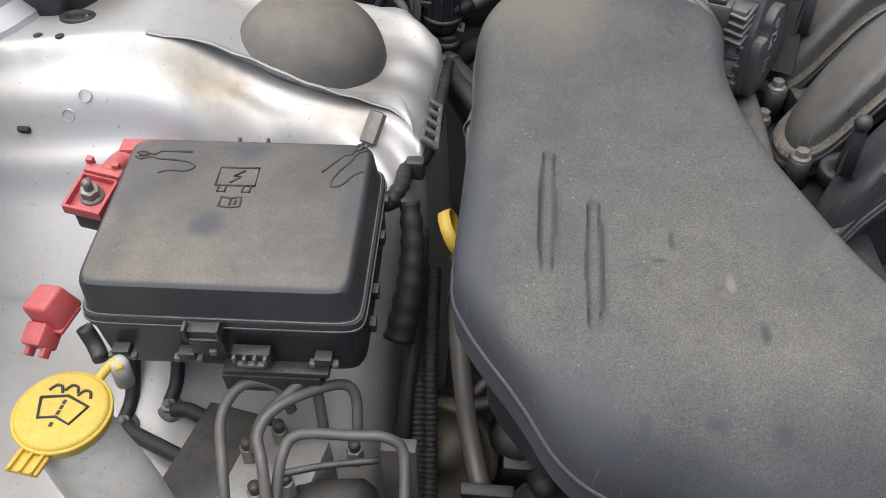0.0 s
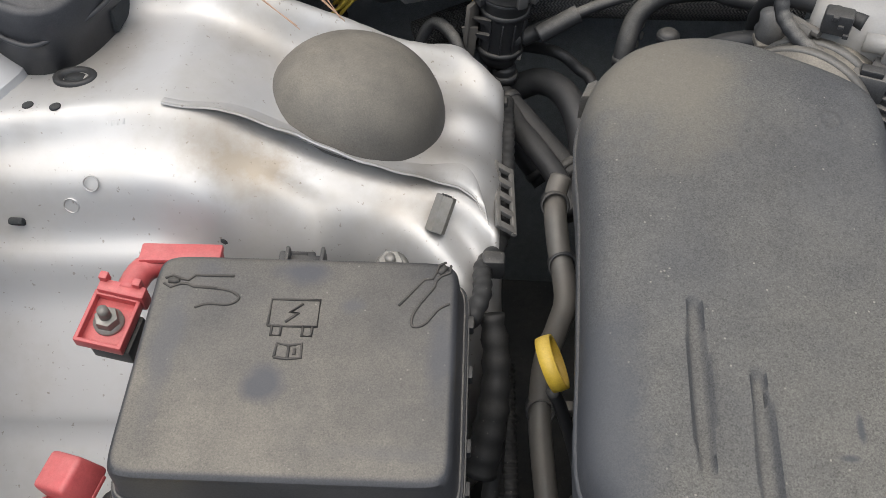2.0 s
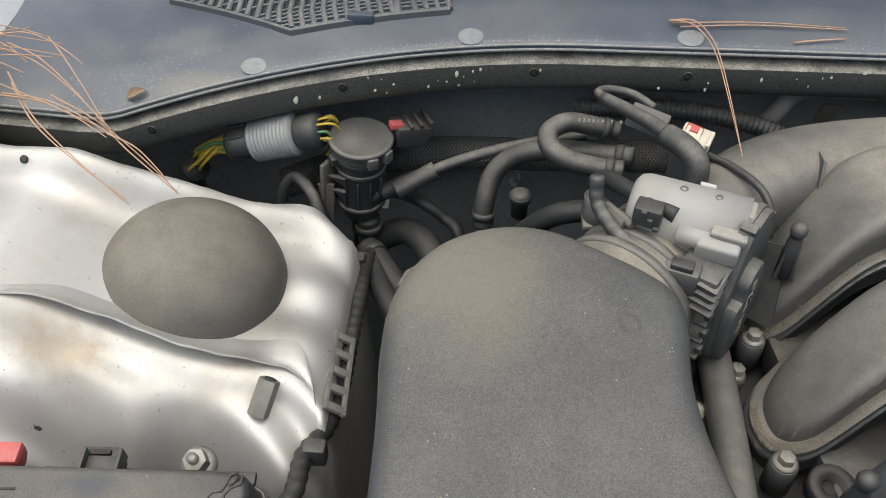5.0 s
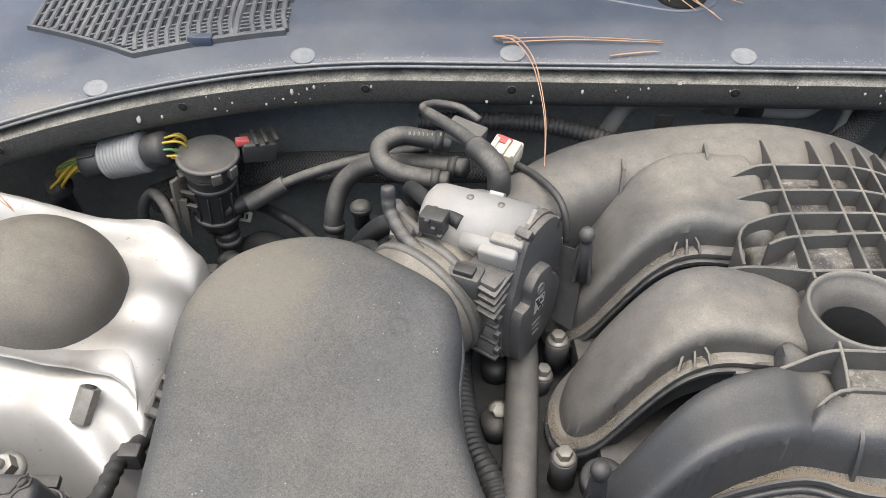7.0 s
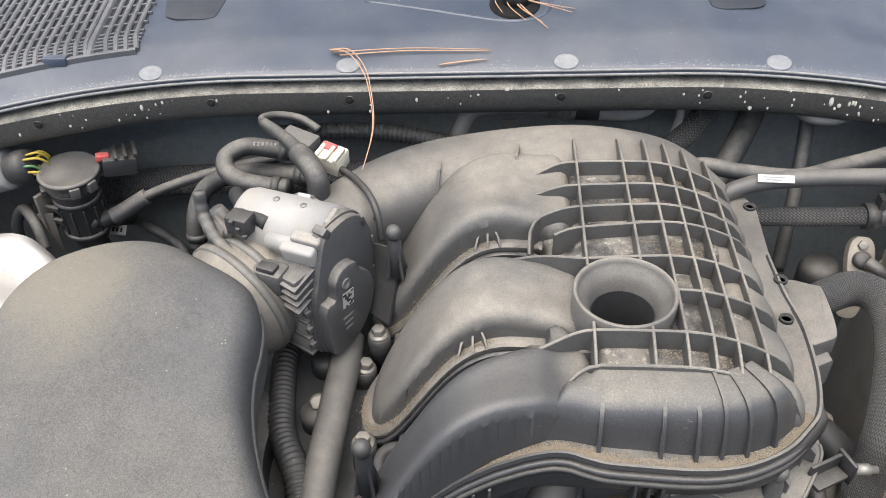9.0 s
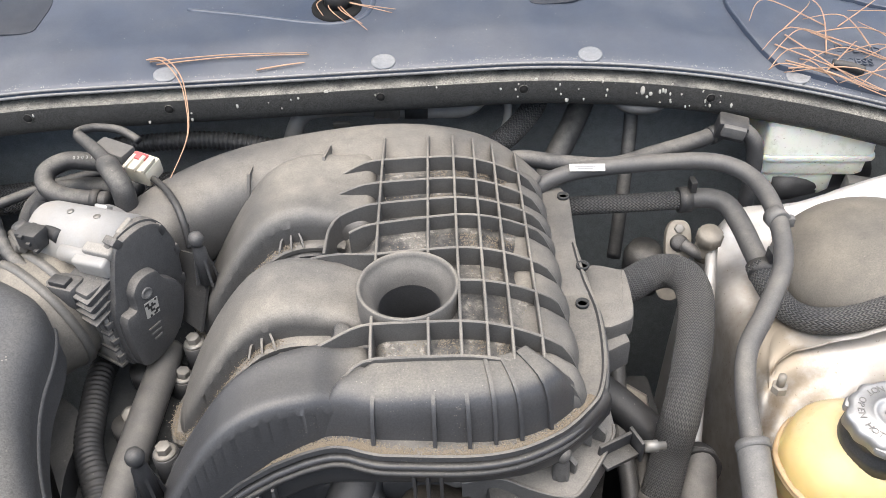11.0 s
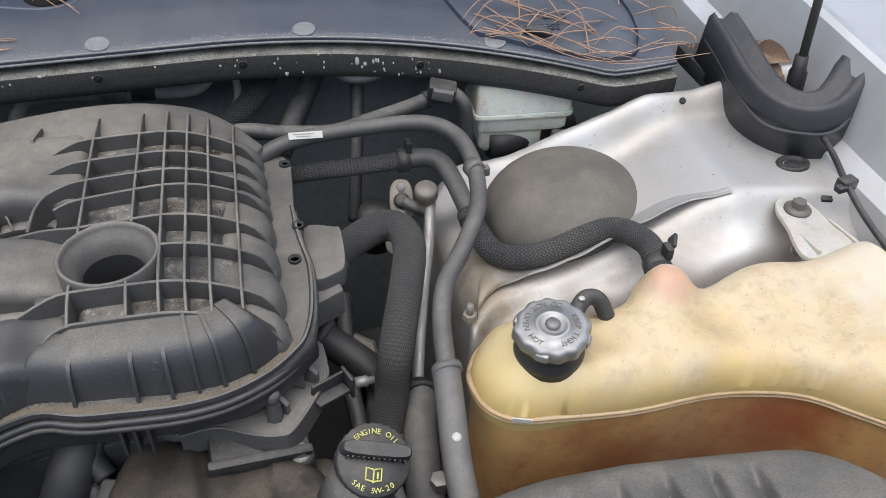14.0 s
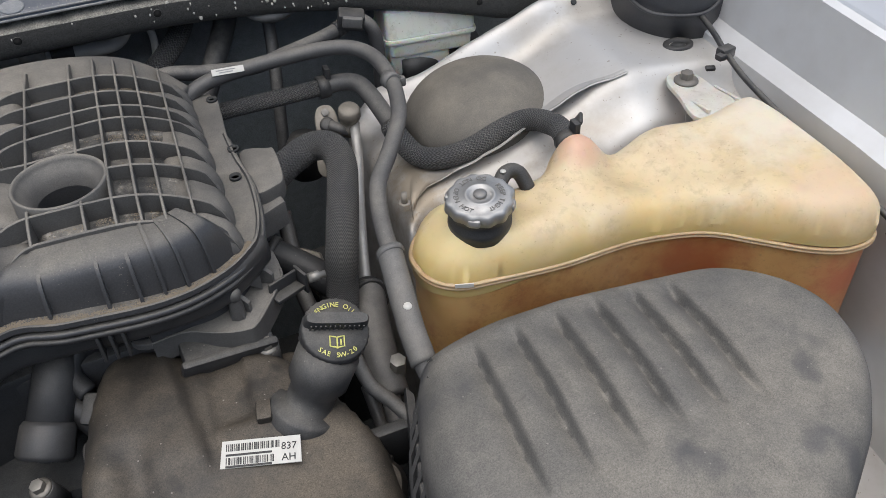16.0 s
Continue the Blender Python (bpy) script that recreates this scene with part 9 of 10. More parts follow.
for row, (y0, h, x1) in enumerate(((0.0045, 0.0055, 0.014), (-0.0060, 0.0055, 0.010))):
    x = -0.0255
    while x < x1:
        w = rng.choice((0.0004, 0.0007, 0.0011))
        part("code_bar", box((w, h, 0.0002), lm @ pose(x, y0 + 0.001, 0.0010)), M_INK, lbl)
        x += w + rng.choice((0.0005, 0.0009))
for y in (-0.0002, -0.0102 + 0.0012):
    part("print_bar", box((0.034, 0.0016, 0.0002), lm @ pose(-0.009, y, 0.0010)), M_INK, lbl)
lettering("label_text", "837", 0.0078, lm @ pose(0.0205, 0.0030, 0.0010), M_INK, lbl)
lettering("label_text", "AH", 0.0078, lm @ pose(0.0205, -0.0055, 0.0010), M_INK, lbl)

of = thing("oil_filler", "black oil filler neck with a ribbed cap and yellow print", "oil filler", (0.235, 0.475, 0.83))
o0, o1 = Vector((0.234, 0.470, 0.835)), Vector((0.284, 0.486, 0.918))
om = Matrix.Translation(o1) @ (o1 - o0).to_track_quat("Z", "Y").to_matrix().to_4x4()
ol = (o1 - o0).length
part("neck", lathe([(0.029, -ol - 0.01), (0.029, -ol + 0.026), (0.027, -ol + 0.030), (0.0190, -ol + 0.031), (0.0190, -0.050), (0.0240, -0.042), (0.0245, -0.016), (0.0, -0.015)], om, 32), M_BLACK, of)
ocm = Matrix.Translation(o1 + Vector((0.0, 0.0, 0.004))) @ pose(0, 0, 0, 24, 14, -10) @ Matrix.Scale(0.90, 4)
oc = part("cap", lathe([(0.026, -0.024), (0.0285, -0.020), (0.0290, -0.002), (0.0275, 0.0015), (0.0, 0.0020)], ocm, 60, wave=lambda a, r, z: 0.0005 * math.cos(a * 30) if 0.0275 < r else 0.0), M_BLACK, of, "black screw cap")
part("grip", loft([(0.0275, 0.0065, 0.001), (0.0270, 0.0060, 0.010), (0.0255, 0.0050, 0.0125)], ocm @ pose(0, 0.006, 0), 0.5, 32), M_BLACK, oc)
for k in range(12):
    part("grip_rib", box((0.0012, 0.0010, 0.009), ocm @ pose(-0.022 + 0.004 * k, -0.0008, 0.006)), M_BLACK, oc)
for k, ch in enumerate("ENGINE OIL"):
    if ch != " ":
        lettering("letter", ch, 0.0060, ocm @ pose(0, 0, 0, 0, 0, 46 - 10.2 * k) @ pose(0, 0.0215, 0.0026), M_PRINTY, oc)
for k, ch in enumerate("SAE 5W-20"):
    if ch != " ":
        lettering("letter", ch, 0.0060, ocm @ pose(0, 0, 0, 0, 0, -38 + 9.6 * k) @ pose(0, -0.0235, 0.0026), M_PRINTY, oc)
bkm = ocm @ pose(0, -0.0115, 0)
stroke([(-0.006, -0.004), (-0.006, 0.005), (-0.001, 0.004), (0.0, 0.003), (0.001, 0.004), (0.006, 0.005), (0.006, -0.004), (0.001, -0.005), (0.0, -0.006), (-0.001, -0.005), (-0.006, -0.004)], 0.0026, 0.0006, oc, bkm, M_PRINTY, "book_symbol")
stroke([(0, 0.003), (0, -0.006)], 0.0026, 0.0006, oc, bkm, M_PRINTY, "book_symbol")
stroke([(0.0032, 0.002), (0.0032, -0.003)], 0.0026, 0.0007, oc, bkm, M_PRINTY, "book_symbol")

ic = thing("ignition_coil", "grey-black ignition coil with its plug in front of the manifold", "ignition coil", (0.07, 0.53, 0.78))
c0, c1 = Vector((0.072, 0.578, 0.875)), Vector((0.050, 0.535, 0.838))
im = Matrix.Translation(c0) @ (c1 - c0).to_track_quat("Z", "Y").to_matrix().to_4x4()
il = (c1 - c0).length
part("barrel", lathe([(0.015, -0.03), (0.0175, 0.0), (0.0175, il - 0.022)], im, 24), M_COIL, ic)
hd2 = part("head", lathe([(0.019, il - 0.024), (0.0215, il - 0.020), (0.0225, il + 0.002), (0.020, il + 0.006), (0.0, il + 0.006)], im, 10), M_COIL, ic)
part("head_boss", lathe([(0.005, il + 0.005), (0.005, il + 0.008), (0.0, il + 0.008)], im, 14), M_COIL, hd2)
part("plug", box((0.022, 0.026, 0.018), Matrix.Translation((0.096, 0.548, 0.852)) @ pose(0, 0, 0, 30, 0, -25), 0.003), M_BLACK, ic)
part("loom", tube([(0.092, 0.560, 0.862), (0.084, 0.575, 0.872), (0.095, 0.588, 0.885), (0.12, 0.585, 0.890), (0.15, 0.578, 0.892)], 0.0085, 12, 6), M_RUB, ic)
part("loom", tube([(0.055, 0.555, 0.83), (0.066, 0.565, 0.85), (0.08, 0.56, 0.845), (0.10, 0.54, 0.82)], 0.012, 12, 6), M_BLACK, ic)
part("mount_ear", slab([(p.x, p.y) for p in catmull([(0.078, 0.53, 0), (0.098, 0.53, 0), (0.102, 0.505, 0), (0.08, 0.505, 0)], 4, True)], 0.822, 0.840, 0.003), M_BLACK, ic)
kf = thing("knock_bracket", "black plastic loom bracket bolted under the manifold corner", "bracket", (0.22, 0.57, 0.84))
part("plate", box((0.075, 0.03, 0.014), Matrix.Translation((0.205, 0.562, 0.868)) @ pose(0, 0, 0, 10, 8, 6), 0.003), M_BLACK, kf)
part("lip", box((0.080, 0.008, 0.024), Matrix.Translation((0.205, 0.545, 0.866)) @ pose(0, 0, 0, 20, 8, 6), 0.003), M_BLACK, kf)
bk2 = thing("guide_rail", "dark bracket and pipes between filler neck and air box", "bracket", (0.31, 0.46, 0.70))
part("rail", tube([(0.305, 0.50, 0.83), (0.306, 0.47, 0.80), (0.298, 0.44, 0.79), (0.290, 0.40, 0.78), (0.288, 0.36, 0.76)], 0.006, 10, 5), M_BLACK, bk2)
part("metal_pipe", tube([(0.300, 0.515, 0.86), (0.305, 0.490, 0.842), (0.318, 0.475, 0.83), (0.330, 0.455, 0.82)], 0.0062, 12, 5), M_RUBG, bk2)
part("plate", box((0.07, 0.012, 0.05), Matrix.Translation((0.29, 0.455, 0.80)), 0.003), M_BLACK, bk2)
part("bolt", slab(hexagon(0.008), 0, 0.022, 0.001, m=Matrix.Translation((0.346, 0.545, 0.778)) @ pose(0, 0, 0, 10)), M_STEEL, bk2)
part("strap", fin([(0.330, 0.475, 0.84), (0.335, 0.47, 0.835), (0.318, 0.40, 0.80), (0.312, 0.38, 0.79), (0.308, 0.40, 0.80)], 0.008), M_BLACK, bk2)


# ---- rubber end seals of the bonnet, hinge struts, release cable ----
def end_seal(sign):
    t = thing("hinge_seal", "curved black rubber seal round the bonnet strut foot", "rubber seal", (sign * 0.78, 0.78, 0.93), group="hinge seals")
    path = [(0.757, 0.905, 1.002), (0.753, 0.86, 0.995), (0.749, 0.815, 0.986), (0.751, 0.778, 0.981), (0.766, 0.755, 0.979), (0.791, 0.750, 0.982), (0.819, 0.764, 0.991), (0.848, 0.788, 1.003)]
    if sign < 0:
        path[:4] = [(0.800, 0.985, 1.024), (0.778, 0.925, 1.010), (0.761, 0.870, 0.998), (0.752, 0.812, 0.986)]
    line = catmull([(sign * a, b, c) for a, b, c in path], 7)
    part("body", sweep(bmesh.new(), line, lambda k: [(-0.021 * sign, -0.052), (-0.021 * sign, 0.0), (-0.015 * sign, 0.010), (-0.006 * sign, 0.012), (0.0, 0.004), (0.006 * sign, 0.005), (0.013 * sign, 0.013), (0.018 * sign, 0.008), (0.020 * sign, -0.052)][::sign]), M_SEAL, t, smooth=40)
    part("moulded_ridge", sweep(bmesh.new(), catmull([(sign * (a - 0.018 if i < 4 else a + 0.002), b - (0.021 if i > 2 else 0.004), c - 0.018) for i, (a, b, c) in enumerate(path)], 7), lambda k: circle(0.0022, 8)), M_SEAL, t)
    s = thing("bonnet_strut", "dark gas strut foot standing in the hinge well", "gas strut", (sign * 0.798, 0.812, 0.96), group="bonnet struts")
    part("socket", lathe([(0.009, -0.02), (0.0095, 0.0), (0.0095, 0.016), (0.0075, 0.020), (0.0068, 0.034), (0.0, 0.034)], Matrix.Translation((sign * 0.800, 0.812, 0.968)) @ pose(0, 0, 0, -6), 20), M_RUB, s)
    part("rod", lathe([(0.0046, 0.03), (0.0046, 0.30), (0.0, 0.30)], Matrix.Translation((sign * 0.800, 0.812, 0.968)) @ pose(0, 0, 0, -6, sign * 2), 16), M_LINE, s)
    solo("hinge_well", box((0.13, 0.16, 0.02), Matrix.Translation((sign * 0.80, 0.87, 0.945)), 0.002), M_DARK, "dark well round the bonnet hinge", "hinge well", (sign * 0.80, 0.87, 0.935), kind="structure")


end_seal(-1)
end_seal(1)
rcab = thing("release_cable", "black bonnet release cable clipped along the fender", "cable", (0.77, 0.65, 0.94))
part("cable", tube([(0.790, 0.765, 0.960), (0.786, 0.742, 0.959), (0.776, 0.700, 0.957), (0.766, 0.6625, 0.952), (0.761, 0.620, 0.943), (0.761, 0.565, 0.933), (0.762, 0.508, 0.922), (0.768, 0.46, 0.912), (0.774, 0.41, 0.897), (0.773, 0.36, 0.87), (0.765, 0.30, 0.84)], 0.0031, 10, 6), M_BLACK, rcab)
for x, y, z in ((0.766, 0.6625, 0.952), (0.774, 0.415, 0.898), (0.770, 0.345, 0.862)):
    c = part("cable_clip", box((0.018, 0.012, 0.012), Matrix.Translation((x, y, z)) @ pose(0, 0, 0, 0, 0, 10), 0.002), M_BLACK, rcab)
    part("clip_tab", box((0.010, 0.008, 0.006), Matrix.Translation((x - 0.010, y - 0.006, z)) @ pose(0, 0, 0, 0, 0, 10), 0.001), M_BLACK, c)
sc = solo("apron_clip", box((0.010, 0.006, 0.004), Matrix.Translation((0.748, 0.660, 0.939)) @ pose(0, 0, 0, 10, 0, -20), 0.001), M_RUB, "small dark plastic clip on the silver apron", "clip", (0.748, 0.66, 0.937))

# ---- fallen needles, leaves, sand, splashes ----
def needle_bunch(name, label, strands, base, r=0.00085):
    bm = bmesh.new()
    for pts in strands:
        sweep(bm, catmull(pts, 6), lambda t: circle(r * (1 - 0.5 * t), 5))
    return solo(name, bm, M_NEEDLE, label, "pine needles", base, group="fallen pine needles")


def on_cowl(x, y, up=0.003):
    return (x, y, cowl_top(x, y) + up)


rng = random.Random(21)
# the tuft at the left end of the cowl
def arched(rows, lift):
    out = []
    for x0, y0, z0, x1, y1, z1 in rows:
        s = rng.uniform(-0.010, 0.010)
        out.append([(x0, y0, z0), (x0 * 0.66 + x1 * 0.34 + s, y0 * 0.66 + y1 * 0.34 + s, z0 * 0.66 + z1 * 0.34 + lift), (x0 * 0.3 + x1 * 0.7 + s * 0.7, y0 * 0.3 + y1 * 0.7 + s * 0.7, z0 * 0.3 + z1 * 0.7 + lift * 0.8), (x1, y1, z1)])
    return out


needle_bunch("pine_needles", "tuft of orange-brown dry pine needles on the cowl corner", arched([
    (-0.754, 0.890, 1.013, -0.601, 0.834, 0.985), (-0.728, 0.921, 1.010, -0.597, 0.830, 0.99), (-0.719, 0.926, 1.012, -0.602, 0.833, 0.99), (-0.685, 0.936, 1.013, -0.603, 0.836, 0.99), (-0.759, 0.872, 1.008, -0.720, 0.915, 1.012),
    (-0.760, 0.919, 1.010, -0.690, 0.899, 1.008), (-0.741, 0.936, 1.012, -0.640, 0.899, 1.008), (-0.732, 0.903, 1.008, -0.690, 0.902, 1.010), (-0.790, 0.875, 1.005, -0.700, 0.94, 1.02)], 0.010), (-0.70, 0.91, 1.0))
needle_bunch("pine_needles", "tangle of dry pine needles spilling off the cowl end", arched([(-0.80 + rng.uniform(-0.02, 0.05), rng.uniform(0.87, 0.95), 1.008, -0.70 + rng.uniform(-0.05, 0.04), rng.uniform(0.87, 0.95), 1.010) for k in range(14)], 0.008), (-0.75, 0.91, 1.0))
needle_bunch("pine_needles", "dry pine needles hanging from the cowl onto the strut tower", arched([
    (-0.701, 0.884, 1.008, -0.576, 0.782, 0.950), (-0.693, 0.871, 1.005, -0.579, 0.787, 0.950), (-0.706, 0.856, 1.003, -0.600, 0.825, 0.985), (-0.696, 0.857, 1.004, -0.593, 0.825, 0.985), (-0.601, 0.834, 0.985, -0.542, 0.803, 0.946),
    (-0.657, 0.862, 1.000, -0.544, 0.806, 0.946), (-0.600, 0.828, 0.987, -0.546, 0.806, 0.947)], 0.004), (-0.64, 0.87, 0.99))
needle_bunch("pine_needles", "short dry pine needles leaning on the rubber seal", arched([(-0.731, 0.841, 1.008, -0.696, 0.809, 0.958), (-0.727, 0.846, 1.000, -0.701, 0.817, 0.962), (-0.745, 0.89, 1.0, -0.722, 0.838, 0.99)], 0.004), (-0.72, 0.85, 0.98))
needle_bunch("pine_needle", "single dry pine needle hanging over the cowl flange", [
    [(-0.128, 0.969, 1.031), (-0.112, 0.960, 1.034), (-0.098, 0.946, 1.028), (-0.088, 0.928, 1.015), (-0.081, 0.885, 0.995), (-0.084, 0.820, 0.992)],
    [(-0.126, 0.970, 1.031), (-0.108, 0.960, 1.036), (-0.094, 0.947, 1.028), (-0.086, 0.928, 1.016), (-0.080, 0.885, 0.996), (-0.084, 0.820, 0.992)]], (-0.10, 0.94, 1.02))
needle_bunch("pine_needle", "dry pine needle lying along the cowl", [[on_cowl(-0.118, 0.964), on_cowl(-0.05, 0.967, 0.004), on_cowl(0.03, 0.966)], [on_cowl(-0.125, 0.968), on_cowl(-0.05, 0.969, 0.005), on_cowl(0.028, 0.968)]], (-0.05, 0.966, 1.03))
needle_bunch("pine_needle", "short reddish pine needle on the cowl edge", [[on_cowl(-0.020, 0.950), on_cowl(0.00, 0.953), on_cowl(0.026, 0.956)], [on_cowl(-0.016, 0.951), on_cowl(0.004, 0.954), on_cowl(0.022, 0.956)]], (0.0, 0.952, 1.02))
needle_bunch("pine_needles", "small spray of dry needles below the wiper spindle", [
    [on_cowl(0.05, 1.055), on_cowl(0.075, 1.035, 0.006), on_cowl(0.116, 1.026)],
    [on_cowl(0.052, 1.05), on_cowl(0.08, 1.03, 0.007), on_cowl(0.112, 1.020)],
    [on_cowl(0.05, 1.055), on_cowl(0.065, 1.022, 0.006), on_cowl(0.087, 0.993)],
    [on_cowl(0.052, 1.055), on_cowl(0.060, 1.025, 0.006), on_cowl(0.082, 1.004)],
    [on_cowl(0.05, 1.055), on_cowl(0.048, 1.03, 0.006), on_cowl(0.065, 1.008)],
    [on_cowl(0.045, 1.055), on_cowl(0.035, 1.04, 0.005), on_cowl(0.042, 1.022)]], (0.06, 1.04, 1.05))
heap = []
for k in range(34):
    x = rng.uniform(0.50, 0.70)
    y = lip_y(x) + rng.uniform(0.012, 0.10)
    a = rng.choice((0.0, 3.14)) + rng.gauss(-0.35, 0.7)
    ln = rng.uniform(0.05, 0.13)
    q = [(x + ln * s * math.cos(a + 0.4 * s), y + ln * s * math.sin(a + 0.4 * s)) for s in (0, 0.5, 1.0)]
    q = [(min(max(u, 0.47), 0.72), max(v, lip_y(min(max(u, 0.47), 0.72)) + 0.008)) for u, v in q]
    heap.append([on_cowl(q[0][0], q[0][1], 0.005), on_cowl(q[1][0], q[1][1], 0.014 + 0.008 * rng.random()), on_cowl(q[2][0], q[2][1], 0.006)])
needle_bunch("pine_needles", "heap of dry pine needles caught on the access panel", heap, (0.60, 0.92, 1.0))
needle_bunch("pine_needles", "long dry needles lying along the edge of the cowl", [
    [on_cowl(0.49, 0.935, 0.006), on_cowl(0.53, 0.915, 0.010), on_cowl(0.60, 0.885, 0.008), (0.70, 0.86, 0.992)],
    [on_cowl(0.485, 0.955, 0.006), on_cowl(0.53, 0.925, 0.010), on_cowl(0.62, 0.882, 0.008), (0.72, 0.858, 0.992)],
    [on_cowl(0.50, 0.97, 0.006), on_cowl(0.52, 0.935, 0.012), on_cowl(0.56, 0.905, 0.008), (0.62, 0.876, 0.985)],
    [on_cowl(0.49, 0.925, 0.006), on_cowl(0.52, 0.920, 0.010), on_cowl(0.57, 0.898, 0.008)]], (0.58, 0.9, 1.0))
tw = solo("twig_plug", tube([on_cowl(0.535, 0.930, 0.008), on_cowl(0.55, 0.926, 0.009), on_cowl(0.563, 0.922, 0.008)], 0.0045, 10, 4), M_BLACK, "short black plastic stub lying among the needles", "plastic stub", on_cowl(0.55, 0.926))


def leaf(pts, name="dead_leaf", label="curled brown dead leaf in the hinge well"):
    """A curled leaf: a thin blade bent across its midrib."""
    a, b, up = Vector(pts[0]), Vector(pts[1]), Vector(pts[2])
    side = (b - a).cross(up).normalized()
    bm = bmesh.new()
    rows = []
    for i in range(9):
        t = i / 8
        w = 0.26 * (b - a).length * math.sin(math.pi * min(1, t ** 0.75 * 0.97 + 0.015)) ** 1.3 * (1 + 0.12 * math.sin(9 * t))
        c = a.lerp(b, t) + up * 0.25 * (b - a).length * math.sin(math.pi * t) * 0.4
        rows.append([c + side * w * s + up * (abs(s) ** 2) * w * 0.7 for s in (-1, -0.5, 0, 0.5, 1)])
    for layer in (0, 1):
        vs = [[bm.verts.new(p - up * 0.0006 * layer) for p in r] for r in rows]
        for r, s in zip(vs, vs[1:]):
            for k in range(4):
                bm.faces.new((r[k], r[k + 1], s[k + 1], s[k]) if layer == 0 else (r[k], s[k], s[k + 1], r[k + 1]))
    return solo(name, bm, M_LEAF, label, "dead leaf", a, group="dead leaves")


LEAVES = [((s * (0.775 + lr.uniform(-0.02, 0.03)), lr.uniform(0.80, 0.90), 0.966), (s * (0.775 + lr.uniform(-0.02, 0.04)), lr.uniform(0.80, 0.92), 0.985 + lr.uniform(0, 0.012)), (lr.uniform(-0.5, 0.5), -0.4, 0.8)) for lr in (random.Random(77),) for s in (-1, 1, 1, -1, 1, -1, 1, 1)]
for a, b, u in (*LEAVES, ((-0.775, 0.835, 0.965), (-0.760, 0.875, 0.995), (-0.3, -0.5, 0.8)), ((-0.790, 0.80, 0.965), (-0.768, 0.83, 0.975), (0.1, -0.4, 0.9)), ((-0.80, 0.85, 0.96), (-0.79, 0.895, 0.985), (0.3, -0.5, 0.8)),
                ((0.765, 0.86, 0.965), (0.79, 0.835, 0.985), (0.1, -0.4, 0.9)), ((0.755, 0.875, 0.968), (0.80, 0.87, 0.985), (0.0, -0.3, 1)), ((0.775, 0.82, 0.965), (0.80, 0.84, 0.97), (0.1, -0.5, 0.8)), ((-0.608, 0.893, 0.9785), (-0.590, 0.90, 0.9835), (0.2, -0.3, 0.95))):
    leaf((a, b, Vector(u).normalized()))


def grains(bm, p, s, rng):
    vs = [bm.verts.new((p[0] + s * dx * rng.uniform(0.6, 1.2), p[1] + s * dy * rng.uniform(0.6, 1.2), p[2] + s * dz)) for dx, dy, dz in ((-0.8, -0.5, 0), (0.8, -0.5, 0), (0, 0.9, 0), (rng.uniform(-0.3, 0.3), 0, 1.0))]
    for f in ((0, 1, 3), (1, 2, 3), (2, 0, 3)):
        bm.faces.new([vs[k] for k in f])


bm = bmesh.new()
for k in range(9000):
    i = rng.randrange(34, len(LEDGE) - 1)
    p = LEDGE[i]
    q = LEDGE[i + 1] - p
    n = Vector((q.y, -q.x, 0)).normalized()
    p = p + q * rng.random() + n * min(0.012, 0.0022 + abs(rng.gauss(0.0025, 0.003)))
    grains(bm, (p.x, p.y, p.z - 0.001), rng.uniform(0.0004, 0.0010), rng)
for line, cnt in zip(RUN, (1500, 2200)):
    for k in range(cnt):
        t = rng.random() * (len(line) - 1)
        i = int(t)
        p = line[i].lerp(line[min(i + 1, len(line) - 1)], t - i)
        if (line[i] - line[min(i + 1, len(line) - 1)]).length < 0.02:
            grains(bm, (p.x + rng.gauss(0, 0.0022), p.y + rng.gauss(0, 0.0022), p.z), rng.uniform(0.0003, 0.0008), rng)
# in the pockets between the ribs
for i in range(5):
    x0, x1 = COLS[i], COLS[i + 1]
    for j in range(6):
        y1, y0 = ROWS_A[j], ROWS_A[j + 1]
        heavy = rng.random() ** 1.5
        for k in range(int(30 + 170 * heavy)):
            x = rng.uniform(x0 + 0.003, x1 - 0.002)
            y = y1 - 0.003 - abs(rng.gauss(0, 0.30)) * (y1 - y0) if rng.random() < 0.6 else rng.uniform(y0 + 0.003, y1 - 0.003)
            if y > y0 + 0.002 and not in_ring(x, y, RR + 0.001):
                grains(bm, (x, y, body_top(x, y)), rng.uniform(0.0004, 0.0010), rng)
solo("sand_on_manifold", bm, M_SAND, "coarse tan sand lying in the manifold's pockets and ledges", "sand", (0.1, 0.6, 0.93), kind="stuff", smooth=0)

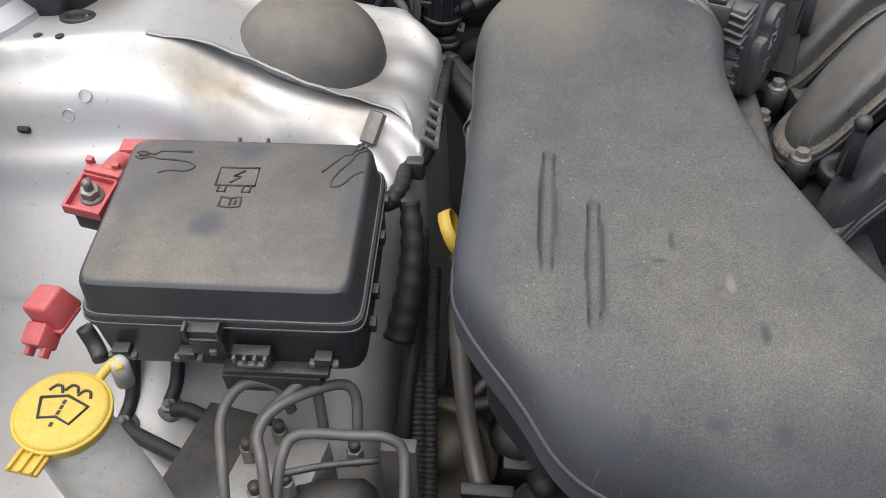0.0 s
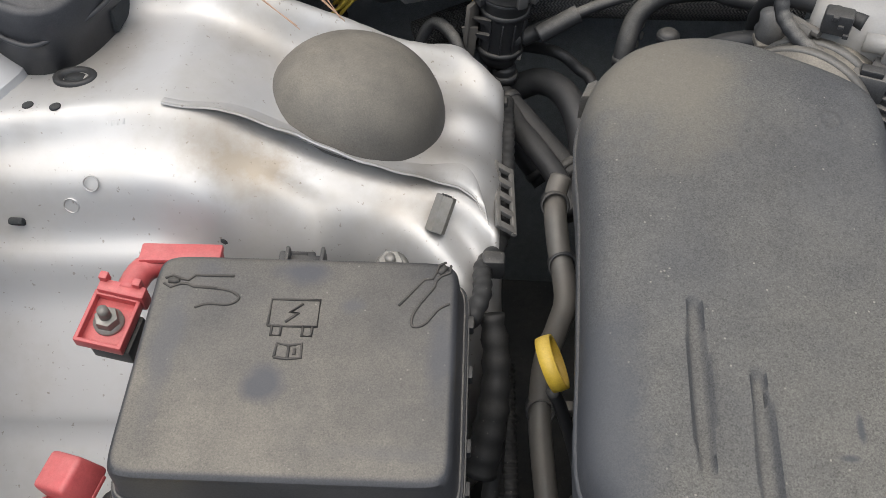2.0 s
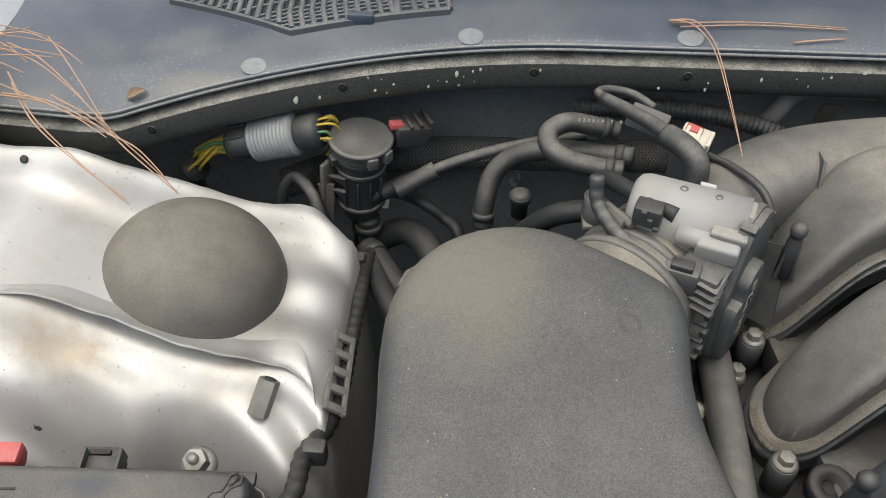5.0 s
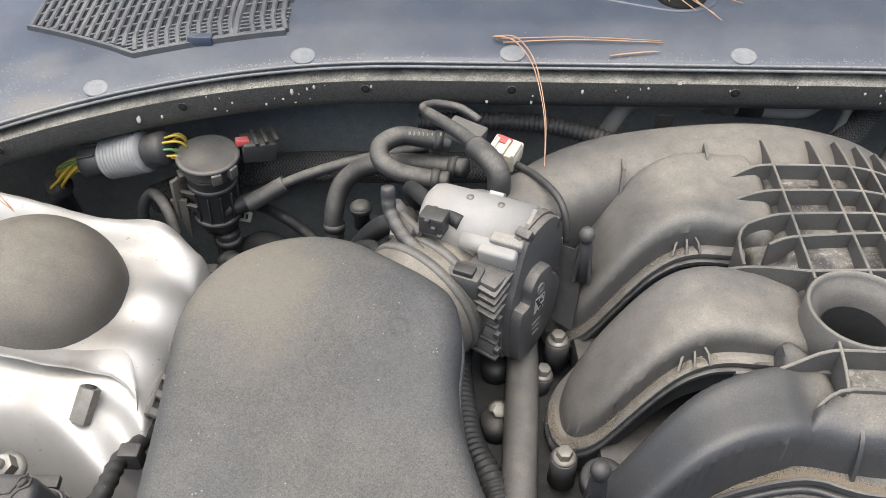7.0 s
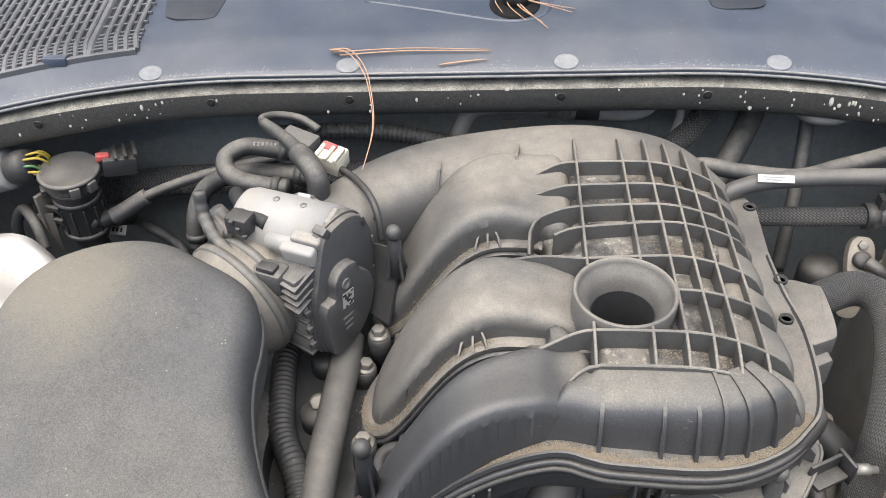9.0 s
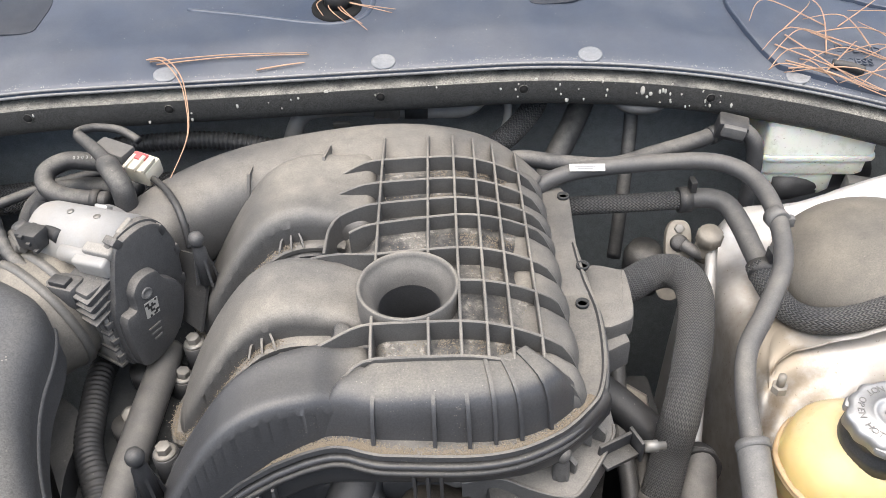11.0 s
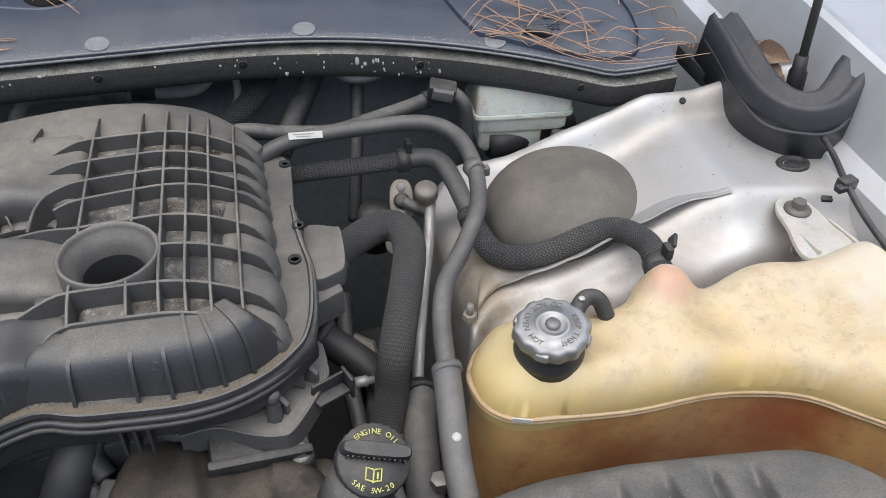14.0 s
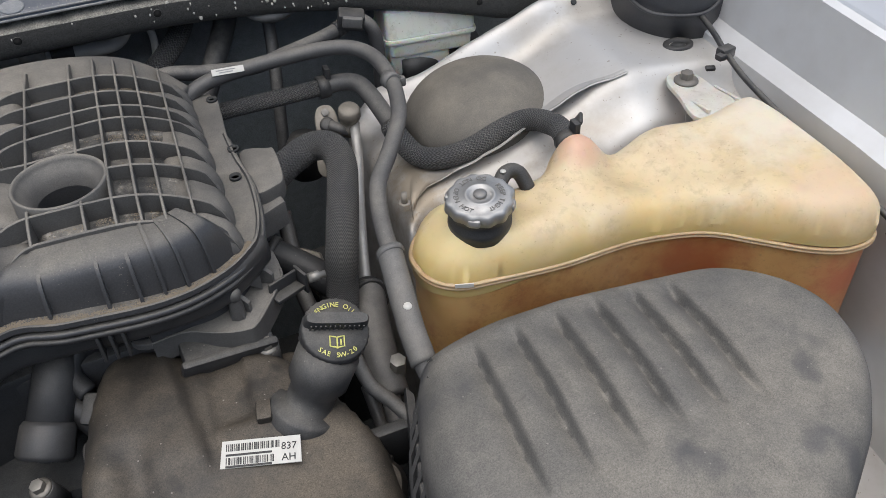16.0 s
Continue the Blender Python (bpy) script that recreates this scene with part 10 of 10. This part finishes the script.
bm = bmesh.new()
for k in range(700):
    x = rng.uniform(-0.62, 0.66)
    if rng.random() < 0.5:
        x = rng.choice((rng.gauss(-0.30, 0.05), rng.gauss(0.22, 0.05), rng.gauss(0.48, 0.04), rng.gauss(-0.58, 0.05)))
    y = lip_y(x) + 0.0065 + abs(rng.gauss(0, 0.003))
    grains(bm, (x, y, cowl_top(x, y)), rng.uniform(0.0003, 0.0008), rng)
for k in range(150):
    x = rng.uniform(-0.64, 0.66)
    y = lip_y(x) + rng.uniform(0.01, 0.12)
    grains(bm, (x, y, cowl_top(x, y)), rng.uniform(0.0003, 0.0007), rng)
for k in range(420):
    x = rng.gauss(-0.60, 0.035)
    y = lip_y(x) + abs(rng.gauss(0.03, 0.03)) + 0.008
    grains(bm, (x, y, cowl_top(x, y)), rng.uniform(0.0003, 0.0009), rng)
solo("grit_on_cowl", bm, M_DROP, "pale grit scattered along the cowl's edge", "grit", (0, 0.95, 1.02), kind="stuff", smooth=0)

# white splashes on the cowl flange and a run of them on the firewall
bm = bmesh.new()
for k in range(9):
    m = Matrix.Translation((-0.2502 + rng.gauss(0, 0.004), 1.0446, 0.8273 - 0.02 - 0.005 * k + rng.gauss(0, 0.003))) @ pose(0, 0, 0, 90) @ Matrix.Diagonal((1, rng.uniform(1.2, 3.0), 0.5, 1))
    lathe([(0.0022, 0.0), (0.0018, 0.0006), (0.0, 0.0008)], m, 9, bm)
for k in range(70):
    x = rng.choice((rng.uniform(0.23, 0.44), rng.uniform(-0.40, -0.28), rng.uniform(0.24, 0.40), rng.uniform(-0.55, 0.3)))
    z = lip_z(x) + rng.uniform(-0.016, 0.008)
    r = rng.uniform(0.0007, 0.0019) * (1.5 if rng.random() < 0.2 else 0.8)
    m = Matrix.Translation((x, lip_y(x) - 0.0030 + 0.0012 * abs((z - lip_z(x) + 0.001) / 0.012) ** 2, z)) @ pose(0, 0, 0, 90 + (z - lip_z(x)) * 900) @ Matrix.Diagonal((1, rng.uniform(1.0, 2.2), 0.5, 1))
    lathe([(r, 0.0), (r * 0.8, 0.0008), (0.0, 0.0009)], m, 9, bm)
solo("bird_splashes", bm, M_DROP, "dried white splashes on the dark cowl flange", "splashes", (0.2, 0.94, 0.98), kind="stuff")
